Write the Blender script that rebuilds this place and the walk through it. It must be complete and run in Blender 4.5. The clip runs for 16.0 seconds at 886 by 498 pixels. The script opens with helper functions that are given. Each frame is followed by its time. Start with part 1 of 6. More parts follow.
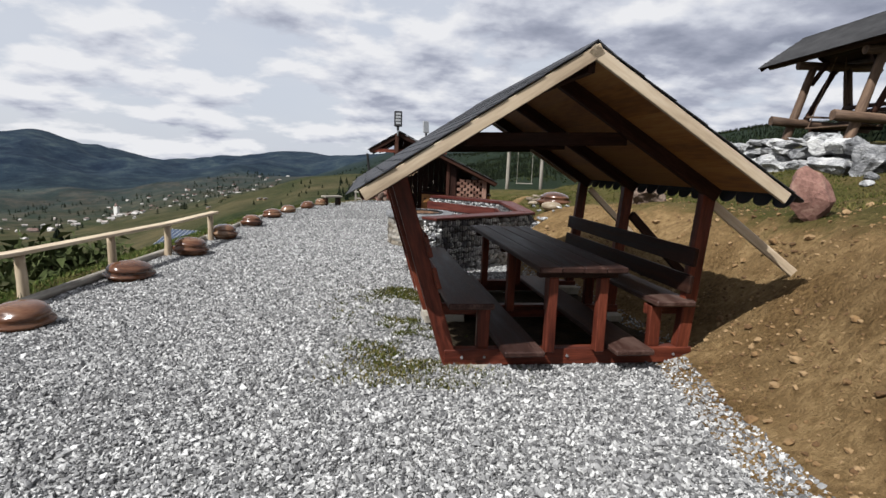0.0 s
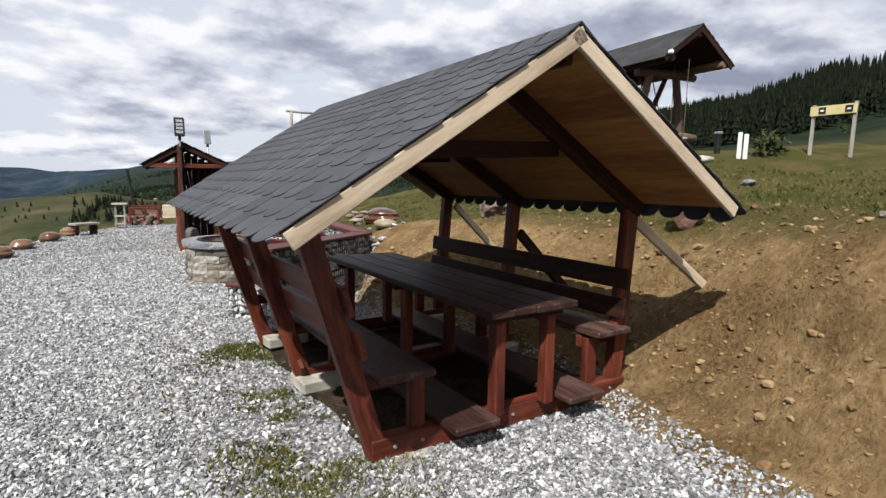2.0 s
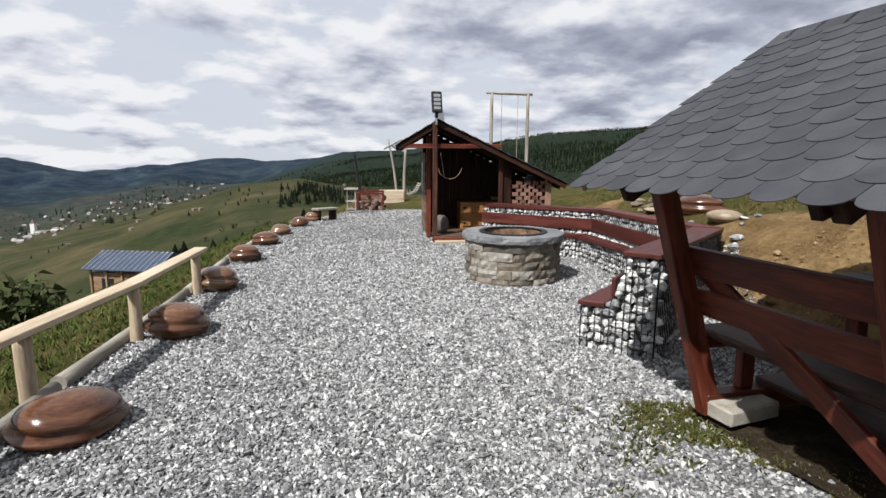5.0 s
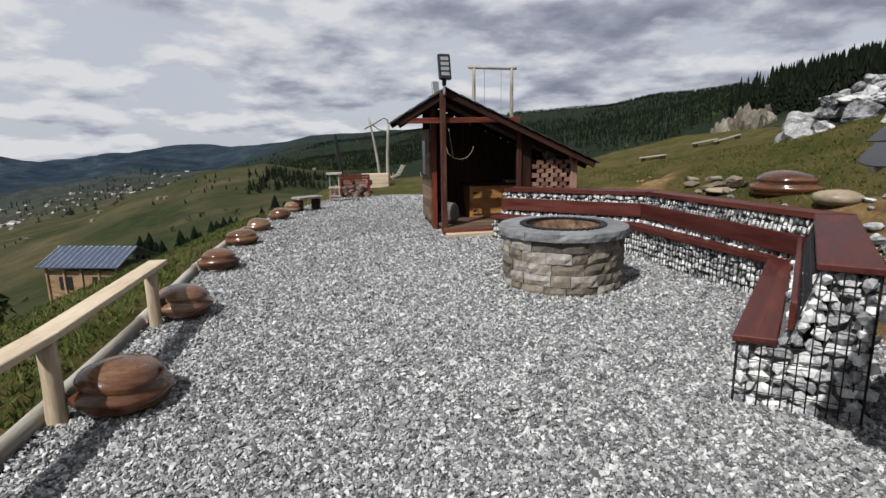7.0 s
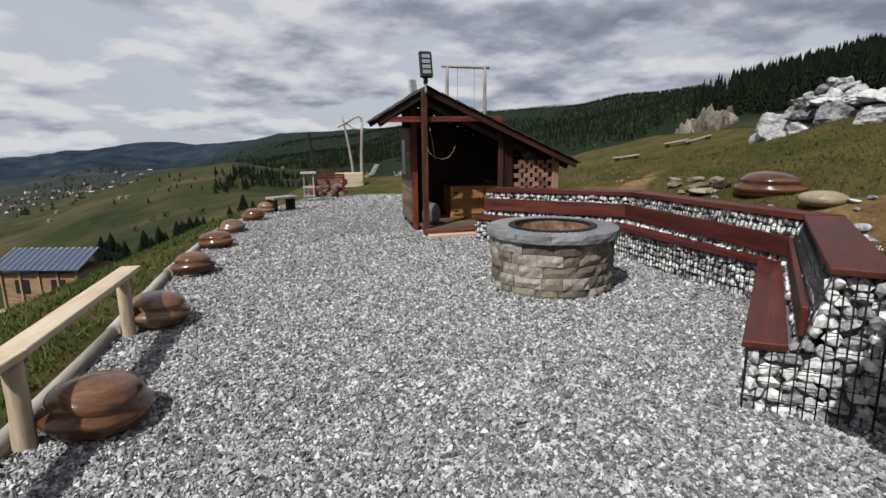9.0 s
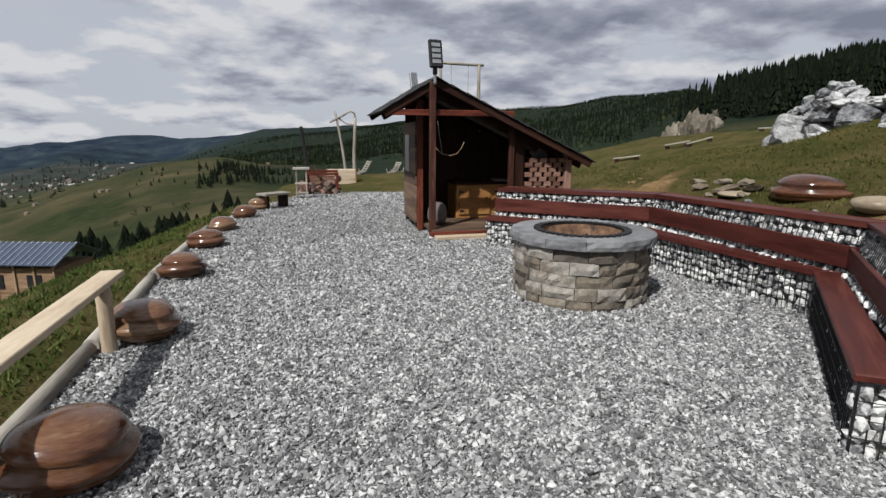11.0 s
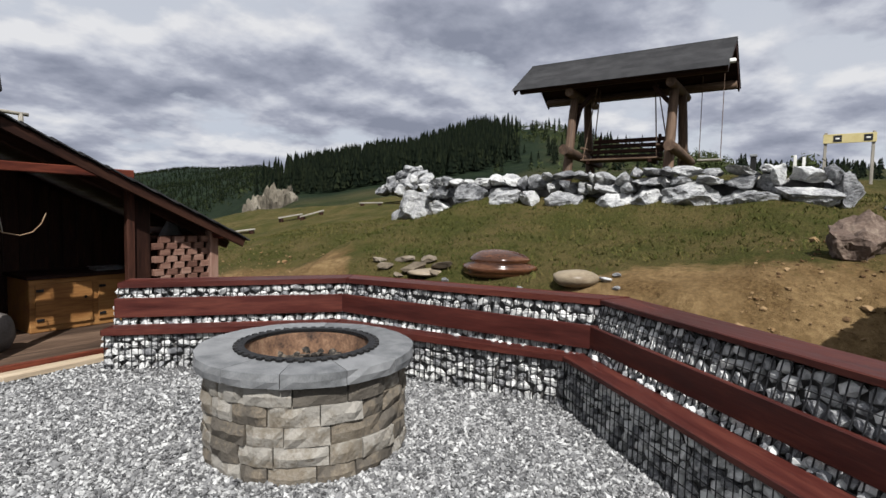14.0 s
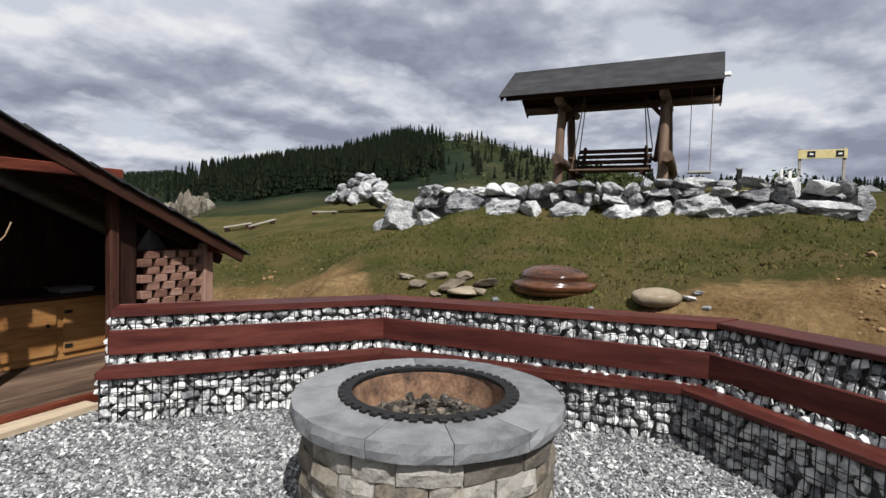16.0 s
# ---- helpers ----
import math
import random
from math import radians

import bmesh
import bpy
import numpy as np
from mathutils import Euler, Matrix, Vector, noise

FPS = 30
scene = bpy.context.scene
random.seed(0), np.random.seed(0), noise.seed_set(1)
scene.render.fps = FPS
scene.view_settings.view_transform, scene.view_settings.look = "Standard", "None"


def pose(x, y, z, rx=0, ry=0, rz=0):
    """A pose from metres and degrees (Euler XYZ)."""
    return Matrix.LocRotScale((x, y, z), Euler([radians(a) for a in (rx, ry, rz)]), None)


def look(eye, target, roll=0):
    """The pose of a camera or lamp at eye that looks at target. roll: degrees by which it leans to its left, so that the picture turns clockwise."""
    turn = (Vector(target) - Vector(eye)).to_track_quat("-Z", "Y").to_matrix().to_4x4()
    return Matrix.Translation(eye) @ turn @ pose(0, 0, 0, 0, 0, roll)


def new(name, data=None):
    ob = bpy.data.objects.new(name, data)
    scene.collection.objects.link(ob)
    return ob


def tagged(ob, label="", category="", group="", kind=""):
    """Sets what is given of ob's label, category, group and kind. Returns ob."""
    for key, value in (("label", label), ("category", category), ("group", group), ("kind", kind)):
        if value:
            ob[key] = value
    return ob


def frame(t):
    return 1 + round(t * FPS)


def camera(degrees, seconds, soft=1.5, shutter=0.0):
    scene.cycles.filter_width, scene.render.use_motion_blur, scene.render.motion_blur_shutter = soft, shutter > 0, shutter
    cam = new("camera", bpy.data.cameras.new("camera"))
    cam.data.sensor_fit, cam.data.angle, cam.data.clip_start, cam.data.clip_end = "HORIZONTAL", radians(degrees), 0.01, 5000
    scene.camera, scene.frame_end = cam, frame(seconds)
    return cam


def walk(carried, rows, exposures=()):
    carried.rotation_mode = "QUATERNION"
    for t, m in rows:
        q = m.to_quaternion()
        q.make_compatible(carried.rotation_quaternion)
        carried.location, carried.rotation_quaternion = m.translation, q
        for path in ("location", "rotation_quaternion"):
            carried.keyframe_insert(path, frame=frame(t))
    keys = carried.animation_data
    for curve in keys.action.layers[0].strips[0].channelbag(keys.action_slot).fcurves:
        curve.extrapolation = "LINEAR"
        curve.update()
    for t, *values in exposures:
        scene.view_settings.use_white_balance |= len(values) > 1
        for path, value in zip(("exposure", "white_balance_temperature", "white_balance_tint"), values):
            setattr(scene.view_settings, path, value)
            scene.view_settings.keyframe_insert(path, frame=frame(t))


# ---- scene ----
cam = camera(78.9, 16.0)
METRES, EYE, TILT, LEAN, TURN = 10.6, 1.5, 0.0, 0.0, 0.0
ROWS = [
    (0.0, 0.0, 0.0, 0.0, 0.37, -9.85, -2.15),
    (0.5, -0.0093, 0.0288, 0.0003, -3.99, -9.64, -1.62),
    (1.0, -0.0346, 0.056, -0.0025, -10.98, -9.26, -1.99),
    (1.5, -0.0532, 0.0852, -0.0024, -17.74, -8.11, -2.23),
    (2.0, -0.0707, 0.118, -0.0, -23.41, -7.9, -1.15),
    (2.5, -0.104, 0.1522, -0.0034, -23.05, -7.76, -1.37),
    (3.0, -0.1282, 0.1907, -0.0054, -18.88, -7.61, -0.54),
    (3.5, -0.1512, 0.2291, -0.0068, -17.27, -8.46, -0.84),
    (4.0, -0.1743, 0.2663, -0.0062, -19.12, -9.67, -1.18),
    (4.5, -0.1886, 0.3115, -0.0092, -12.6, -9.11, -0.55),
    (5.0, -0.2084, 0.348, -0.0139, -5.95, -9.63, -0.28),
    (7.5, -0.2566, 0.5238, -0.0201, -10.07, -11.86, 1.11),
    (8.0, -0.261, 0.5259, -0.0193, -11.0, -11.91, 1.02),
    (8.5, -0.2637, 0.5261, -0.0192, -12.03, -11.89, 0.85),
    (9.0, -0.2656, 0.5255, -0.0193, -12.16, -11.76, 0.67),
    (11.5, -0.2926, 0.6102, -0.027, -13.84, -11.95, -0.5),
    (12.0, -0.2981, 0.6425, -0.0289, -14.6, -12.2, -0.53),
    (12.5, -0.296, 0.677, -0.0282, -18.59, -12.5, -1.06),
    (13.0, -0.2975, 0.7124, -0.0303, -28.89, -9.62, -1.95),
    (13.5, -0.2855, 0.7467, -0.029, -45.58, -5.46, -1.76),
    (14.0, -0.2731, 0.7738, -0.0257, -55.88, -3.73, -1.26),
    (14.5, -0.2746, 0.8054, -0.0272, -64.1, -2.28, -1.4),
    (15.0, -0.2721, 0.8382, -0.0281, -68.15, -1.72, -1.5),
    (15.5, -0.2698, 0.8716, -0.0259, -66.82, -2.06, -1.39),
    (16.0, -0.2777, 0.9087, -0.0269, -64.06, -2.52, -1.59),
]
walk(cam, [(t, pose(0, 0, EYE, TILT, LEAN, TURN) @ pose(METRES * x, METRES * y, METRES * z, 90 + pitch, roll, yaw)) for t, x, y, z, yaw, pitch, roll in ROWS],
     exposures=[(0.0, 0.66), (1.5, 0.82), (3.5, 0.90), (5.0, 0.72), (7.5, 0.36), (12.5, 0.31), (13.5, 0.46), (16.0, 0.61)])

# ---- world, sun, exposure ----
SUN_DIR = Vector((-0.47, -0.475, 0.80)).normalized()
world = bpy.data.worlds.new("world")
scene.world = world
world.use_nodes = True
wn, wl = world.node_tree.nodes, world.node_tree.links
wn.clear()


def wnode(kind, **kw):
    n = wn.new(kind)
    for k, v in kw.items():
        n.inputs[k].default_value = v
    return n


sky = wn.new("ShaderNodeTexSky")
sky.sky_type, sky.sun_disc = "NISHITA", False
sky.sun_elevation = math.asin(SUN_DIR.z)
sky.sun_rotation = math.atan2(SUN_DIR.x, SUN_DIR.y)
sky.altitude, sky.air_density, sky.dust_density = 900, 1.0, 2.0
tc = wn.new("ShaderNodeTexCoord")


def deck(lift, stretch=1.0):
    """Where a line of sight meets a flat layer of cloud, which thins out towards the horizon."""
    xyz = wn.new("ShaderNodeSeparateXYZ")
    wl.new(tc.outputs["Generated"], xyz.inputs[0])
    up = wmath("ADD", wmath("MAXIMUM", xyz.outputs[2], -0.10), lift)
    flat = wn.new("ShaderNodeCombineXYZ")
    for k in range(2):
        wl.new(wmath("DIVIDE", wmath("MULTIPLY", xyz.outputs[k], stretch), up), flat.inputs[k])
    return flat.outputs[0]


def cloud_noise(scale, detail, offset, rough=0.55, distortion=0.15, src=None):
    mp = wn.new("ShaderNodeMapping")
    mp.inputs["Location"].default_value = offset
    mp.inputs["Scale"].default_value = scale
    wl.new(src or tc.outputs["Generated"], mp.inputs[0])
    n = wn.new("ShaderNodeTexNoise")
    n.inputs["Scale"].default_value = 1.0
    n.inputs["Detail"].default_value = detail
    n.inputs["Roughness"].default_value = rough
    n.inputs["Distortion"].default_value = distortion
    wl.new(mp.outputs[0], n.inputs["Vector"])
    return n.outputs["Fac"]


def wmath(op, a, b, c=None):
    n = wn.new("ShaderNodeMath")
    n.operation = op
    for i, v in enumerate((a, b, c)):
        if v is None:
            continue
        if isinstance(v, (int, float)):
            n.inputs[i].default_value = v
        else:
            wl.new(v, n.inputs[i])
    return n.outputs[0]


def wramp(src, stops):
    r = wn.new("ShaderNodeValToRGB")
    while len(r.color_ramp.elements) < len(stops):
        r.color_ramp.elements.new(0.5)
    for e, (p, c) in zip(r.color_ramp.elements, stops):
        e.position, e.color = p, (*c, 1)
    wl.new(src, r.inputs[0])
    return r


heavy = wn.new("ShaderNodeVectorMath")
heavy.operation = "DOT_PRODUCT"
wl.new(tc.outputs["Generated"], heavy.inputs[0])
heavy.inputs[1].default_value = (0.80, 0.25, 0.1)
lean = wmath("MULTIPLY", heavy.outputs["Value"], 0.09)
LAYER = deck(0.24)
puff = cloud_noise((2.1, 2.1, 1.0), 10, (3.4, 1.3, 0.2), 0.53, 0.0, LAYER)
above = cloud_noise((2.1, 2.1, 1.0), 10, (3.4, 1.3, 0.2), 0.53, 0.0, deck(0.24, 0.945))
broad = cloud_noise((0.8, 0.8, 1.0), 3, (7.1, 2.2, 0.0), 0.5, 0.0, LAYER)
dens = wmath("ADD", wmath("MULTIPLY_ADD", broad, 0.45, puff), lean)
cover = wramp(dens, [(0.66, (0, 0, 0)), (0.745, (1, 1, 1))])
thick = wmath("MULTIPLY", wmath("MAXIMUM", wmath("SUBTRACT", dens, 0.70), 0.0), 1.5)
lit = wmath("SUBTRACT", wmath("SUBTRACT", wmath("MULTIPLY_ADD", wmath("SUBTRACT", puff, above), 3.0, 0.84), thick), wmath("MULTIPLY", lean, 3.2))
body = wramp(lit, [(0.12, (0.355, 0.39, 0.50)), (0.42, (0.55, 0.585, 0.71)), (0.64, (0.84, 0.875, 0.98)), (0.88, (1.12, 1.13, 1.17))])
SKY_STRENGTH, CLOUD_STRENGTH = 0.10, 0.47
haze = wramp(cloud_noise((1.0, 1.0, 3.0), 4, (1.0, 9.0, 0)), [(0.3, (0.82, 0.89, 1.04)), (0.7, (1.0, 1.03, 1.10))])
veil = wn.new("ShaderNodeMixRGB")
veil.inputs[0].default_value = 0.85
bg_sky = wn.new("ShaderNodeMixRGB")
bg_sky.blend_type = "MULTIPLY"
bg_sky.inputs[0].default_value = 1.0
wl.new(sky.outputs[0], bg_sky.inputs[1])
bg_sky.inputs[2].default_value = (SKY_STRENGTH, SKY_STRENGTH, SKY_STRENGTH, 1)
wl.new(bg_sky.outputs[0], veil.inputs[1])
wl.new(haze.outputs[0], veil.inputs[2])
cl = wn.new("ShaderNodeMixRGB")
wl.new(cover.outputs[0], cl.inputs[0])
wl.new(veil.outputs[0], cl.inputs[1])
wl.new(body.outputs[0], cl.inputs[2])
bg = wn.new("ShaderNodeBackground")
bg.inputs["Strength"].default_value = CLOUD_STRENGTH
wl.new(cl.outputs[0], bg.inputs["Color"])
wout = wn.new("ShaderNodeOutputWorld")
wl.new(bg.outputs[0], wout.inputs["Surface"])

sun = new("sun", bpy.data.lights.new("sun", "SUN"))
sun.data.energy, sun.data.angle, sun.data.color = 5.0, radians(0.6), (1.0, 0.985, 0.965)
sun.matrix_world = look(SUN_DIR * 50, (0, 0, 0))


# ---- materials ----
def material(name, colours, scale=8.0, stretch=(1, 1, 1), rough=0.7, bump=0.3, fine=60.0, metal=0.0, spread=0.0, low=0.3, high=0.7, coat=0.0, island=0.0, dist=0.01, spec=0.25):
    """Two scales of noise over the object's own coordinates; spread varies each object, island each loose piece."""
    m = bpy.data.materials.new(name)
    m.use_nodes = True
    n, l = m.node_tree.nodes, m.node_tree.links
    b = n["Principled BSDF"]
    t = n.new("ShaderNodeTexCoord")
    info = n.new("ShaderNodeObjectInfo")
    mp = n.new("ShaderNodeMapping")
    mp.inputs["Scale"].default_value = stretch
    add = n.new("ShaderNodeVectorMath")
    add.operation = "MULTIPLY_ADD"
    l.new(info.outputs["Random"], add.inputs[0])
    add.inputs[1].default_value = (37.0, 53.0, 71.0)
    l.new(t.outputs["Object"], add.inputs[2])
    l.new(add.outputs[0], mp.inputs[0])
    big = n.new("ShaderNodeTexNoise")
    big.inputs["Scale"].default_value, big.inputs["Detail"].default_value, big.inputs["Roughness"].default_value = scale, 8, 0.62
    l.new(mp.outputs[0], big.inputs["Vector"])
    small = n.new("ShaderNodeTexNoise")
    small.inputs["Scale"].default_value, small.inputs["Detail"].default_value = fine, 5
    l.new(mp.outputs[0], small.inputs["Vector"])
    mix = n.new("ShaderNodeMath")
    mix.operation = "MULTIPLY_ADD"
    l.new(small.outputs["Fac"], mix.inputs[0])
    mix.inputs[1].default_value = 0.35
    l.new(big.outputs["Fac"], mix.inputs[2])
    sub = n.new("ShaderNodeMath")
    sub.operation = "SUBTRACT"
    l.new(mix.outputs[0], sub.inputs[0])
    sub.inputs[1].default_value = 0.175
    fac = sub
    if spread or island:
        var = n.new("ShaderNodeMath")
        var.operation = "MULTIPLY_ADD"
        if island:
            geo = n.new("ShaderNodeNewGeometry")
            l.new(geo.outputs["Random Per Island"], var.inputs[0])
        else:
            l.new(info.outputs["Random"], var.inputs[0])
        k = island or spread
        var.inputs[1].default_value = k
        l.new(sub.outputs[0], var.inputs[2])
        fac = n.new("ShaderNodeMath")
        fac.operation = "SUBTRACT"
        l.new(var.outputs[0], fac.inputs[0])
        fac.inputs[1].default_value = k / 2
    r = n.new("ShaderNodeValToRGB")
    while len(r.color_ramp.elements) < len(colours):
        r.color_ramp.elements.new(0.5)
    for i, (e, c) in enumerate(zip(r.color_ramp.elements, colours)):
        e.position, e.color = low + (high - low) * i / max(1, len(colours) - 1), (*(v * 0.86 for v in c), 1)
    l.new(fac.outputs[0], r.inputs[0])
    l.new(r.outputs[0], b.inputs["Base Color"])
    rr = n.new("ShaderNodeMapRange")
    l.new(big.outputs["Fac"], rr.inputs[0])
    rr.inputs[1].default_value, rr.inputs[2].default_value = 0.3, 0.7
    rr.inputs[3].default_value, rr.inputs[4].default_value = max(0.03, rough - 0.12), min(1, rough + 0.12)
    l.new(rr.outputs[0], b.inputs["Roughness"])
    b.inputs["Metallic"].default_value = metal
    b.inputs["Specular IOR Level"].default_value = spec
    b.inputs["Coat Weight"].default_value = coat
    b.inputs["Coat Roughness"].default_value = 0.15
    if bump:
        bp = n.new("ShaderNodeBump")
        bp.inputs["Strength"].default_value, bp.inputs["Distance"].default_value = bump, dist
        l.new(mix.outputs[0], bp.inputs["Height"])
        l.new(bp.outputs[0], b.inputs["Normal"])
    return m


GRAIN = (0.12, 1.0, 1.0)
M_STAIN = material("stained_wood", [(0.032, 0.007, 0.0045), (0.085, 0.019, 0.01), (0.155, 0.038, 0.019)], 14, GRAIN, 0.5, 0.25, 90, spread=0.12, spec=0.22)
M_OLDSTAIN = material("weathered_stained_post", [(0.022, 0.009, 0.006), (0.05, 0.019, 0.012), (0.09, 0.042, 0.028)], 14, GRAIN, 0.65, 0.3, 90, spread=0.1, spec=0.15)
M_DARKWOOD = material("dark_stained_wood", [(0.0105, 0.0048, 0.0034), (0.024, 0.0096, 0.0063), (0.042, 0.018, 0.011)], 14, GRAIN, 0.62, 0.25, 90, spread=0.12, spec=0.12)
M_TABLE = material("weathered_table_wood", [(0.016, 0.0068, 0.0053), (0.037, 0.0165, 0.0125), (0.085, 0.052, 0.042)], 10, GRAIN, 0.58, 0.35, 80, spread=0.2, spec=0.2)
M_PINE = material("raw_pine", [(0.27, 0.205, 0.14), (0.42, 0.335, 0.235), (0.52, 0.435, 0.325)], 9, GRAIN, 0.65, 0.2, 70, spread=0.1)
M_PLY = material("pine_boards", [(0.1500, 0.0638, 0.0188), (0.2700, 0.1275, 0.0413), (0.3450, 0.1875, 0.0675)], 5, GRAIN, 0.6, 0.1, 40, spread=0.15)
M_LOG = material("peeled_log", [(0.1200, 0.0675, 0.0375), (0.2250, 0.1425, 0.0825), (0.3150, 0.2325, 0.1500)], 7, GRAIN, 0.7, 0.4, 50, spread=0.15)
M_GREYLOG = material("weathered_log", [(0.1500, 0.1350, 0.1125), (0.2700, 0.2475, 0.2100), (0.3750, 0.3525, 0.3075)], 7, GRAIN, 0.8, 0.5, 50, spread=0.15)
M_OLDLOG = material("old_brown_log", [(0.035, 0.022, 0.015), (0.085, 0.052, 0.034), (0.16, 0.105, 0.07)], 7, GRAIN, 0.75, 0.5, 50, spread=0.2)
M_REDLOG = material("reddish_block_wood", [(0.095, 0.045, 0.032), (0.18, 0.095, 0.068), (0.27, 0.165, 0.125)], 9, GRAIN, 0.7, 0.3, 60, spread=0.3)
M_BOARDRED = material("red_brown_board", [(0.033, 0.0078, 0.006), (0.06, 0.0132, 0.0096), (0.102, 0.027, 0.017)], 10, GRAIN, 0.5, 0.25, 70, spread=0.1)
M_SHINGLE = material("grey_shingle", [(0.032, 0.033, 0.038), (0.046, 0.048, 0.054), (0.066, 0.067, 0.074)], 3, (1, 1, 1), 0.85, 0.5, 260, spread=0.12, dist=0.003, spec=0.15)
M_DARKROOF = material("dark_roof_felt", [(0.0210, 0.0210, 0.0224), (0.0350, 0.0350, 0.0364), (0.0525, 0.0525, 0.0546)], 3, (1, 1, 1), 0.85, 0.4, 120, spread=0.1, spec=0.1)
M_GAB = material("gabion_stone", [(0.14, 0.142, 0.15), (0.38, 0.38, 0.375), (0.64, 0.64, 0.62)], 5, (1, 1, 1), 0.75, 0.5, 45, island=0.55, low=0.25, high=0.65)
M_GABP = material("gabion_stone_piece", [(0.14, 0.142, 0.15), (0.38, 0.38, 0.375), (0.64, 0.64, 0.62)], 5, (1, 1, 1), 0.75, 0.5, 45, spread=0.55, low=0.25, high=0.65)
# Shade in the gaps between stones, put into a dark block colour.
M_GAPSHADE = material("gabion_shade_core", [(0.07, 0.068, 0.065), (0.15, 0.145, 0.14)], 12, (1, 1, 1), 0.9, 0.6, 60, spec=0.05)
M_BLOCK = material("pit_block", [(0.095, 0.083, 0.068), (0.155, 0.128, 0.095), (0.20, 0.178, 0.145), (0.29, 0.272, 0.24)], 7, (1, 1, 1), 0.85, 0.9, 50, spread=0.55, dist=0.02)
M_CAP = material("pit_cap_stone", [(0.1008, 0.1044, 0.1080), (0.1512, 0.1548, 0.1584), (0.2016, 0.2052, 0.2088)], 9, (1, 1, 1), 0.8, 0.4, 120, spread=0.25)
M_BOULDER = material("limestone", [(0.075, 0.077, 0.082), (0.27, 0.273, 0.278), (0.52, 0.52, 0.51)], 4.5, (1, 1, 1.6), 0.85, 1.0, 26, spread=0.3, dist=0.07, low=0.28, high=0.68)
M_RIVER = material("varnished_river_stone", [(0.035, 0.014, 0.007), (0.085, 0.033, 0.015), (0.125, 0.06, 0.03), (0.20, 0.13, 0.075)], 3.0, (0.5, 0.5, 4.5), 0.22, 0.25, 40, spread=0.25, coat=0.22, dist=0.01, spec=0.35)
M_RIVERPALE = material("pale_river_stone", [(0.1500, 0.1125, 0.0750), (0.2325, 0.1875, 0.1275), (0.3000, 0.2475, 0.1800)], 4.0, (0.7, 0.7, 2.0), 0.45, 0.3, 50, spread=0.2)
M_REDROCK = material("reddish_rock", [(0.06, 0.042, 0.033), (0.115, 0.080, 0.062), (0.20, 0.155, 0.12)], 5, (1, 1, 1), 0.85, 0.8, 40, dist=0.03)
M_PINKROCK = material("pinkish_rock", [(0.10, 0.05, 0.04), (0.19, 0.10, 0.08), (0.27, 0.165, 0.13)], 5, (1, 1, 1), 0.85, 0.6, 40, dist=0.02)
# Near black, so the deep shade under the table is in the colour.
M_SHADESOIL = material("shade_dark_soil", [(0.012, 0.009, 0.006), (0.03, 0.022, 0.014), (0.055, 0.042, 0.028)], 5, (1, 1, 1), 0.95, 0.9, 40, dist=0.03, spec=0.05)
M_RUBBLE = material("brown_rubble", [(0.075, 0.058, 0.04), (0.14, 0.112, 0.08), (0.21, 0.175, 0.135)], 8, (1, 1, 1), 0.9, 0.8, 50, spread=0.3, dist=0.02)
M_CLIFF = material("tan_cliff", [(0.06, 0.052, 0.038), (0.15, 0.13, 0.10), (0.25, 0.225, 0.18)], 0.25, (1, 1, 0.5), 0.95, 1.0, 3, spread=0.2, dist=0.6)
M_WIRE = material("galvanised_wire", [(0.018, 0.018, 0.02), (0.04, 0.04, 0.042)], 20, (1, 1, 1), 0.5, 0.0, 60, metal=0.4)
M_IRON = material("black_iron", [(0.012, 0.012, 0.013), (0.03, 0.029, 0.028)], 20, (1, 1, 1), 0.6, 0.4, 90, metal=0.5)
M_BLACK = material("black_plastic", [(0.012, 0.012, 0.014), (0.02, 0.02, 0.022)], 10, (1, 1, 1), 0.4, 0.0)
M_STEEL = material("grey_metal", [(0.30, 0.31, 0.32), (0.42, 0.43, 0.44)], 12, (1, 1, 1), 0.4, 0.1, 60, metal=0.7, spec=0.5)
M_CONC = material("concrete_slab", [(0.2100, 0.1875, 0.1500), (0.3000, 0.2775, 0.2325), (0.3750, 0.3525, 0.3075)], 7, (1, 1, 1), 0.9, 0.4, 80, spread=0.15)
M_FIREBRICK = material("sooty_firebrick", [(0.03, 0.022, 0.018), (0.16, 0.09, 0.055), (0.30, 0.19, 0.12)], 6, (1, 1, 1), 0.9, 0.5, 50)
M_ASH = material("ash_and_char", [(0.012, 0.011, 0.010), (0.05, 0.045, 0.04), (0.22, 0.18, 0.14)], 16, (1, 1, 1), 0.95, 0.8, 60, dist=0.02, spec=0.05)
M_WHITE = material("white_paint", [(0.62, 0.61, 0.57), (0.78, 0.77, 0.74)], 6, (1, 1, 1), 0.6, 0.1)
M_CLOTH = material("grey_cloth", [(0.06, 0.05, 0.045), (0.13, 0.115, 0.105)], 8, (1, 1, 1), 0.95, 0.4)
M_GRAVEL = material("crushed_limestone", [(0.075, 0.075, 0.077), (0.175, 0.175, 0.176), (0.27, 0.27, 0.267), (0.5, 0.5, 0.49)], 12, (1, 1, 1), 0.8, 0.2, 90, island=0.8, low=0.12, high=0.86)
# Needle greens cut to near black, cloud shadow over the hills included.
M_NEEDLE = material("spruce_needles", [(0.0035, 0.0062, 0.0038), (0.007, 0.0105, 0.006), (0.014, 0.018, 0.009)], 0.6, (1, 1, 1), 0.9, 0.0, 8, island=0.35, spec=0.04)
M_LEAFY = material("spring_foliage", [(0.0240, 0.0330, 0.0120), (0.0450, 0.0570, 0.0210), (0.0720, 0.0840, 0.0360)], 0.6, (1, 1, 1), 0.9, 0.0, 8, island=0.4, spec=0.06)
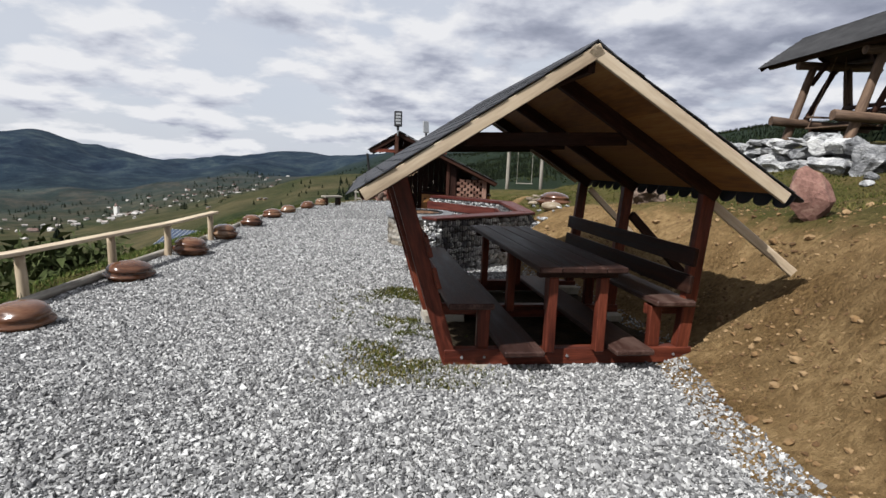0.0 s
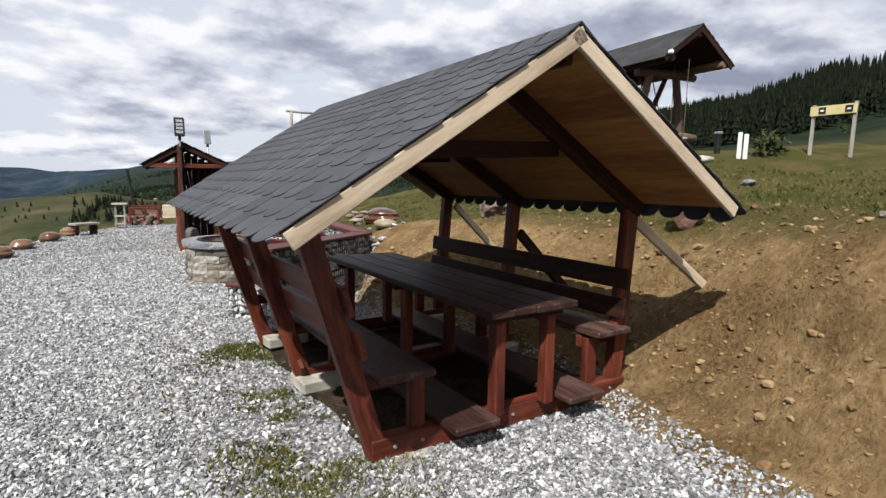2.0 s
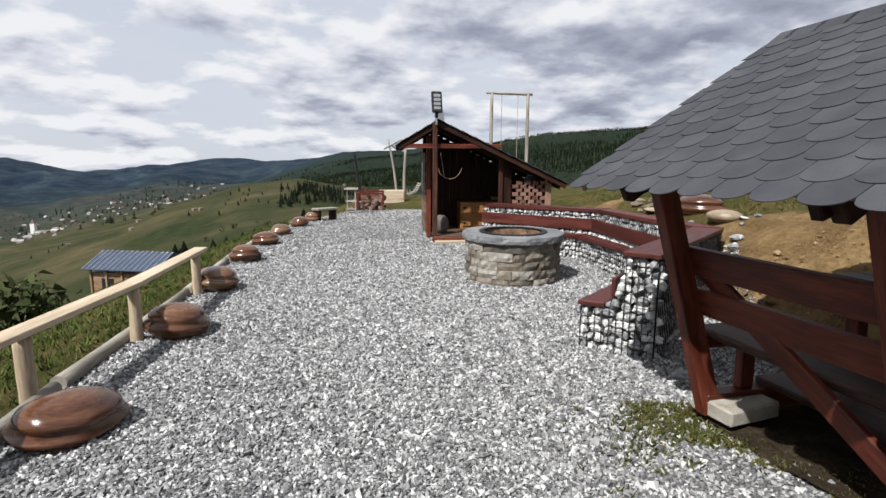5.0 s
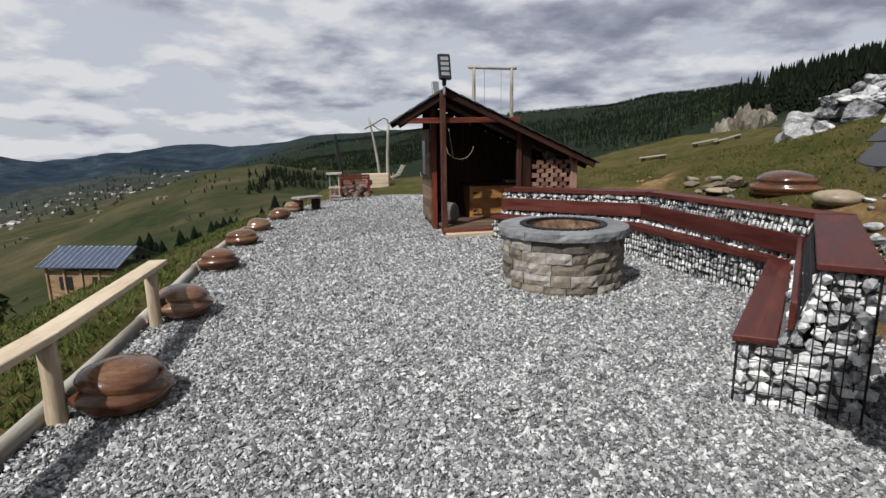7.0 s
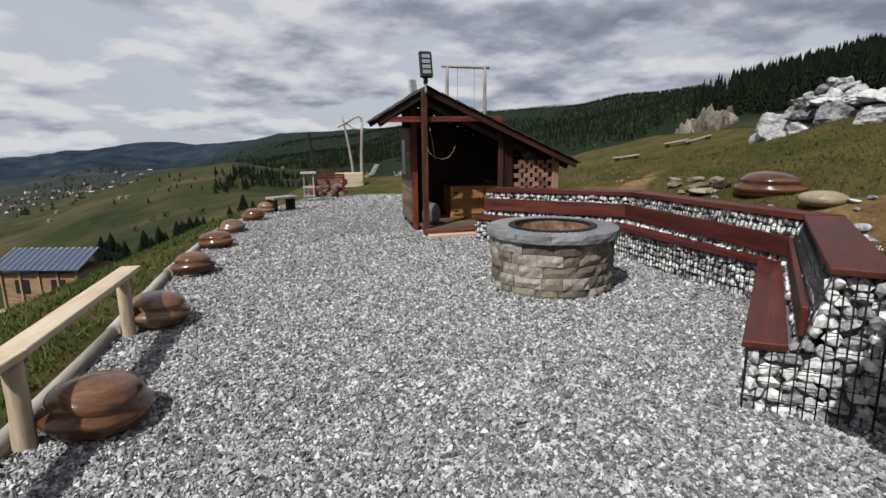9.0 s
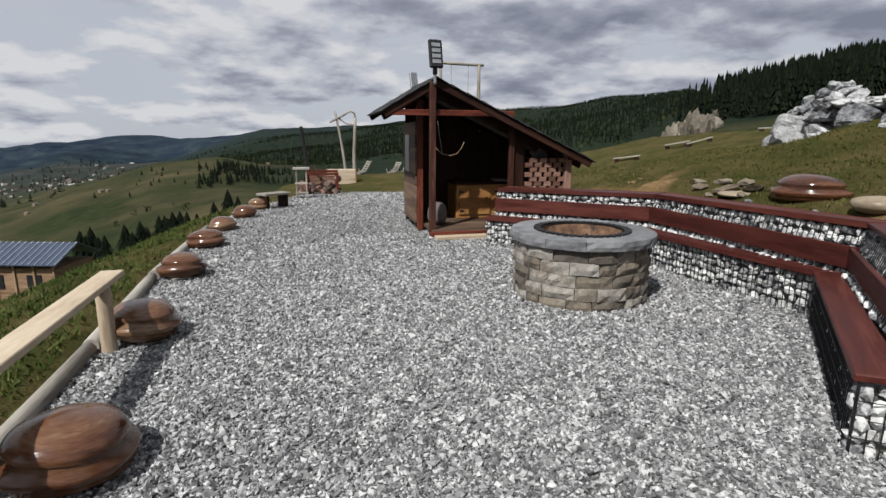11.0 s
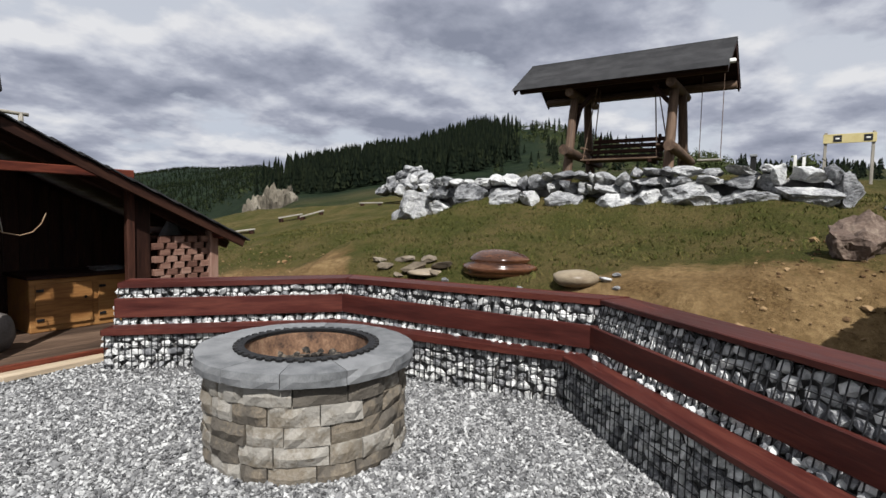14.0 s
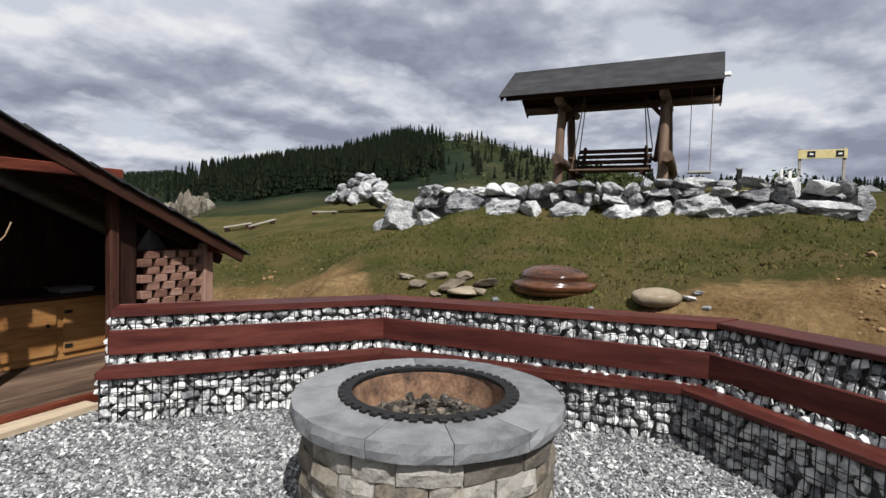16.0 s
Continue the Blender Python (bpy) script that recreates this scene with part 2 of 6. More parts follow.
# Darker copy of the spring foliage, with cloud shadow put into its greens.
M_SHADELEAF = material("shaded_far_foliage", [(0.010, 0.016, 0.007), (0.022, 0.030, 0.012), (0.042, 0.050, 0.020)], 0.6, (1, 1, 1), 0.9, 0.0, 8, island=0.4, spec=0.04)
M_BLADE = material("grass_blades", [(0.038, 0.047, 0.01), (0.072, 0.075, 0.02), (0.12, 0.098, 0.036)], 0.5, (1, 1, 1), 0.85, 0.0, 8, island=0.5, spec=0.08)
M_BLADEGREEN = material("fresh_grass_blades", [(0.03, 0.05, 0.010), (0.055, 0.082, 0.018), (0.10, 0.105, 0.034)], 0.5, (1, 1, 1), 0.85, 0.0, 8, island=0.5, spec=0.08)
M_TINBLUE = material("blue_tin_roof", [(0.035, 0.055, 0.095), (0.06, 0.085, 0.14)], 4, (1, 1, 1), 0.35, 0.1, metal=0.3, spec=0.5)
M_TILE_RED = material("far_roof", [(0.10, 0.06, 0.05), (0.2, 0.15, 0.13), (0.4, 0.38, 0.36)], 1, (1, 1, 1), 0.8, 0.0, spread=1.0)
M_PLASTER = material("far_plaster", [(0.16, 0.15, 0.135), (0.5, 0.49, 0.46)], 1, (1, 1, 1), 0.9, 0.0, spread=0.8)
M_YELLOW = material("yellow_sign", [(0.46, 0.38, 0.17), (0.56, 0.48, 0.25)], 6, (1, 1, 1), 0.5, 0.0)


# ---- building helpers ----
def link_mesh(name, me, mat, parent=None, m=None, label="", smooth=False):
    ob = new(name, me)
    if mat and not me.materials:
        me.materials.append(mat)
    if smooth:
        me.shade_smooth()
    if parent:
        ob.parent = parent
    if m is not None:
        ob.matrix_basis = m
    if label:
        ob["label"] = label
    return ob


def part(name, bm, mat, parent=None, label="", m=None, smooth=False):
    me = bpy.data.meshes.new(name)
    bm.to_mesh(me)
    bm.free()
    return link_mesh(name, me, mat, parent, m, label, smooth)


def thing(name, m, label, category, group=""):
    ob = new(name)
    ob.empty_display_size = 0.1
    ob.matrix_basis = m
    return tagged(ob, label, category, group)


def box(sx, sy, sz, bevel=0.006, origin=(0, 0, 0)):
    bm = bmesh.new()
    bmesh.ops.create_cube(bm, size=1, matrix=Matrix.Translation(origin) @ Matrix.Diagonal((sx, sy, sz, 1)))
    if bevel:
        bmesh.ops.bevel(bm, geom=bm.edges[:], offset=min(bevel, 0.3 * min(sx, sy, sz)), segments=1, affect="EDGES")
    return bm


BOARDS = {}


def along(p0, p1, side=None):
    """A pose at the middle of p0-p1 whose x runs along it; z as near to up (or side) as can be."""
    p0, p1 = Vector(p0), Vector(p1)
    x = (p1 - p0).normalized()
    z = Vector(side or (0, 0, 1))
    if abs(x.dot(z)) > 0.98:
        z = Vector((0, 1, 0))
    y = z.cross(x).normalized()
    z = x.cross(y)
    r = Matrix((x, y, z)).transposed().to_4x4()
    return Matrix.Translation((p0 + p1) / 2) @ r


def board(name, p0, p1, w, h, mat, parent=None, side=None, label="", bevel=0.006):
    """A sawn timber from p0 to p1: w across (local y), h thick (local z)."""
    ln = (Vector(p1) - Vector(p0)).length
    key = (round(ln, 3), w, h, mat.name, bevel)
    if key not in BOARDS:
        me = bpy.data.meshes.new(name)
        bm = box(ln, w, h, bevel)
        bm.to_mesh(me)
        bm.free()
        me.materials.append(mat)
        BOARDS[key] = me
    return link_mesh(name, BOARDS[key], None, parent, along(p0, p1, side), label)


def log_bm(ln, r0, r1, seed=0, n=10, rings=7, wob=0.06, bend=0.0):
    rng = random.Random(seed)
    bm = bmesh.new()
    loops = []
    ph = rng.random() * 6
    for i in range(rings):
        f = i / (rings - 1)
        r = r0 + (r1 - r0) * f
        oy, oz = bend * math.sin(f * math.pi) + wob * r * math.sin(ph + 4 * f), wob * r * math.cos(ph + 5 * f)
        loops.append([bm.verts.new((ln * (f - 0.5), oy + r * (1 + wob * rng.uniform(-1, 1)) * math.cos(a), oz + r * (1 + wob * rng.uniform(-1, 1)) * math.sin(a))) for a in [2 * math.pi * k / n for k in range(n)]])
    for a, b in zip(loops, loops[1:]):
        for k in range(n):
            bm.faces.new((a[k], a[(k + 1) % n], b[(k + 1) % n], b[k]))
    bm.faces.new(loops[0][::-1])
    bm.faces.new(loops[-1])
    bmesh.ops.recalc_face_normals(bm, faces=bm.faces[:])
    return bm


def log(name, p0, p1, r0, r1, mat, parent=None, seed=0, label="", bend=0.0, n=10):
    ln = (Vector(p1) - Vector(p0)).length
    ob = part(name, log_bm(ln, r0, r1, seed, n, bend=bend), mat, parent, label, along(p0, p1))
    for p in ob.data.polygons:
        p.use_smooth = len(p.vertices) == 4
    return ob


def rope(name, pts, r, mat, parent=None, label=""):
    cu = bpy.data.curves.new(name, "CURVE")
    cu.dimensions, cu.bevel_depth, cu.bevel_resolution, cu.use_fill_caps = "3D", r, 1, True
    sp = cu.splines.new("POLY")
    sp.points.add(len(pts) - 1)
    for p, q in zip(sp.points, pts):
        p.co = (*q, 1)
    cu.materials.append(mat)
    ob = new(name, cu)
    me = bpy.data.meshes.new_from_object(ob.evaluated_get(bpy.context.evaluated_depsgraph_get()))
    bpy.data.objects.remove(ob)
    if not me.materials:
        me.materials.append(mat)
    return link_mesh(name, me, None, parent, None, label)


def rock_bm(sx, sy, sz, seed, rough=0.25, sub=2, facets=True):
    """A broken stone: an icosphere cut by random planes and pushed about by noise."""
    rng = random.Random(seed)
    bm = bmesh.new()
    bmesh.ops.create_icosphere(bm, subdivisions=sub, radius=0.5)
    planes = []
    for _ in range(13 if facets else 0):
        d = Vector((rng.gauss(0, 1), rng.gauss(0, 1), rng.gauss(0, 1))).normalized()
        planes.append((d, rng.uniform(0.24, 0.40)))
    o = Vector((rng.uniform(-50, 50), rng.uniform(-50, 50), rng.uniform(-50, 50)))
    for v in bm.verts:
        for d, k in planes:
            e = v.co.dot(d) - k
            if e > 0:
                v.co -= d * e
        v.co *= 1 + rough * 0.35 * noise.noise(v.co * 2.3 + o) + rough * 0.28 * noise.noise(v.co * 7 + o) + rough * 0.16 * noise.noise(v.co * 16 + o)
        v.co = Vector((v.co.x * sx, v.co.y * sy, v.co.z * sz))
    return bm


# ---- the lie of the land ----
CX, CY = -2.5, 8.0


def level(y):
    return np.interp(y, [-6, 0, 2, 3.5, 5.2, 6.3, 8.9, 10.4, 14, 18, 22, 26], [0.02, 0.0, -0.04, -0.10, -0.19, -0.225, -0.26, -0.28, -0.255, -0.31, -0.42, -0.5])


def gravel_right(y):
    return np.interp(y, [-6, 0, 2.5, 3.3, 4.2, 4.6, 6.9, 7.6, 8.4, 9.3, 12.4, 13.2, 14.2, 16.5, 18, 21.5, 23], [1.5, 1.6, 1.66, 1.72, 1.85, 2.02, 1.72, 1.2, 1.1, 1.5, 1.5, 1.4, 1.3, 1.25, 1.0, -0.2, -1.5])


def gravel_left(y):
    return np.interp(y, [-6, 2, 4.5, 6.5, 8.4, 10.2, 12.0, 15, 18, 20, 23], [-4.4, -4.2, -4.15, -4.45, -4.5, -4.6, -4.7, -4.75, -4.4, -3.8, -3.0])


FAR = [
    (-180, (12, -4), (40, -2), (200, 0), (1000, 2), (4800, 1)),
    (-110, (12, -16), (40, -15), (200, -12), (1500, -6), (3200, 1), (4800, 2)),
    (-60, (12, -20), (40, -17), (200, -13), (700, -9), (1500, -6.5), (2500, -3.6), (3300, 1.2), (4800, 1.8)),
    (-38, (12, -20), (40, -16.5), (90, -14.5), (200, -12.5), (300, -11.5), (700, -8.7), (1500, -6.7), (2500, -4.0), (3300, -0.6), (4200, 0.7)),
    (-33, (12, -20), (40, -16), (90, -14), (200, -11.5), (300, -9), (700, -7.8), (1500, -6.0), (2500, -3.9), (3300, -1.5), (4200, -0.5)),
    (-27, (12, -19), (40, -15.5), (90, -13), (200, -9.5), (300, -7.3), (700, -7), (1500, -4.9), (2500, -3.2), (3300, -1.7), (4200, -0.9)),
    (-20, (12, -17.5), (40, -14), (90, -11.8), (200, -7.5), (330, -4.5), (500, -5.5), (1500, -3.9), (2500, -2), (4200, -0.5)),
    (-14, (12, -15), (40, -13), (90, -10.5), (200, -6), (330, -2.8), (500, -5), (1500, -3.2), (2500, -2), (4200, -0.6)),
    (-9, (12, -10), (40, -11), (90, -9), (200, -5.3), (330, -2.4), (500, -4.5), (1200, -2.2), (2200, -1), (4200, -0.5)),
    (-4.5, (19, -5.5), (60, -8.5), (200, -5.5), (330, -3.2), (600, -3.4), (1200, -1.0), (1800, 0.4), (4200, -0.4)),
    (1.5, (21, -4.6), (60, -7), (200, -5), (400, -3.2), (700, -2), (1200, -0.3), (1600, 0.5), (4200, -0.3)),
    (9, (20, -4.5), (60, -6), (200, -4), (500, -1.5), (1100, 1.0), (2500, 0.3), (4200, -0.3)),
    (17, (16, -4.6), (34, -3.6), (90, -6), (260, -4.5), (500, -1.2), (1100, 2.4), (2500, 1.0), (4200, 0)),
    (25, (14, -3.4), (34, -3.0), (90, -6), (260, -4.2), (500, -0.8), (1100, 2.9), (2500, 1.5), (4200, 0)),
    (31, (14, -2.2), (36, -1.9), (90, -4.5), (260, -2.8), (500, 0.0), (1100, 3.7), (2500, 2), (4200, 0)),
    (37, (14, -1.1), (38, -1.0), (90, -2.4), (220, 0.0), (330, 2.2), (1100, 3.9), (2500, 2), (4200, 0)),
    (41, (14, 0.0), (40, 0.0), (90, -0.6), (220, 1.8), (400, 3.9), (900, 3), (4200, 0)),
    (50, (14, 1.8), (40, 1.8), (90, 0.8), (220, 3.4), (420, 5.6), (900, 3), (4200, 0)),
    (61, (14, 2.6), (40, 2.5), (90, 1.2), (250, 5.2), (450, 8.6), (900, 4), (4200, 0)),
    (66, (14, 2.8), (40, 2.6), (90, 1.4), (250, 6.0), (450, 9.0), (900, 4), (4200, 0)),
    (72, (14, 2.9), (40, 2.9), (90, 2.0), (250, 5.6), (450, 7.6), (900, 4), (4200, 0)),
    (80, (14, 3.1), (40, 3.4), (90, 3.0), (250, 5.0), (450, 6.0), (900, 4), (4200, 0)),
    (88, (14, 3.2), (40, 3.6), (90, 3.5), (400, 4.0), (900, 4.2), (4200, 0.5)),
    (104, (14, 3.2), (40, 3.8), (90, 3.7), (400, 3.9), (900, 4.0), (4200, 1)),
    (140, (14, 2.0), (40, 3.0), (90, 3.2), (400, 3.5), (4200, 1)),
    (180, (12, -4), (40, -2), (200, 0), (1000, 2), (4800, 1)),
]


def fbm(x, y, s, octaves=4, seed=0.0):
    """Smooth value noise on arrays."""
    total, amp, norm = np.zeros_like(x), 1.0, 0.0
    for k in range(octaves):
        px, py = x / s * 2 ** k + seed + 17.3 * k, y / s * 2 ** k - seed * 1.7 + 5.1 * k
        ix, iy = np.floor(px), np.floor(py)
        fx, fy = px - ix, py - iy
        fx, fy = fx * fx * (3 - 2 * fx), fy * fy * (3 - 2 * fy)

        def h(a, b):
            v = np.sin(a * 127.1 + b * 311.7) * 43758.5453
            return v - np.floor(v)

        v = (h(ix, iy) * (1 - fx) + h(ix + 1, iy) * fx) * (1 - fy) + (h(ix, iy + 1) * (1 - fx) + h(ix + 1, iy + 1) * fx) * fy
        total, norm, amp = total + amp * (v - 0.5), norm + amp, amp * 0.5
    return total / norm


def far_height(x, y):
    r = np.maximum(np.hypot(x - CX, y - CY), 6.0)
    az = np.degrees(np.arctan2(x - CX, y - CY))
    lr = np.log(r)
    prof = [np.interp(lr, [math.log(a) for a, _ in row[1:]], [e for _, e in row[1:]]) for row in FAR]
    azs = [row[0] for row in FAR]
    el = np.zeros_like(r)
    for i in range(len(FAR) - 1):
        m = (az >= azs[i]) & (az <= azs[i + 1])
        f = (az - azs[i]) / (azs[i + 1] - azs[i])
        f = f * f * (3 - 2 * f) * 0.5 + f * 0.5
        el = np.where(m, prof[i] * (1 - f) + prof[i + 1] * f, el)
    z = 1.25 + r * np.tan(np.radians(el))
    wob = np.clip((r - 60) / 200, 0, 1)
    ridges = np.clip((r - 1300) / 1200, 0, 1) * (0.12 - np.abs(fbm(x, y, 620, 3, 5.0))) * np.minimum(r * 0.07, 240)
    return z + ridges + wob * (fbm(x, y, 260, 4, 3.0) * np.clip(r * 0.035 - 8, r * 0.014, 60) + fbm(x, y, 900, 4, 8.0) * np.minimum(r * 0.03, 110))


def near_height(x, y):
    g = level(y)
    e = gravel_right(y)
    s = x - e
    bank = np.interp(s, [-0.2, 0, 0.3, 0.8, 1.1, 1.4, 1.7, 2.4, 3.2, 4.2, 5.0, 9, 20], [-0.04, 0.02, 0.18, 0.66, 0.92, 1.08, 1.16, 1.26, 1.38, 1.58, 1.76, 2.3, 3.0])
    bank = bank + 0.17 * np.clip((6.6 - y) / 1.2, 0, 1) * np.interp(s, [0.9, 1.4, 2.4, 4.5], [0, 1, 1, 0])
    step = np.interp(s, [-0.2, 0.0, 0.12, 0.5, 1.0, 2.2, 3.2, 4.2, 5.0, 9, 20], [-0.04, 0.0, 0.62, 0.84, 0.97, 1.22, 1.43, 1.74, 2.08, 2.5, 3.2])
    soft = np.interp(s, [-0.2, 0, 0.4, 1.0, 2.2, 3.5, 5.0, 9, 20], [-0.04, 0.02, 0.25, 0.55, 0.95, 1.28, 1.52, 1.72, 2.0])
    a = np.clip((y - 7.9) / 1.0, 0, 1) * np.clip((14.0 - y) / 0.6, 0, 1)
    b = np.clip((y - 13.6) / 1.0, 0, 1)
    right = bank * (1 - a - b * (1 - a)) + step * a + soft * b * (1 - a)
    right = right * (1 - (1 - np.interp(y, [14.5, 22], [1, 0.35])) * np.clip((11 - x) / 5, 0, 1))
    d = gravel_left(y) - x
    left = np.interp(d, [-0.2, 0, 0.25, 0.8, 2, 5, 12, 30], [-0.04, 0.0, 0.03, -0.16, -0.62, -1.9, -4.6, -11])
    z = g + np.where(s > -0.2, right, np.where(d > -0.2, left, -0.04))
    rough = np.clip(np.maximum(s, d) - 0.05, 0, 0.6)
    crumble = np.clip(s / 0.3, 0, 1) * np.clip((2.4 - s) / 0.8, 0, 1) * np.clip((8.8 - y) / 0.8, 0, 1)
    return z + rough * (0.30 * fbm(x, y, 0.8, 4, 1.0) + 0.25 * fbm(x, y, 4.0, 2, 6.0)) + crumble * (0.10 * fbm(x, y, 0.42, 4, 9.0) - 0.12 * np.abs(fbm(x, y, 0.6, 3, 12.0)))


def land(x, y):
    x, y = np.asarray(x, float), np.asarray(y, float)
    out = np.hypot(np.maximum(np.maximum(-9 - x, x - 9.5), 0), np.maximum(np.maximum(-6 - y, y - 23), 0))
    w = np.clip(out / 12, 0, 1)
    w = w * w * (3 - 2 * w)
    return near_height(x, y) * (1 - w) + far_height(x, y) * w


def land1(x, y):
    return float(land(np.array([x]), np.array([y]))[0])


def mesh_from(name, verts, faces, mat=None, smooth=True):
    me = bpy.data.meshes.new(name)
    me.vertices.add(len(verts))
    me.vertices.foreach_set("co", np.asarray(verts, np.float32).ravel())
    k = faces.shape[1]
    me.loops.add(faces.size)
    me.loops.foreach_set("vertex_index", faces.astype(np.int32).ravel())
    me.polygons.add(len(faces))
    me.polygons.foreach_set("loop_start", np.arange(len(faces), dtype=np.int32) * k)
    me.polygons.foreach_set("use_smooth", np.full(len(faces), smooth))
    me.update(calc_edges=True)
    me.validate()
    if mat:
        me.materials.append(mat)
    return me


def ground_material():
    m = bpy.data.materials.new("ground")
    m.use_nodes = True
    n, l = m.node_tree.nodes, m.node_tree.links
    b = n["Principled BSDF"]
    pos = n.new("ShaderNodeNewGeometry").outputs["Position"]

    def nz(scale, detail=8, rough=0.6):
        t = n.new("ShaderNodeTexNoise")
        t.inputs["Scale"].default_value, t.inputs["Detail"].default_value, t.inputs["Roughness"].default_value = scale, detail, rough
        l.new(pos, t.inputs["Vector"])
        return t.outputs["Fac"]

    def ramp(src, stops):
        r = n.new("ShaderNodeValToRGB")
        while len(r.color_ramp.elements) < len(stops):
            r.color_ramp.elements.new(0.5)
        for e, (p, c) in zip(r.color_ramp.elements, stops):
            e.position, e.color = p, (*c, 1)
        l.new(src, r.inputs[0])
        return r.outputs[0]

    def mixed(fac, a, c):
        x = n.new("ShaderNodeMixRGB")
        l.new(fac, x.inputs[0])
        l.new(a, x.inputs[1])
        l.new(c, x.inputs[2])
        return x.outputs[0]

    def attr(name):
        a = n.new("ShaderNodeAttribute")
        a.attribute_name = name
        return a.outputs["Fac"]

    def edge(a, noise_out, amount=0.5):
        s = n.new("ShaderNodeMath")
        s.operation = "MULTIPLY_ADD"
        l.new(noise_out, s.inputs[0])
        s.inputs[1].default_value = amount
        l.new(a, s.inputs[2])
        r = n.new("ShaderNodeMapRange")
        l.new(s.outputs[0], r.inputs[0])
        r.inputs[1].default_value, r.inputs[2].default_value = 0.5 + amount * 0.3, 0.5 + amount * 0.7
        return r.outputs[0]

    fine, mid, big = nz(45, 6), nz(2.2), nz(0.02, 6)
    patch = n.new("ShaderNodeMapRange")
    l.new(nz(1.3, 7), patch.inputs[0])
    patch.inputs[1].default_value, patch.inputs[2].default_value = 0.40, 0.62
    grass = mixed(patch.outputs[0], ramp(fine, [(0.3, (0.020, 0.024, 0.006)), (0.7, (0.064, 0.063, 0.019))]), ramp(fine, [(0.3, (0.040, 0.034, 0.012)), (0.7, (0.114, 0.088, 0.037))]))
    lumps = n.new("ShaderNodeMapRange")
    l.new(nz(1.7, 8), lumps.inputs[0])
    lumps.inputs[1].default_value, lumps.inputs[2].default_value = 0.38, 0.60
    dirt = mixed(lumps.outputs[0], ramp(nz(30, 8), [(0.3, (0.058, 0.036, 0.016)), (0.7, (0.165, 0.105, 0.047))]), ramp(nz(14, 8), [(0.3, (0.115, 0.073, 0.032)), (0.7, (0.25, 0.17, 0.085))]))
    meadow = mixed(ramp(nz(0.014, 8), [(0.40, (0, 0, 0)), (0.60, (1, 1, 1))]), ramp(nz(0.25, 8), [(0.35, (0.010, 0.015, 0.006)), (0.65, (0.027, 0.033, 0.012))]), ramp(nz(0.05, 8), [(0.35, (0.024, 0.026, 0.012)), (0.65, (0.066, 0.054, 0.028))]))
    wood = ramp(nz(0.08, 10, 0.75), [(0.35, (0.004, 0.008, 0.005)), (0.6, (0.013, 0.020, 0.010)), (0.75, (0.035, 0.040, 0.018))])
    # Aerial haze is painted: ground base colour fades to this blue far away.
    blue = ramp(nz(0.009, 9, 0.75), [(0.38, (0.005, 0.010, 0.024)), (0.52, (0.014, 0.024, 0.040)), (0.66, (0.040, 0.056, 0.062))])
    col = mixed(edge(attr("dirt"), nz(4.5, 6)), grass, dirt)
    col = mixed(edge(attr("meadow"), mid, 0.2), col, meadow)
    col = mixed(edge(attr("wooded"), nz(0.015, 10, 0.7), 0.9), col, wood)
    haze_mix = n.new("ShaderNodeMixRGB")
    l.new(attr("far_haze"), haze_mix.inputs[0])
    l.new(col, haze_mix.inputs[1])
    l.new(blue, haze_mix.inputs[2])
    l.new(haze_mix.outputs[0], b.inputs["Base Color"])
    b.inputs["Roughness"].default_value = 0.95
    b.inputs["Specular IOR Level"].default_value = 0.04
    bp = n.new("ShaderNodeBump")
    bp.inputs["Strength"].default_value, bp.inputs["Distance"].default_value = 0.9, 0.08
    l.new(nz(16, 10, 0.7), bp.inputs["Height"])
    l.new(bp.outputs[0], b.inputs["Normal"])
    return m


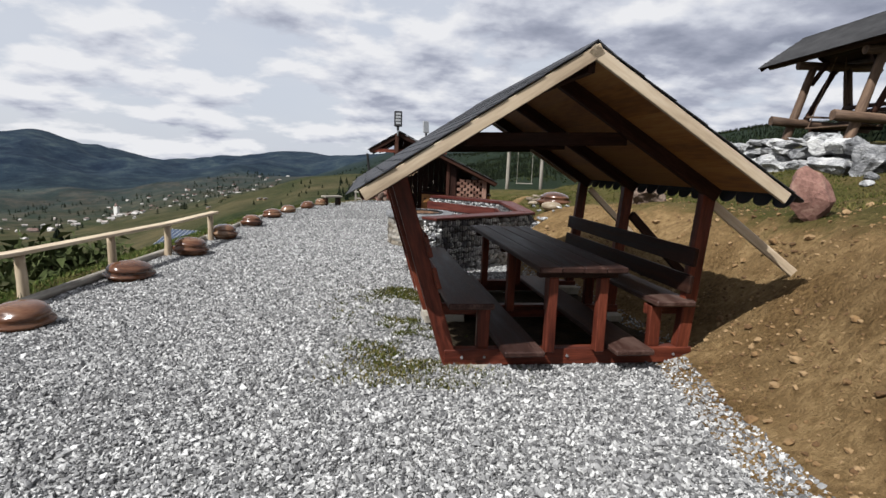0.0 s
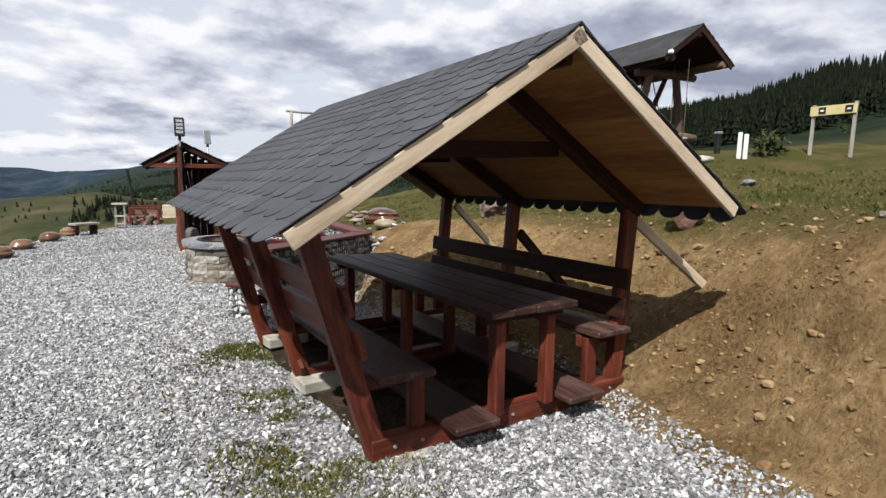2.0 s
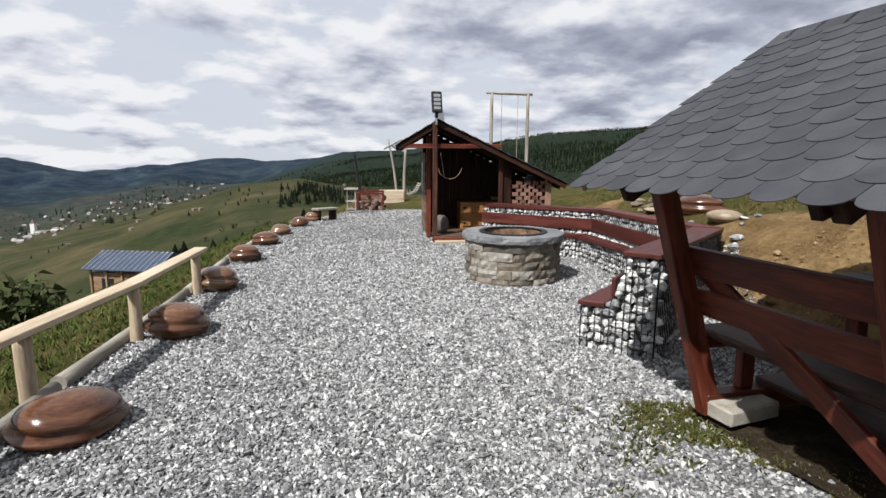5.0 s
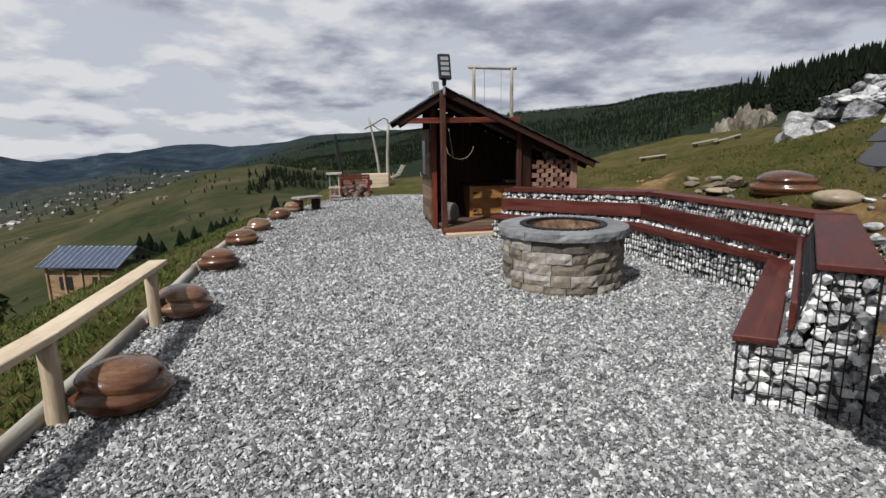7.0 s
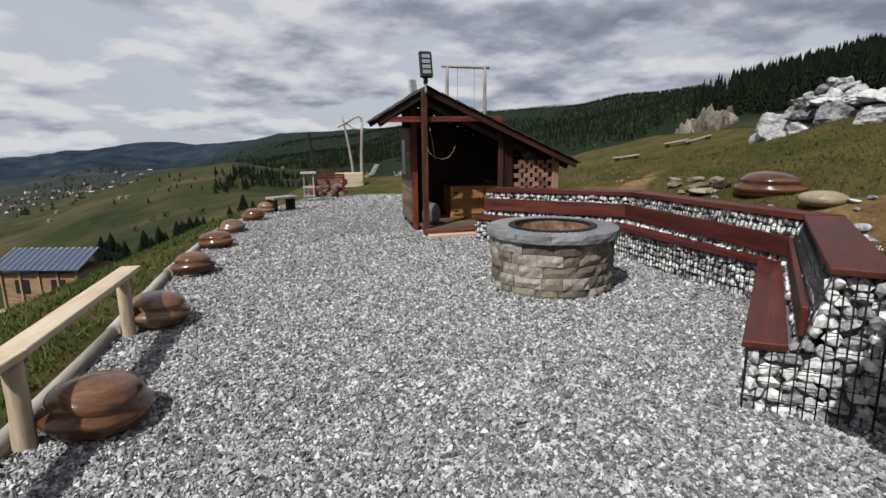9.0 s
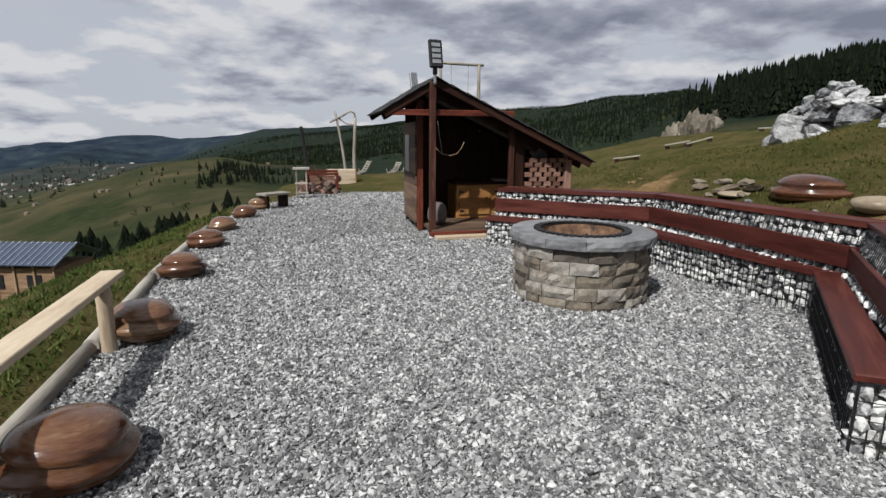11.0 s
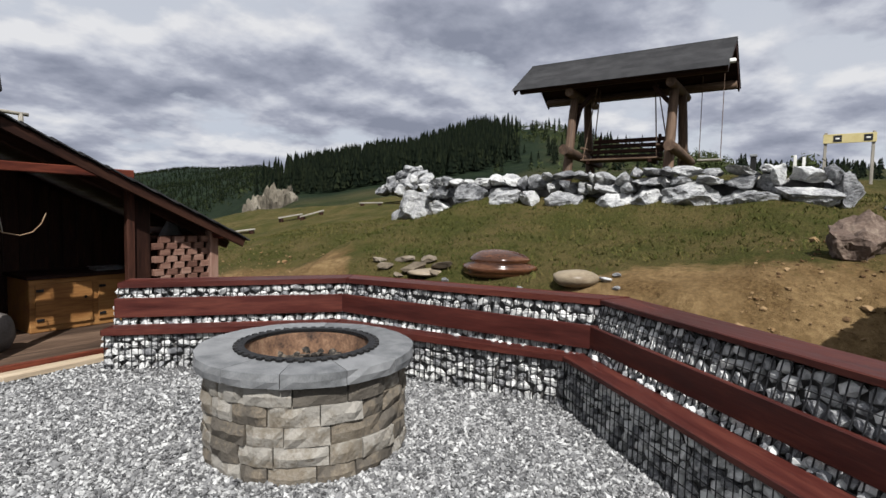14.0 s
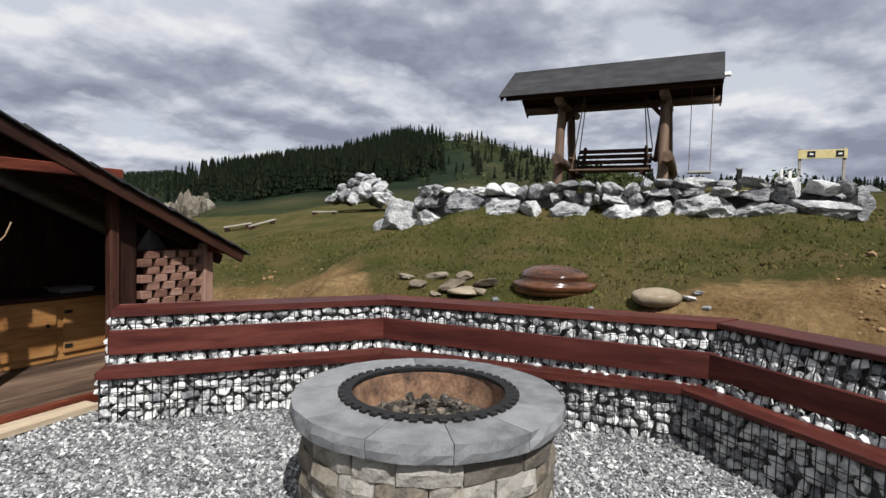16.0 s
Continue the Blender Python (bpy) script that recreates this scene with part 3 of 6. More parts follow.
def build_ground():
    radii = np.concatenate([np.concatenate([np.arange(0.02, 3, 0.22), np.arange(3, 12, 0.09), np.arange(12, 24, 0.22)]), 24 * 1.055 ** np.arange(0, 100)])
    radii = radii[radii < 4700]
    n_az = 640
    az = np.linspace(0, 2 * math.pi, n_az, endpoint=False)
    r, a = np.meshgrid(radii, az, indexing="ij")
    x, y = (CX + r * np.sin(a)).ravel(), (CY + r * np.cos(a)).ravel()
    z = land(x, y)
    i, j = np.meshgrid(np.arange(len(radii) - 1), np.arange(n_az), indexing="ij")
    i, j = i.ravel(), j.ravel()
    k = (j + 1) % n_az
    faces = np.stack([i * n_az + j, i * n_az + k, (i + 1) * n_az + k, (i + 1) * n_az + j], 1)[:, ::-1]
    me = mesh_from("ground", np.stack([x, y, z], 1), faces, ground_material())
    s, rr, aa = x - gravel_right(y), np.hypot(x - CX, y - CY), np.degrees(np.arctan2(x - CX, y - CY))
    width = np.interp(y, [-2, 3, 5, 7, 8.6, 9.7, 10.3, 12.5, 13.5, 15, 17], [2.6, 2.3, 1.75, 2.0, 2.1, 1.2, 0.12, 0.1, 1.6, 1.7, 0.6])
    dirt = np.clip(1.25 - np.clip(s, 0, None) / width, 0, 1) * (s > -0.5) * (y < 19)
    dirt = np.maximum(dirt, np.clip(0.9 - np.abs(gravel_left(y) - x - 0.1) / 0.3, 0, 0.35))
    wood_el = np.degrees(np.arctan2(z - 1.25, rr))
    wooded = np.interp(aa, [-180, -60, -36, -12, -6, 2, 15, 36, 40, 62, 68, 80, 104, 180], [0.2, 0.15, 0.1, 0.05, 0.45, 0.75, 0.9, 0.95, 1.0, 1.0, 0.45, 0.35, 0.2, 0.2]) * np.clip((rr - 130) / 90, 0, 1)
    wooded = np.where((aa < -5) & (rr > 2300), 0.75, wooded)
    wooded = np.where((aa > -14) & (aa < 38) & (rr > np.interp(aa, [-14, -4, 5], [620, 480, 380])), 0.85, wooded)
    # The last mask grows with range and sets the painted haze.
    for name, v in (("dirt", dirt), ("meadow", np.clip((rr - 22) / 14, 0, 1)), ("wooded", wooded), ("far_haze", np.clip((rr - 900) / 2600, 0, 0.8) ** 1.0)):
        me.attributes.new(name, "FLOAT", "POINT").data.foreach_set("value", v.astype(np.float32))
    return tagged(link_mesh("ground", me, None), "green hillside with bare brown earth banks above a valley", "ground", kind="structure")


ground = build_ground()


def gravel_material():
    """Packed chippings: a grey of its own for every cell, with sunk joints."""
    m = bpy.data.materials.new("gravel_bed")
    m.use_nodes = True
    n, l = m.node_tree.nodes, m.node_tree.links
    b = n["Principled BSDF"]
    t = n.new("ShaderNodeTexCoord")
    warp = n.new("ShaderNodeTexNoise")
    warp.inputs["Scale"].default_value = 30
    l.new(t.outputs["Object"], warp.inputs["Vector"])
    mv = n.new("ShaderNodeVectorMath")
    mv.operation = "MULTIPLY_ADD"
    l.new(warp.outputs["Color"], mv.inputs[0])
    mv.inputs[1].default_value = (0.02, 0.02, 0.0)
    l.new(t.outputs["Object"], mv.inputs[2])
    vo = n.new("ShaderNodeTexVoronoi")
    vo.inputs["Scale"].default_value = 50
    l.new(mv.outputs[0], vo.inputs["Vector"])
    ed = n.new("ShaderNodeTexVoronoi")
    ed.feature = "DISTANCE_TO_EDGE"
    ed.inputs["Scale"].default_value = 50
    l.new(mv.outputs[0], ed.inputs["Vector"])
    sp = n.new("ShaderNodeSeparateColor")
    l.new(vo.outputs["Color"], sp.inputs[0])
    r = n.new("ShaderNodeValToRGB")
    for k in range(2):
        r.color_ramp.elements.new(0.5)
    for e, (p, c) in zip(r.color_ramp.elements, ((0.0, 0.05), (0.4, 0.15), (0.8, 0.26), (1.0, 0.48))):
        e.position, e.color = p, (c, c, c * 0.99, 1)
    l.new(sp.outputs[0], r.inputs[0])
    big = n.new("ShaderNodeTexNoise")
    big.inputs["Scale"].default_value, big.inputs["Detail"].default_value = 0.9, 6
    l.new(t.outputs["Object"], big.inputs["Vector"])
    mr = n.new("ShaderNodeMapRange")
    l.new(big.outputs["Fac"], mr.inputs[0])
    mr.inputs[1].default_value, mr.inputs[2].default_value, mr.inputs[3].default_value, mr.inputs[4].default_value = 0.3, 0.7, 0.8, 1.2
    gap = n.new("ShaderNodeMapRange")
    l.new(ed.outputs["Distance"], gap.inputs[0])
    gap.inputs[1].default_value, gap.inputs[2].default_value, gap.inputs[3].default_value, gap.inputs[4].default_value = 0.0, 0.14, 0.0, 1.0
    tone = n.new("ShaderNodeVectorMath")
    tone.operation = "MULTIPLY"
    l.new(r.outputs[0], tone.inputs[0])
    l.new(mr.outputs[0], tone.inputs[1])
    l.new(tone.outputs[0], b.inputs["Base Color"])
    b.inputs["Roughness"].default_value = 0.85
    hgt = n.new("ShaderNodeMath")
    hgt.operation = "MULTIPLY_ADD"
    l.new(sp.outputs[1], hgt.inputs[0])
    hgt.inputs[1].default_value = 0.8
    l.new(gap.outputs[0], hgt.inputs[2])
    bp = n.new("ShaderNodeBump")
    bp.inputs["Strength"].default_value, bp.inputs["Distance"].default_value = 1.0, 0.016
    l.new(hgt.outputs[0], bp.inputs["Height"])
    l.new(bp.outputs[0], b.inputs["Normal"])
    return m


def build_gravel():
    ys = np.arange(-6, 22.6, 0.12)
    us = np.linspace(0, 1, 60)
    u, y = np.meshgrid(us, ys)
    jag = 0.25 * fbm(y * 1.0, y * 0 + 3.3, 0.7, 3, 2.0)
    jag2 = 0.18 * fbm(y * 1.0, y * 0 + 9.3, 0.5, 3, 5.0)
    lo, hi = gravel_left(y) + 0.02 + jag2, gravel_right(y) + 0.10 + jag
    x = lo + (hi - lo) * u
    z = level(y) + 0.03 * fbm(x, y, 0.9, 3, 2.0)
    rim = np.minimum((x - lo), (hi - x))
    z = z - 0.05 * np.clip(1 - rim / 0.15, 0, 1)
    nx = len(us)
    i, j = np.meshgrid(np.arange(len(ys) - 1), np.arange(nx - 1), indexing="ij")
    i, j = i.ravel(), j.ravel()
    faces = np.stack([i * nx + j, i * nx + j + 1, (i + 1) * nx + j + 1, (i + 1) * nx + j], 1)
    m = gravel_material()
    me = mesh_from("gravel_bed", np.stack([x.ravel(), y.ravel(), z.ravel()], 1), faces, m)
    return tagged(link_mesh("gravel_bed", me, None), "grey and white crushed stone gravel terrace", "gravel", kind="structure")


gravel_bed = build_gravel()


def build_pebbles():
    """Loose crushed stones over the bed, thick along the line walked, thinner away from it."""
    rng = np.random.default_rng(4)
    n = 620000
    y = rng.uniform(-1.0, 22, n)
    lo, hi = gravel_left(y) - 0.05, gravel_right(y) + 0.16
    x = lo + (hi - lo) * rng.random(n)
    path = np.interp(y, [0, 2, 5.5, 10], [0.0, -0.9, -2.8, -3.0])
    d = np.hypot(x - path, np.maximum(0, y - 9.5))
    keep = rng.random(n) < np.clip(1.0 - (d - 2.4) / 3.2, 0.09, 1)
    keep &= ~((np.hypot((x + 0.30) / 0.45, (y - 5.2) / 1.5) < 1) & (rng.random(n) < 0.55))
    keep &= np.hypot(x + 0.49, y - 10.88) > 0.63
    # No pebbles where the shade-dark sheet under the table lies.
    keep &= ~((np.abs(x - 0.90) < 0.85) & (np.abs(y - 5.50) < 1.25))
    x, y = x[keep], y[keep]
    n = len(x)
    size = rng.lognormal(math.log(0.0178), 0.30, n).clip(0.009, 0.045) * np.interp(np.hypot(x + 2.5, y - 7), [5, 14], [1.0, 1.45])
    octa = np.array([[1, 0, 0], [-1, 0, 0], [0, 1, 0], [0, -1, 0], [0, 0, 1], [0, 0, -1]], float) * 0.62
    v = octa[None] + rng.uniform(-0.30, 0.30, (n, 6, 3))
    v *= np.stack([rng.uniform(0.8, 1.35, n), rng.uniform(0.7, 1.05, n), rng.uniform(0.5, 0.85, n)], 1)[:, None] * size[:, None, None]
    q = rng.normal(size=(n, 4)) * np.array([1, 0.4, 0.4, 1])
    q /= np.linalg.norm(q, axis=1)[:, None]
    w, a, b, c = q.T
    rot = np.stack([1 - 2 * (b * b + c * c), 2 * (a * b - c * w), 2 * (a * c + b * w), 2 * (a * b + c * w), 1 - 2 * (a * a + c * c), 2 * (b * c - a * w), 2 * (a * c - b * w), 2 * (b * c + a * w), 1 - 2 * (a * a + b * b)], 1).reshape(n, 3, 3)
    v = np.einsum("nij,nkj->nki", rot, v)
    z = level(y) + 0.03 * fbm(x, y, 0.9, 3, 2.0) + size * rng.uniform(0.08, 0.42, n)
    z = np.where(x > gravel_right(y) - 0.1, np.maximum(z, land(x, y) + size * 0.1), z)
    v += np.stack([x, y, z], 1)[:, None]
    tri = np.array([[0, 2, 4], [2, 1, 4], [1, 3, 4], [3, 0, 4], [2, 0, 5], [1, 2, 5], [3, 1, 5], [0, 3, 5]])
    faces = (np.arange(n)[:, None, None] * 6 + tri[None]).reshape(-1, 3)
    me = mesh_from("gravel", v.reshape(-1, 3), faces, M_GRAVEL, smooth=False)
    return tagged(link_mesh("gravel", me, None), "loose angular grey and white crushed limestone", "gravel", kind="stuff")


pebbles = build_pebbles()


# ---- picnic gazebo ----
GAZ = pose(0.06, 3.99, -0.13, -1.0, 0, 8.2)


def scallop_mesh(name, w, ln, x0, x1, t=0.004, n=12):
    """A round-tailed shingle between x0 and x1: x across, tail towards -y, lying in the xy plane."""
    bm = bmesh.new()
    xs = [x0 + (x1 - x0) * k / n for k in range(n + 1)]
    pts = [(x0, ln)] + [(x, -0.60 * w / 2 * math.sqrt(max(0, 1 - (2 * x / w) ** 2))) for x in xs] + [(x1, ln)]
    f = bm.faces.new([bm.verts.new((x, y, 0)) for x, y in pts])
    top = bmesh.ops.extrude_face_region(bm, geom=[f])
    bmesh.ops.translate(bm, vec=(0, 0, t), verts=[v for v in top["geom"] if isinstance(v, bmesh.types.BMVert)])
    bmesh.ops.recalc_face_normals(bm, faces=bm.faces[:])
    me = bpy.data.meshes.new(name)
    bm.to_mesh(me)
    bm.free()
    return me


def build_gazebo():
    g = thing("picnic_gazebo", GAZ, "red-brown stained wooden picnic gazebo with grey round-tailed shingle roof", "gazebo")
    V_F, V_B, U_A, Z_A = -0.69, 3.02, 0.745, 2.325
    LE, RE = (-0.68, 1.40), (2.19, 1.455)
    frames = (0.05, 1.40, 2.60)
    for v in frames:
        board("base_beam", (-0.02, v, 0.075), (2.06, v, 0.075), 0.10, 0.13, M_STAIN, g)
        board("left_post", (0.035, v + 0.002, 0.02), (-0.42, v + 0.002, 1.52), 0.085, 0.12, M_STAIN, g, (1, 0, 0.3))
        board("right_post", (1.97, v + 0.002, 0.02), (2.09, v + 0.002, 1.46), 0.085, 0.11, M_STAIN, g, (1, 0, -0.1))
        for u0, u1 in ((0.06, 0.36), (1.68, 1.98)):
            board("bench_bearer", (u0 - 0.12 * (u0 < 1), v + 0.075, 0.44), (u1 + 0.10 * (u0 > 1), v + 0.075, 0.44), 0.05, 0.09, M_STAIN, g)
            board("bench_leg", (u1 - 0.07 if u0 < 1 else u0 + 0.06, v + 0.02, 0.14), (u1 - 0.07 if u0 < 1 else u0 + 0.06, v + 0.02, 0.48), 0.06, 0.10, M_STAIN, g, (1, 0, 0))
    # seats and backs
    board("seat", (0.17, -0.08, 0.505), (0.17, 2.72, 0.505), 0.36, 0.05, M_TABLE, g, bevel=0.012)
    board("seat", (1.84, -0.08, 0.525), (1.84, 2.72, 0.525), 0.34, 0.05, M_TABLE, g, bevel=0.012)
    for z, uo in ((0.72, -0.105), (0.96, -0.175)):
        board("back_board", (uo, -0.06, z), (uo, 2.70, z), 0.17, 0.035, M_STAIN, g, (1, 0, 0.3))
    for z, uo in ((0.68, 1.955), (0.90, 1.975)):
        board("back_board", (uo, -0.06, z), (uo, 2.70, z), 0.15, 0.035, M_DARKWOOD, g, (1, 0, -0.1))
    board("back_brace", (-0.13, 2.60, 0.95), (0.0, 1.32, 0.12), 0.13, 0.035, M_STAIN, g, (1, 0, 0.3))
    # foot boards
    for u in (0.57, 1.46):
        board("foot_board", (u, -0.20, 0.165), (u, 2.66, 0.165), 0.32, 0.045, M_TABLE, g, bevel=0.01)
    # table
    for i, u in enumerate((0.735, 0.912, 1.089, 1.266)):
        board("table_plank", (u, -0.19 + 0.01 * (i % 2), 0.815), (u, 2.58 - 0.012 * i, 0.815), 0.176, 0.045, M_TABLE, g, bevel=0.008)
    for v in (-0.05, 1.15, 2.36):
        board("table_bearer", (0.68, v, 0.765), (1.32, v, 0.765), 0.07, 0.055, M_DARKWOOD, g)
        for u in (0.80, 1.21):
            board("table_leg", (u, v, 0.14), (u, v, 0.74), 0.075, 0.085, M_STAIN, g)
    # roof frame
    def on(e, f, dz=0.0):
        return (U_A + (e[0] - U_A) * f, Z_A + (e[1] - Z_A) * f + dz)

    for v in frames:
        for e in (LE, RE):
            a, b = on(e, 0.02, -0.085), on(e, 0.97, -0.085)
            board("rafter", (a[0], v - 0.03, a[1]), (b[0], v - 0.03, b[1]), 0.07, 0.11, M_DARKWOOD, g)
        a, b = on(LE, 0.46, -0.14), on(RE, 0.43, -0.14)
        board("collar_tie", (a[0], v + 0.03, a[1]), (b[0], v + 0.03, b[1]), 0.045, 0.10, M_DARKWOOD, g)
    for e, s in ((LE, 1), (RE, -1)):
        d = Vector((e[0] - U_A, 0, e[1] - Z_A))
        nrm = Vector((-d.z, 0, d.x)).normalized()
        nrm = nrm if nrm.z > 0 else -nrm
        n_b = 5
        for k in range(n_b):
            f0 = (k + 0.5) / n_b * (1.0 if s > 0 else 0.985)
            p = on(e, f0, 0)
            p0, p1 = Vector((p[0], V_F + 0.03, p[1])) - nrm * 0.018, Vector((p[0], V_B - 0.03, p[1])) - nrm * 0.018
            board("roof_board", p0, p1, d.length / n_b - 0.003, 0.018, M_PLY, g, nrm, "orange-brown pine roof board", bevel=0.002)
        for v in (V_F, V_B):
            a, b = on(e, -0.01, 0.0), on(e, 1.0, 0.0)
            board("bargeboard", Vector((a[0], v, a[1])) - nrm * 0.043, Vector((b[0], v, b[1])) - nrm * 0.043, 0.028, 0.078, M_PINE, g, nrm, "pale raw pine bargeboard", bevel=0.004)
        if s > 0:
            for v in (V_F + 0.5, V_F + 1.15, V_F + 2.1, V_F + 3.2):
                q = on(e, 0.965, -0.075)
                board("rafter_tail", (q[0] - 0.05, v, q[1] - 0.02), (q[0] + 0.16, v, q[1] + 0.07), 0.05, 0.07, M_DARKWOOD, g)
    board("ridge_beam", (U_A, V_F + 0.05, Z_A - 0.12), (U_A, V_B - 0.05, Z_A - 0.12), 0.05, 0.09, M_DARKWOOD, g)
    # shingles: courses from the eave up, cut at the verges
    W, STEP = 0.196, 0.133
    rng = random.Random(5)
    cut = {}
    for e, s in ((LE, -1), (RE, 1)):
        d = Vector((e[0] - U_A, 0, e[1] - Z_A))
        ln = d.length
        upv = -d.normalized()
        nrm = upv.cross(Vector((0, s, 0))).normalized()
        nrm = nrm if nrm.z > 0 else -nrm
        xv = upv.cross(nrm).normalized()
        rows = int((ln - 0.02) / STEP) + 1
        cols = int((V_B - V_F + 0.04) / W) + 2
        for r in range(rows):
            for c in range(-1, cols):
                v = V_F - 0.02 + W * (c + 0.5 + 0.5 * (r % 2))
                lo, hi = max(v - W / 2 + 0.0025, V_F - 0.025), min(v + W / 2 - 0.0025, V_B + 0.025)
                if hi - lo < 0.03:
                    continue
                x0, x1 = (lo - v, hi - v) if xv.y > 0 else (v - hi, v - lo)
                key = (round(x0, 3), round(x1, 3))
                if key not in cut:
                    cut[key] = scallop_mesh("shingle", W - 0.005, STEP + 0.02, x0, x1)
                    cut[key].materials.append(M_SHINGLE)
                down = ln + (0.03 if s < 0 else 0.085) - r * STEP
                base = Vector((U_A, v, Z_A)) - upv * down + nrm * (0.006 + rng.uniform(0, 0.0015))
                tilt = 0.032
                y2 = (upv * math.cos(tilt) - nrm * math.sin(tilt)).normalized()
                m = Matrix((xv, y2, xv.cross(y2))).transposed().to_4x4()
                m.translation = base + nrm * 0.002 + upv * rng.uniform(-0.003, 0.003)
                link_mesh("shingle", cut[key], None, g, m @ pose(0, 0, 0, 0, 0, rng.uniform(-0.5, 0.5)))
    # tails of the starter course hang below the uphill eave
    tab = scallop_mesh("eave_tab", W - 0.01, 0.05, -W / 2 + 0.005, W / 2 - 0.005)
    tab.materials.append(M_SHINGLE)
    for k in range(int((V_B - V_F) / W)):
        m = Matrix(((0, 0.35, 0.937), (1, 0, 0), (0, 0.937, -0.35))).to_4x4()
        m.translation = Vector((RE[0] + 0.035, V_F + W * (k + 0.55), RE[1] - 0.052 + rng.uniform(-0.004, 0.004)))
        link_mesh("eave_tab", tab, None, g, m)
    for k in range(19):
        v = V_F + 0.2 * k
        bm = bmesh.new()
        w = 0.13
        pr = [(U_A - w, Z_A - w * 0.66), (U_A, Z_A + 0.012), (U_A + w, Z_A - w * 0.6)]
        v1 = min(v + 0.215, V_B + 0.01)
        vs = [bm.verts.new((u, vv, z + 0.004 + dz)) for dz in (0, 0.008) for vv in (v - 0.02, v1) for u, z in pr]
        for q in ((0, 1, 4, 3), (1, 2, 5, 4), (6, 9, 10, 7), (7, 10, 11, 8), (0, 6, 7, 1), (1, 7, 8, 2), (3, 4, 10, 9), (4, 5, 11, 10), (0, 3, 9, 6), (2, 8, 11, 5)):
            bm.faces.new([vs[i] for i in q])
        bmesh.ops.recalc_face_normals(bm, faces=bm.faces[:])
        part("ridge_cap", bm, M_SHINGLE, g)
    # raking props on the uphill side
    inv = GAZ.inverted()
    for (v, foot) in ((0.10, (2.86, 4.29)), (2.55, (2.55, 6.95))):
        f = inv @ Vector((foot[0], foot[1], land1(*foot) - 0.03))
        board("prop", (2.13, v - 0.05, 1.33), f, 0.045, 0.07, M_PINE, g, label="pale raw timber prop")
    f = inv @ Vector((2.62, 5.75, land1(2.62, 5.75) - 0.03))
    board("prop", (2.12, 1.36, 1.12), f, 0.05, 0.09, M_DARKWOOD, g)
    # bolt heads
    for v in (0.05,):
        for u in (0.12, 0.30, 0.98, 1.9):
            bm = bmesh.new()
            bmesh.ops.create_cone(bm, cap_ends=True, segments=8, radius1=0.012, radius2=0.009, depth=0.012)
            part("bolt", bm, M_STEEL, g, m=pose(u, v - 0.055, 0.08, 90, 0, 0))
    return g


gazebo = build_gazebo()


def build_shade_soil():
    """Assumed bare soil under the benches and table, shade-dark in colour, uneven at the rim."""
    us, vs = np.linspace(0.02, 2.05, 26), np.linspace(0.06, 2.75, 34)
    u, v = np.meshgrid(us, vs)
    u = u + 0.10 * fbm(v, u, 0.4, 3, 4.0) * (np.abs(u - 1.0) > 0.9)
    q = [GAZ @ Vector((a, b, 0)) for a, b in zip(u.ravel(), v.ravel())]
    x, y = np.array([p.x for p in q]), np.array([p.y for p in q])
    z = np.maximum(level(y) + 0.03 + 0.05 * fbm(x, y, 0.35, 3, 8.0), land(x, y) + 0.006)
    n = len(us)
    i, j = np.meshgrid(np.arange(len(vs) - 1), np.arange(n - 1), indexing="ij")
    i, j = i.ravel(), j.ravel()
    me = mesh_from("soil", np.stack([x, y, z], 1), np.stack([i * n + j, i * n + j + 1, (i + 1) * n + j + 1, (i + 1) * n + j], 1), M_SHADESOIL)
    tagged(link_mesh("soil", me, None), "assumed bare soil under the gazebo table, darkened for the deep shade there", "soil", kind="structure")


build_shade_soil()


def build_pads():
    for i, (u, v, w) in enumerate(((0.20, 0.02, 0.32), (0.15, 1.36, 0.40), (0.18, 2.56, 0.40), (1.9, 1.4, 0.34), (1.9, 2.6, 0.34))):
        p = GAZ @ Vector((u, v, 0))
        z = land1(p.x, p.y) if u > 1 else float(level(p.y))
        bm = box(w, 0.30, 0.10, 0.012)
        for vt in bm.verts:
            vt.co += Vector((noise.noise(vt.co * 7 + Vector((i, 0, 0))), noise.noise(vt.co * 7 + Vector((0, i, 3))), 0)) * 0.015
        ob = part("concrete_pad", bm, M_CONC, m=pose(p.x, p.y, -0.115 if i != 0 else -0.16, 0, 0, 8 + 4 * i) if u < 1 else pose(p.x, p.y, -0.14, 0, 0, 8))
        tagged(ob, "weathered pale concrete slab under the gazebo beam", "slab", "concrete pads")


build_pads()


# ---- fire pit ----
def ring_block(r0, r1, a0, a1, z0, z1, seed, n=3, out=0.0, rough=0.012):
    rng = random.Random(seed)
    bm = bmesh.new()
    grid = []
    for k in range(n + 1):
        a = a0 + (a1 - a0) * k / n
        col = []
        for r, z in ((r0, z0), (r1, z0), (r1, (z0 + z1) / 2), (r1, z1), (r0, z1)):
            rr = r
            if r == r1:
                rr = r + out + rng.uniform(-rough, rough) + (rough * 0.9 if z not in (z0, z1) and 0 < k < n else -rough * 0.5)
            col.append(bm.verts.new((rr * math.cos(a), rr * math.sin(a), z + (rng.uniform(-rough, rough) * 0.25 if r == r1 else 0))))
        grid.append(col)
    for a, b in zip(grid, grid[1:]):
        for i in range(5):
            bm.faces.new((a[i], a[(i + 1) % 5], b[(i + 1) % 5], b[i]))
    bm.faces.new(grid[0][::-1])
    bm.faces.new(grid[-1])
    bmesh.ops.recalc_face_normals(bm, faces=bm.faces[:])
    return bm


PIT = (-0.49, 10.88, -0.30)


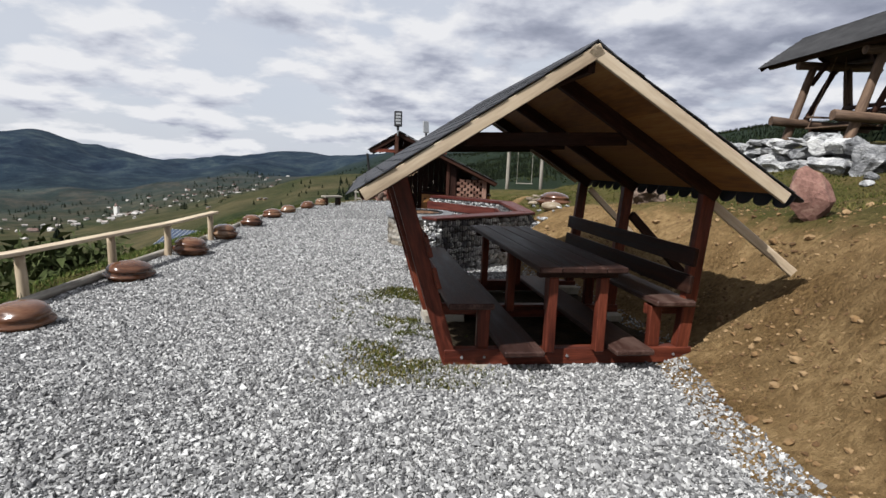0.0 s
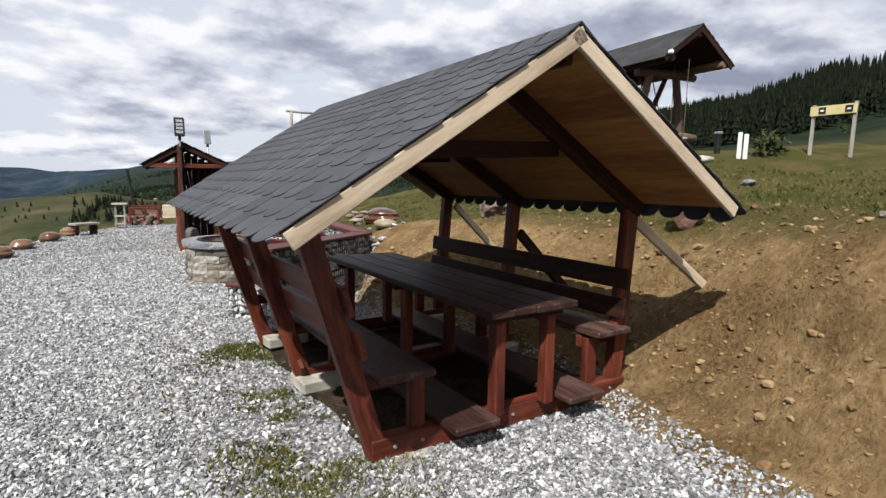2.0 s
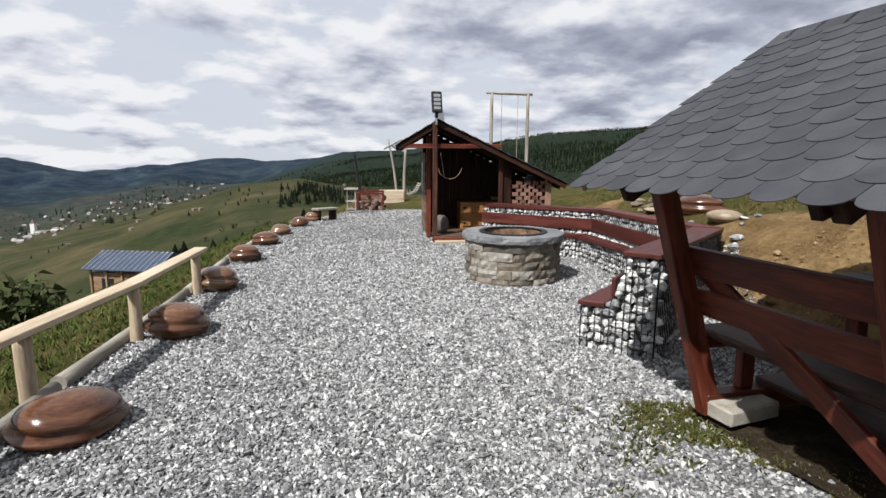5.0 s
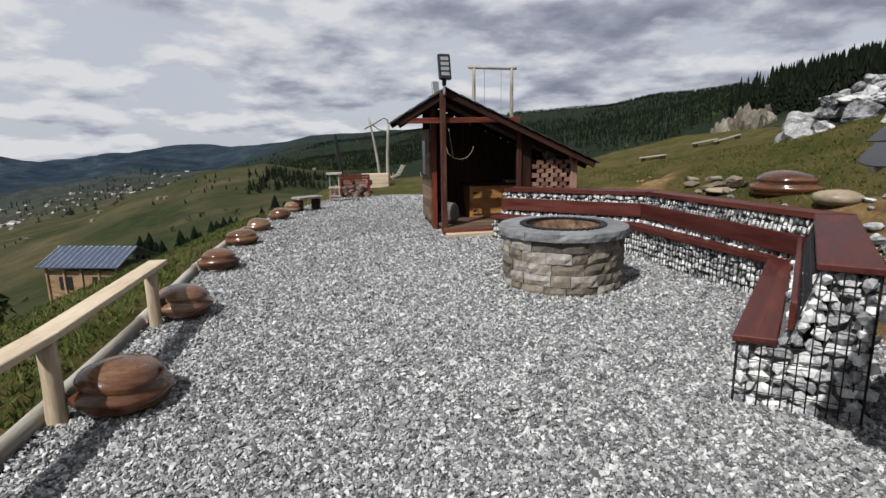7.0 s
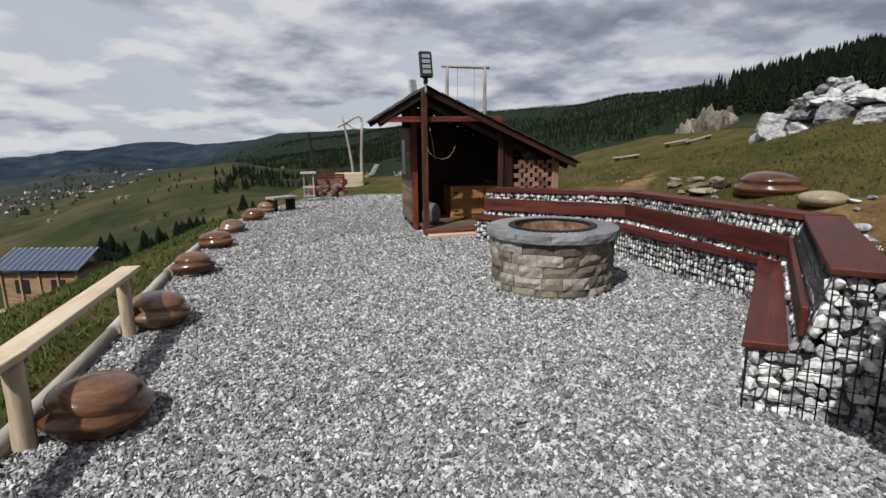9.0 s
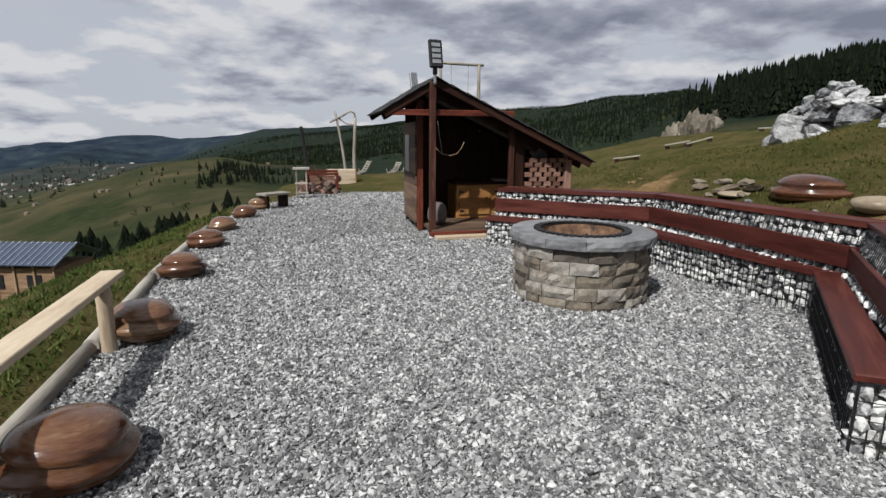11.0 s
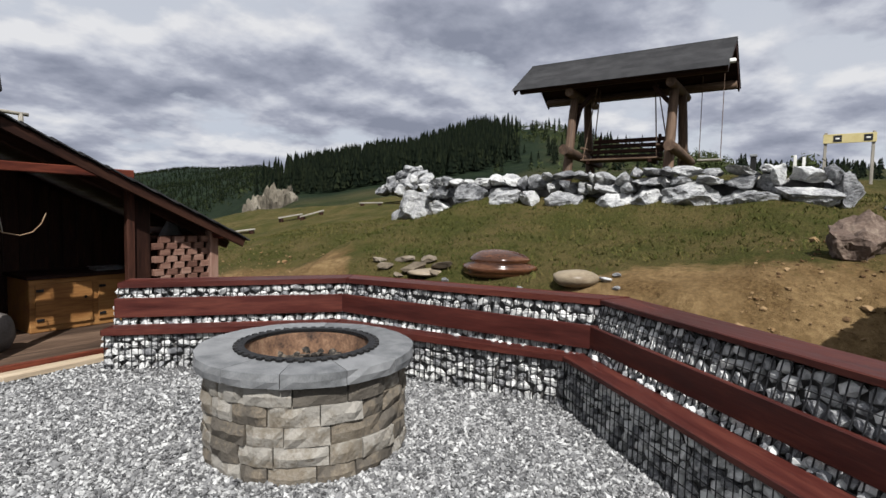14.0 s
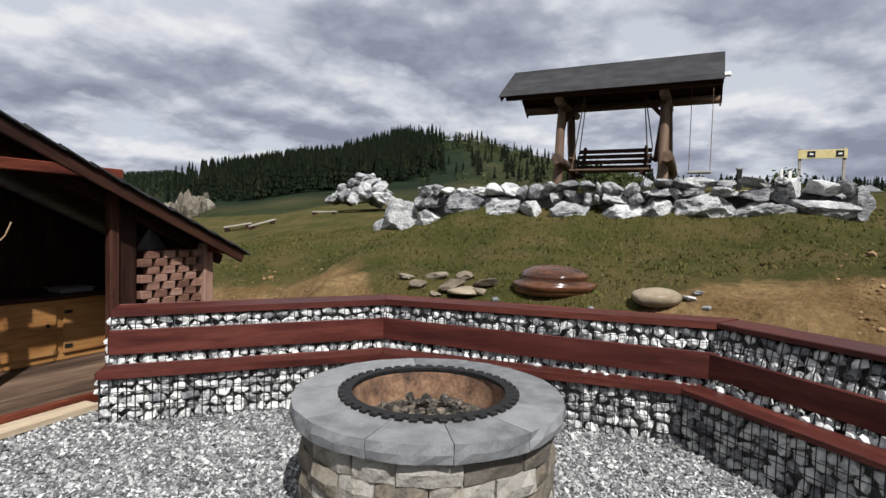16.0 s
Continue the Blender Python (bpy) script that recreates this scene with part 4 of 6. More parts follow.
def build_pit():
    g = thing("fire_pit", pose(*PIT), "round rough brown stone-block fire pit with grey cap", "fire pit")
    R, H, courses = 0.645, 0.575, 5
    h = H / courses
    rng = random.Random(11)
    for c in range(courses):
        n = 16 + c % 2
        off = rng.random() * 0.37 + 0.5 * (c % 2) * 2 * math.pi / n
        cuts = [off + 2 * math.pi * (k + rng.uniform(-0.22, 0.22)) / n for k in range(n)]
        for k in range(n):
            a0, a1 = cuts[k], cuts[(k + 1) % n] + (2 * math.pi if k == n - 1 else 0)
            part("block", ring_block(0.47, R - 0.005, a0 + 0.005, a1 - 0.005, c * h + 0.002, (c + 1) * h - 0.002, c * 100 + k, n=4, out=rng.uniform(-0.007, 0.009), rough=0.010), M_BLOCK, g)
    n = 12
    for k in range(n):
        a0, a1 = 2 * math.pi * k / n + 0.1, 2 * math.pi * (k + 1) / n + 0.1
        part("cap_slab", ring_block(0.425, R + 0.045, a0 + 0.003, a1 - 0.003, H, H + 0.082, 900 + k, n=5, rough=0.006), M_CAP, g, "smooth grey cap stone")
    bm = bmesh.new()
    bmesh.ops.create_cone(bm, cap_ends=False, segments=40, radius1=0.36, radius2=0.405, depth=0.62, matrix=Matrix.Translation((0, 0, 0.335)))
    part("fire_lining", bm, M_FIREBRICK, g, "sooty orange fire-clay lining", smooth=True)
    bm = bmesh.new()
    bmesh.ops.create_circle(bm, cap_ends=True, segments=32, radius=0.39)
    bmesh.ops.subdivide_edges(bm, edges=bm.edges[:], cuts=1)
    bmesh.ops.translate(bm, verts=bm.verts[:], vec=(0, 0, 0.49))
    part("ash_bed", bm, M_ASH, g, "grey ash with charred wood")
    for k in range(44):
        r, a = 0.30 * math.sqrt(rng.random()), rng.random() * 6.28
        part("charcoal", rock_bm(rng.uniform(0.06, 0.17), rng.uniform(0.05, 0.09), rng.uniform(0.04, 0.08), 40 + k, 0.5, 1), M_ASH, g, m=pose(r * math.cos(a), r * math.sin(a), 0.505 + 0.045 * rng.random(), rng.uniform(-25, 25), 0, rng.random() * 360))
    # iron ring with square teeth
    bm = bmesh.new()
    n = 44
    rings = [[bm.verts.new((r * math.cos(2 * math.pi * k / n), r * math.sin(2 * math.pi * k / n), z)) for k in range(n)] for r, z in ((0.395, H + 0.083), (0.437, H + 0.083), (0.437, H + 0.097), (0.395, H + 0.097))]
    for i in range(4):
        for k in range(n):
            bm.faces.new((rings[i][k], rings[i][(k + 1) % n], rings[(i + 1) % 4][(k + 1) % n], rings[(i + 1) % 4][k]))
    bmesh.ops.recalc_face_normals(bm, faces=bm.faces[:])
    ring = part("iron_ring", bm, M_IRON, g, "black toothed iron ring")
    tooth = bpy.data.meshes.new("tooth")
    bm = box(0.030, 0.038, 0.016, 0.003)
    bm.to_mesh(tooth)
    bm.free()
    tooth.materials.append(M_IRON)
    for k in range(n):
        a = 2 * math.pi * (k + 0.3) / n
        link_mesh("tooth", tooth, None, ring, pose(0.449 * math.cos(a), 0.449 * math.sin(a), H + 0.091, 0, 0, math.degrees(a)))
    return g


fire_pit = build_pit()


# ---- gabion benches ----
FRONT = [Vector((-0.57, 7.98)), Vector((1.10, 9.72)), Vector((0.88, 12.03)), Vector((-0.61, 13.43))]
INNER = [Vector((-0.29, 7.77)), Vector((1.33, 9.52)), Vector((1.26, 12.24)), Vector((-0.36, 13.69))]
OUTER = [Vector((-0.10, 7.61)), Vector((1.56, 9.38)), Vector((1.52, 12.40)), Vector((-0.16, 13.90))]
SEAT_Z, TOP_Z = [0.150, 0.125, 0.10, 0.09], [0.60, 0.56, 0.50, 0.47]
LEAN = 0.11


def prism(pts, z0, z1):
    bm = bmesh.new()
    lo = [bm.verts.new((p.x, p.y, z)) for p, z in zip(pts, z0)]
    hi = [bm.verts.new((p.x, p.y, z)) for p, z in zip(pts, z1)]
    n = len(pts)
    bm.faces.new(lo[::-1])
    bm.faces.new(hi)
    for k in range(n):
        bm.faces.new((lo[k], lo[(k + 1) % n], hi[(k + 1) % n], hi[k]))
    bmesh.ops.recalc_face_normals(bm, faces=bm.faces[:])
    return bm


def plank(name, bm, p0, p1, mat, parent):
    """A plank cut to shape, with its own x along p0-p1 so that the grain follows it."""
    m = along((p0.x, p0.y, 0.0), (p1.x, p1.y, 0.0))
    bm.transform(m.inverted())
    bmesh.ops.bevel(bm, geom=bm.edges[:], offset=0.006, segments=1, affect="EDGES")
    return part(name, bm, mat, parent, m=m)


def facing(p0, p1, z0a, z0b, z1a, z1b, normal, size, rng, lean=0.0):
    """Poses and sizes of stones packed over an upright face, in rough courses."""
    out = []
    ln = (p1 - p0).length
    rows = max(1, round(((z1a - z0a) + (z1b - z0b)) / 2 / (size * 0.80)))
    for r in range(rows):
        s = -rng.random() * size * 0.5
        while s < ln:
            w = size * rng.uniform(0.65, 1.45)
            f = min(max((s + w / 2) / ln, 0.0), 1.0)
            za, zb = z0a + (z0b - z0a) * f, z1a + (z1b - z1a) * f
            h = (zb - za) / rows
            p = p0.lerp(p1, f) - normal * (size * 0.33 + rng.uniform(-0.004, 0.010))
            z = za + h * (r + 0.5) + rng.uniform(-0.16, 0.16) * h
            p = p + normal * lean * (1 - (r + 0.5) / rows)
            out.append((Vector((p.x, p.y, z)), w * 1.44, size * 0.95, h * rng.uniform(1.35, 1.65), math.atan2(p1.y - p0.y, p1.x - p0.x)))
            s += w
    return out


def stone_template(seed, sub=1):
    me = bpy.data.meshes.new("stone")
    bm = rock_bm(1, 1, 1, seed, 0.35, sub)
    bm.to_mesh(me)
    bm.free()
    return me


def build_gabions():
    rng = random.Random(21)
    shapes = [stone_template(500 + k) for k in range(14)]
    for s in shapes:
        s.materials.append(M_GABP)
    made = 0
    for i in range(3):
        g = thing("gabion_bench", pose(0, 0, 0), "wire gabion bench filled with grey-white stones, red-brown boards", "bench", "gabion benches")
        a, b = i, i + 1
        f0, f1, n0, n1, o0, o1 = FRONT[a], FRONT[b], INNER[a], INNER[b], OUTER[a], OUTER[b]
        d = (f1 - f0).normalized()
        nf = Vector((-d.y, d.x))
        dn = (n1 - n0).normalized()
        nn = Vector((-dn.y, dn.x))
        gz = [float(level(p.y)) - 0.03 for p in (f0, f1, n1, n0)]
        # Solid cores added inside; their dark colour stands for shade between the stones.
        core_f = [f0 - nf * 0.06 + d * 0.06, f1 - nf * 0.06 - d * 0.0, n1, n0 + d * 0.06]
        part("core", prism(core_f, gz, [SEAT_Z[a] - 0.05, SEAT_Z[b] - 0.05, SEAT_Z[b] - 0.05, SEAT_Z[a] - 0.05]), M_GAPSHADE, g)
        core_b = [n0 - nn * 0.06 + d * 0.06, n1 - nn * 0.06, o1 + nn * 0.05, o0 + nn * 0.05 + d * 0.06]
        part("core", prism(core_b, gz, [TOP_Z[a] - 0.05, TOP_Z[b] - 0.05, TOP_Z[b] - 0.05, TOP_Z[a] - 0.05]), M_GAPSHADE, g)
        stones = facing(f0, f1, gz[0] + 0.02, gz[1] + 0.02, SEAT_Z[a] - 0.03, SEAT_Z[b] - 0.03, nf, 0.092, rng)
        stones += facing(n0, n1, SEAT_Z[a] + 0.0, SEAT_Z[b] + 0.0, TOP_Z[a] - 0.03, TOP_Z[b] - 0.03, nn, 0.092, rng, LEAN)
        stones += facing(o0, o1, gz[0], gz[1], TOP_Z[a] - 0.03, TOP_Z[b] - 0.03, -nn, 0.10, rng)
        ends = []
        if i == 0:
            e = (o0 - f0).normalized()
            ne = Vector((e.y, -e.x))
            ends += facing(f0, n0, gz[0], gz[0], SEAT_Z[a] - 0.03, SEAT_Z[a] - 0.03, ne, 0.095, rng)
            ends += facing(n0, o0, gz[0], gz[0], TOP_Z[a] - 0.03, TOP_Z[a] - 0.03, ne, 0.095, rng)
        if i == 2:
            e = (o1 - f1).normalized()
            ne = Vector((-e.y, e.x))
            ends += facing(f1, n1, gz[1], gz[1], SEAT_Z[b] - 0.03, SEAT_Z[b] - 0.03, ne, 0.095, rng)
            ends += facing(n1, o1, gz[1], gz[1], TOP_Z[b] - 0.03, TOP_Z[b] - 0.03, ne, 0.095, rng)
        # loose stones lying on the bench behind the seat board
        for k in range(int((n1 - n0).length / 0.07)):
            p = n0.lerp(n1, (k + rng.random()) / ((n1 - n0).length / 0.07)) + nn * (0.085 + rng.uniform(0.0, 0.04))
            stones.append((Vector((p.x, p.y, SEAT_Z[a] + 0.0)), 0.095, 0.075, 0.075, rng.random() * 3))
        rest = []
        near = ends + stones
        for k, (p, w, dp, h, ang) in enumerate(near):
            m = Matrix.Translation(p) @ pose(0, 0, 0, rng.uniform(-16, 16), rng.uniform(-24, 24), math.degrees(ang) + rng.uniform(-16, 16)) @ Matrix.Diagonal((w, dp, h, 1))
            if k < 290 and i != 1 or k < 200:
                link_mesh("stone", rng.choice(shapes), None, g, m)
            else:
                rest.append((rng.choice(shapes), m))
        vs, fs, base = [], [], 0
        for me, m in rest:
            co = np.array([m @ v.co for v in me.vertices])
            fs.append(np.array([list(p.vertices) for p in me.polygons]) + base)
            vs.append(co)
            base += len(co)
        if vs:
            me = mesh_from("stone_fill", np.concatenate(vs), np.concatenate(fs), M_GAB, smooth=False)
            tagged(link_mesh("stone_fill", me, None, g), kind="stuff")
        # wire mesh: uprights and rows as thin square bars
        bm = bmesh.new()

        def bar(p, q, r=0.0027):
            m = along(p, q)
            bmesh.ops.create_cube(bm, size=1, matrix=m @ Matrix.Diagonal(((Vector(q) - Vector(p)).length, 2 * r, 2 * r, 1)))

        def net(p0, p1, za0, za1, zb0, zb1, normal, pitch=0.055, lean=0.0):
            ln = (p1 - p0).length
            nv = max(1, round(ln / pitch))
            for k in range(nv + 1):
                p = p0.lerp(p1, k / nv) + normal * 0.006
                lo = p + normal * lean
                bar((lo.x, lo.y, za0 + (za1 - za0) * k / nv), (p.x, p.y, zb0 + (zb1 - zb0) * k / nv))
            nh = max(1, round((zb0 - za0) / 0.10))
            for k in range(nh + 1):
                off = normal * (0.011 + lean * (1 - k / nh))
                p, q = p0 + off, p1 + off
                bar((p.x, p.y, za0 + (zb0 - za0) * k / nh), (q.x, q.y, za1 + (zb1 - za1) * k / nh), 0.002)

        net(f0, f1, gz[0] + 0.03, gz[1] + 0.03, SEAT_Z[a] - 0.02, SEAT_Z[b] - 0.02, nf)
        net(n0, n1, SEAT_Z[a], SEAT_Z[b], TOP_Z[a] - 0.02, TOP_Z[b] - 0.02, nn, lean=LEAN)
        if i == 0:
            net(f0, n0, gz[0] + 0.03, gz[0] + 0.03, SEAT_Z[a] - 0.02, SEAT_Z[a] - 0.02, ne)
            net(n0, o0, gz[0] + 0.03, gz[0] + 0.03, TOP_Z[a] - 0.02, TOP_Z[a] - 0.02, ne)
            net(o0, o1, gz[0] + 0.03, gz[1] + 0.5, TOP_Z[a] - 0.02, TOP_Z[b] - 0.02, -nn)
        if i == 2:
            net(f1, n1, gz[1] + 0.03, gz[1] + 0.03, SEAT_Z[b] - 0.02, SEAT_Z[b] - 0.02, ne)
        part("wire_mesh", bm, M_WIRE, g, "grey welded wire mesh")
        # boards: seat plank, back plank, cap plank; each with mitred ends
        s0, s1 = f0 + nf * 0.03 - d * (0.02 if i == 0 else 0), f1 + nf * 0.03 + d * (0.02 if i == 2 else 0)
        w = 0.54
        t0, t1 = f0.lerp(n0, w), f1.lerp(n1, w)
        plank("seat_board", prism([s0, s1, t1, t0], [SEAT_Z[a] - 0.022, SEAT_Z[b] - 0.022] + [SEAT_Z[b] - 0.022, SEAT_Z[a] - 0.022], [SEAT_Z[a] + 0.018, SEAT_Z[b] + 0.018, SEAT_Z[b] + 0.018, SEAT_Z[a] + 0.018]), s0, s1, M_BOARDRED, g)
        lb = LEAN * 0.66
        q0, q1 = n0 + nn * (0.014 + lb), n1 + nn * (0.014 + lb)
        r0, r1 = n0 + nn * (0.05 + lb), n1 + nn * (0.05 + lb)
        if i == 0:
            q0, r0 = q0 + dn * 0.02, r0 + dn * 0.02
        zb = 0.29 - 0.012 * i
        plank("back_board", prism([q0, r0, r1, q1], [zb - 0.075] * 2 + [zb - 0.095 + 0.01] * 2, [zb + 0.095] * 2 + [zb + 0.085] * 2), q0, q1, M_BOARDRED, g)
        c0, c1 = n0 + nn * 0.025, n1 + nn * 0.025
        e0, e1 = o0 - nn * 0.02, o1 - nn * 0.02
        if i == 0:
            c0, e0 = c0 - dn * 0.03, e0 - dn * 0.03
        plank("cap_board", prism([c0, c1, e1, e0], [TOP_Z[a] - 0.02, TOP_Z[b] - 0.02, TOP_Z[b] - 0.02, TOP_Z[a] - 0.02], [TOP_Z[a] + 0.02, TOP_Z[b] + 0.02, TOP_Z[b] + 0.02, TOP_Z[a] + 0.02]), c0, c1, M_BOARDRED, g)


build_gabions()


# ---- polished river stones along the edge ----
def river_stone(name, x, y, z, sx, sy, sz, seed, mat, label, lip=0.3, rz=0, group="", tilt=0):
    rng = random.Random(seed)
    bm = bmesh.new()
    bmesh.ops.create_uvsphere(bm, u_segments=40, v_segments=24, radius=0.5)
    o = Vector((seed * 3.1, seed * 1.7, 0))
    cut = rng.uniform(-0.02, 0.12)
    for v in bm.verts:
        c = v.co.copy()
        zz = c.z * 2
        r = math.hypot(c.x, c.y) * 2
        flatter = 0.5 * math.copysign(abs(zz) ** 0.8, zz)
        groove = 1 - lip * 0.15 * math.exp(-((c.z - cut) / 0.04) ** 2) - lip * 0.08 * math.exp(-((c.z - cut + 0.2) / 0.04) ** 2)
        out = (1 + 0.14 * noise.noise(c * 1.7 + o) + 0.04 * noise.noise(c * 5 + o)) * groove
        bulge = 1 + 0.16 * lip * (1 if c.z < cut else 0)
        v.co = Vector((c.x * sx * out * bulge, c.y * sy * out * bulge, flatter * sz * (1 + 0.10 * noise.noise(c * 2.0 - o))))
    ob = part(name, bm, mat, m=pose(x, y, z, tilt, tilt * 0.6, rz), smooth=True)
    return tagged(ob, label, "stone", group)


EDGE = [(-3.80, 4.62, 0.66, 0.34), (-4.08, 6.78, 0.68, 0.36), (-4.16, 8.66, 0.70, 0.42), (-4.34, 10.46, 0.66, 0.44), (-4.46, 12.30, 0.60, 0.38), (-4.50, 13.88, 0.58, 0.34), (-4.50, 15.32, 0.54, 0.32), (-4.34, 16.85, 0.56, 0.34), (-4.22, 18.1, 0.5, 0.34)]
for k, (x, y, w, h) in enumerate(EDGE):
    river_stone("edge_stone", x + 0.04, y, float(level(y)) + h * 0.31, w * 0.77, w * 0.69, h * 0.76, 31 + k, M_RIVER, "glossy brown banded river boulder on the gravel edge", 0.9, 40 * k, "edge boulders", 4)
for k, (x, y, w, h) in enumerate(EDGE):
    part_ob = part("foot_stone", rock_bm(0.34, 0.30, 0.12, 70 + k, 0.3, 2), M_CONC, m=pose(x + 0.03, y - 0.05, float(level(y)) + 0.015, 0, 0, 50 * k))
    tagged(part_ob, "small pale flat stone under a boulder", "stone", "foot stones")

# boulders lying on the grass above the benches
river_stone("slab_boulder", 2.22, 10.95, max(0.60, land1(2.22, 10.95) + 0.04), 0.58, 0.72, 0.34, 61, M_RIVER, "large flat polished brown boulder lying on grass", 1.0, 10)
river_stone("small_boulder", 1.98, 9.98, max(0.54, land1(1.98, 9.98) + 0.05), 0.34, 0.40, 0.17, 66, M_RIVERPALE, "pale smooth oval boulder lying on grass", 0.0, 30)
river_stone("flat_stone", 2.1, 11.75, land1(2.1, 11.75) - 0.01, 0.40, 0.55, 0.08, 68, M_RIVERPALE, "flat pale brown stone sunk in grass", 0.0, 70)


# ---- handrail and edge logs ----
def build_rail():
    g = thing("handrail", pose(0, 0, 0), "low handrail of pale raw pine plank on posts", "rail")
    ys = (2.2, 3.9, 5.60, 7.18, 8.47, 10.22)
    xs = [-4.42, -4.44, -4.50, -4.50, -4.40, -4.47]
    for k, (x, y) in enumerate(zip(xs, ys)):
        z = land1(x, y)
        log("post", (x, y, z - 0.1), (x, y, float(level(y)) + 0.50), 0.055, 0.05, M_PINE, g, 20 + k)
    for a, b in ((0, 2), (2, 4), (4, 5)):
        p0, p1 = Vector((xs[a], ys[a], float(level(ys[a])) + 0.52)), Vector((xs[b], ys[b], float(level(ys[b])) + 0.52))
        if b == 5:
            p1.y += 0.22
        board("top_plank", p0, p1, 0.155, 0.042, M_PINE, g, bevel=0.005)
    return g


build_rail()
for k, (y0, y1) in enumerate(((1.0, 4.3), (4.35, 7.4), (7.45, 10.2), (10.25, 12.2), (12.25, 15.4))):
    x0, x1 = float(gravel_left(y0)) - 0.0, float(gravel_left(y1)) + 0.0
    ob = log("edge_log", (x0, y0, float(level(y0)) + 0.035), (x1, y1, float(level(y1)) + 0.03), 0.06, 0.052, M_GREYLOG, None, 80 + k, n=9)
    tagged(ob, "weathered grey log edging the gravel", "log", "edging logs")


# ---- barbecue shed ----
def build_shed():
    g = thing("barbecue_shed", pose(0, 0, 0), "red-brown wooden barbecue shelter with dark asymmetric gable roof", "shed")
    YF, YB = 14.08, 16.0
    AP, LE, RE = (-1.22, 2.07), (-2.02, 1.60), (1.36, 0.87)
    z0 = -0.25
    board("front_post", (-1.28, 14.06, z0), (-1.28, 14.06, 2.0), 0.09, 0.09, M_OLDSTAIN, g, (0, 1, 0))
    board("tie_beam", (-1.93, 14.13, 1.57), (0.0, 14.13, 1.57), 0.07, 0.085, M_STAIN, g)
    for e in (LE, RE):
        d = Vector((e[0] - AP[0], 0, e[1] - AP[1]))
        nrm = Vector((-d.z, 0, d.x))
        nrm = (nrm if nrm.z > 0 else -nrm).normalized()
        p0, p1 = Vector((AP[0], YF, AP[1])), Vector((e[0], YF, e[1]))
        mid = (p0 + p1) / 2 + Vector((0, (YB - YF) / 2, 0))
        for k in range(6):
            f0 = (k + 0.5) / 6
            c = p0.lerp(p1, f0) - nrm * 0.035
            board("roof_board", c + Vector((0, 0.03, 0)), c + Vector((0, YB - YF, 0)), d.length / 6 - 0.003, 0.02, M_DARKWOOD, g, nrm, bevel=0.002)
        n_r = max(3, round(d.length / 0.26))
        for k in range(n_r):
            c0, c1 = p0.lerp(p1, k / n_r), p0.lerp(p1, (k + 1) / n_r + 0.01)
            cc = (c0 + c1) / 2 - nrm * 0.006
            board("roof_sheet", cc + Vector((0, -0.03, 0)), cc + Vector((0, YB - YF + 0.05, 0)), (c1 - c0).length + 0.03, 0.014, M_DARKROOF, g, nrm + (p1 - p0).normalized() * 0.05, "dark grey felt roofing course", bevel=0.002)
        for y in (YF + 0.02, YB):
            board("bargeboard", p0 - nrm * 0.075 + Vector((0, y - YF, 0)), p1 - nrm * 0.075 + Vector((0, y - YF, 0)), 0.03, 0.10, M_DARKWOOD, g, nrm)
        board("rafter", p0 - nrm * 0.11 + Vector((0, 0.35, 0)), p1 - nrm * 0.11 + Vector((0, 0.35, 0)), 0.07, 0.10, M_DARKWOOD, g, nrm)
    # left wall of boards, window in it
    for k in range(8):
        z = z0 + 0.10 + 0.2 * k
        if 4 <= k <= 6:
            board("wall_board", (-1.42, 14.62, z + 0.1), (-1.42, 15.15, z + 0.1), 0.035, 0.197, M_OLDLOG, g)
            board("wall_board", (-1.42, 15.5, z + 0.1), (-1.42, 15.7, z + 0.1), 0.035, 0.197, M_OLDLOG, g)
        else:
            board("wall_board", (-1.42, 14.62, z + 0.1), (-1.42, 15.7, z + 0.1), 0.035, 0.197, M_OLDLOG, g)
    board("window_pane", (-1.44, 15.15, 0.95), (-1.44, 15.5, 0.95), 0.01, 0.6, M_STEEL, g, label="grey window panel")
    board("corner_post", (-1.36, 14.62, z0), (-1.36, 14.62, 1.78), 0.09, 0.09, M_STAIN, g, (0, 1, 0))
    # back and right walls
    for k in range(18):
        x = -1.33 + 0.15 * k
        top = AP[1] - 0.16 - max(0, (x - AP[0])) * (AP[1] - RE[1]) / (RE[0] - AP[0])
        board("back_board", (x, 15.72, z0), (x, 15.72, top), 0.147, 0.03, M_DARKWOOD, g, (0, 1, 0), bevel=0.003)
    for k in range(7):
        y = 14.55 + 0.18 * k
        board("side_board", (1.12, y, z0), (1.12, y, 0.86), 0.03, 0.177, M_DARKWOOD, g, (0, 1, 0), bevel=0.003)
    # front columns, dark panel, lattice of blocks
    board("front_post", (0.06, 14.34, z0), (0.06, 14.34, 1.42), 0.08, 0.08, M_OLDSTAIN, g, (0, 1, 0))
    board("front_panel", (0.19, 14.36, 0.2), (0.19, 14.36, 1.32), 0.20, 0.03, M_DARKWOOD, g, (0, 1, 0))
    board("front_post", (1.03, 14.32, z0), (1.03, 14.32, 0.96), 0.11, 0.11, M_REDLOG, g, (0, 1, 0), "reddish-brown timber post")
    board("eave_beam", (1.06, 14.1, 0.92), (1.06, 15.9, 0.92), 0.10, 0.10, M_STAIN, g)
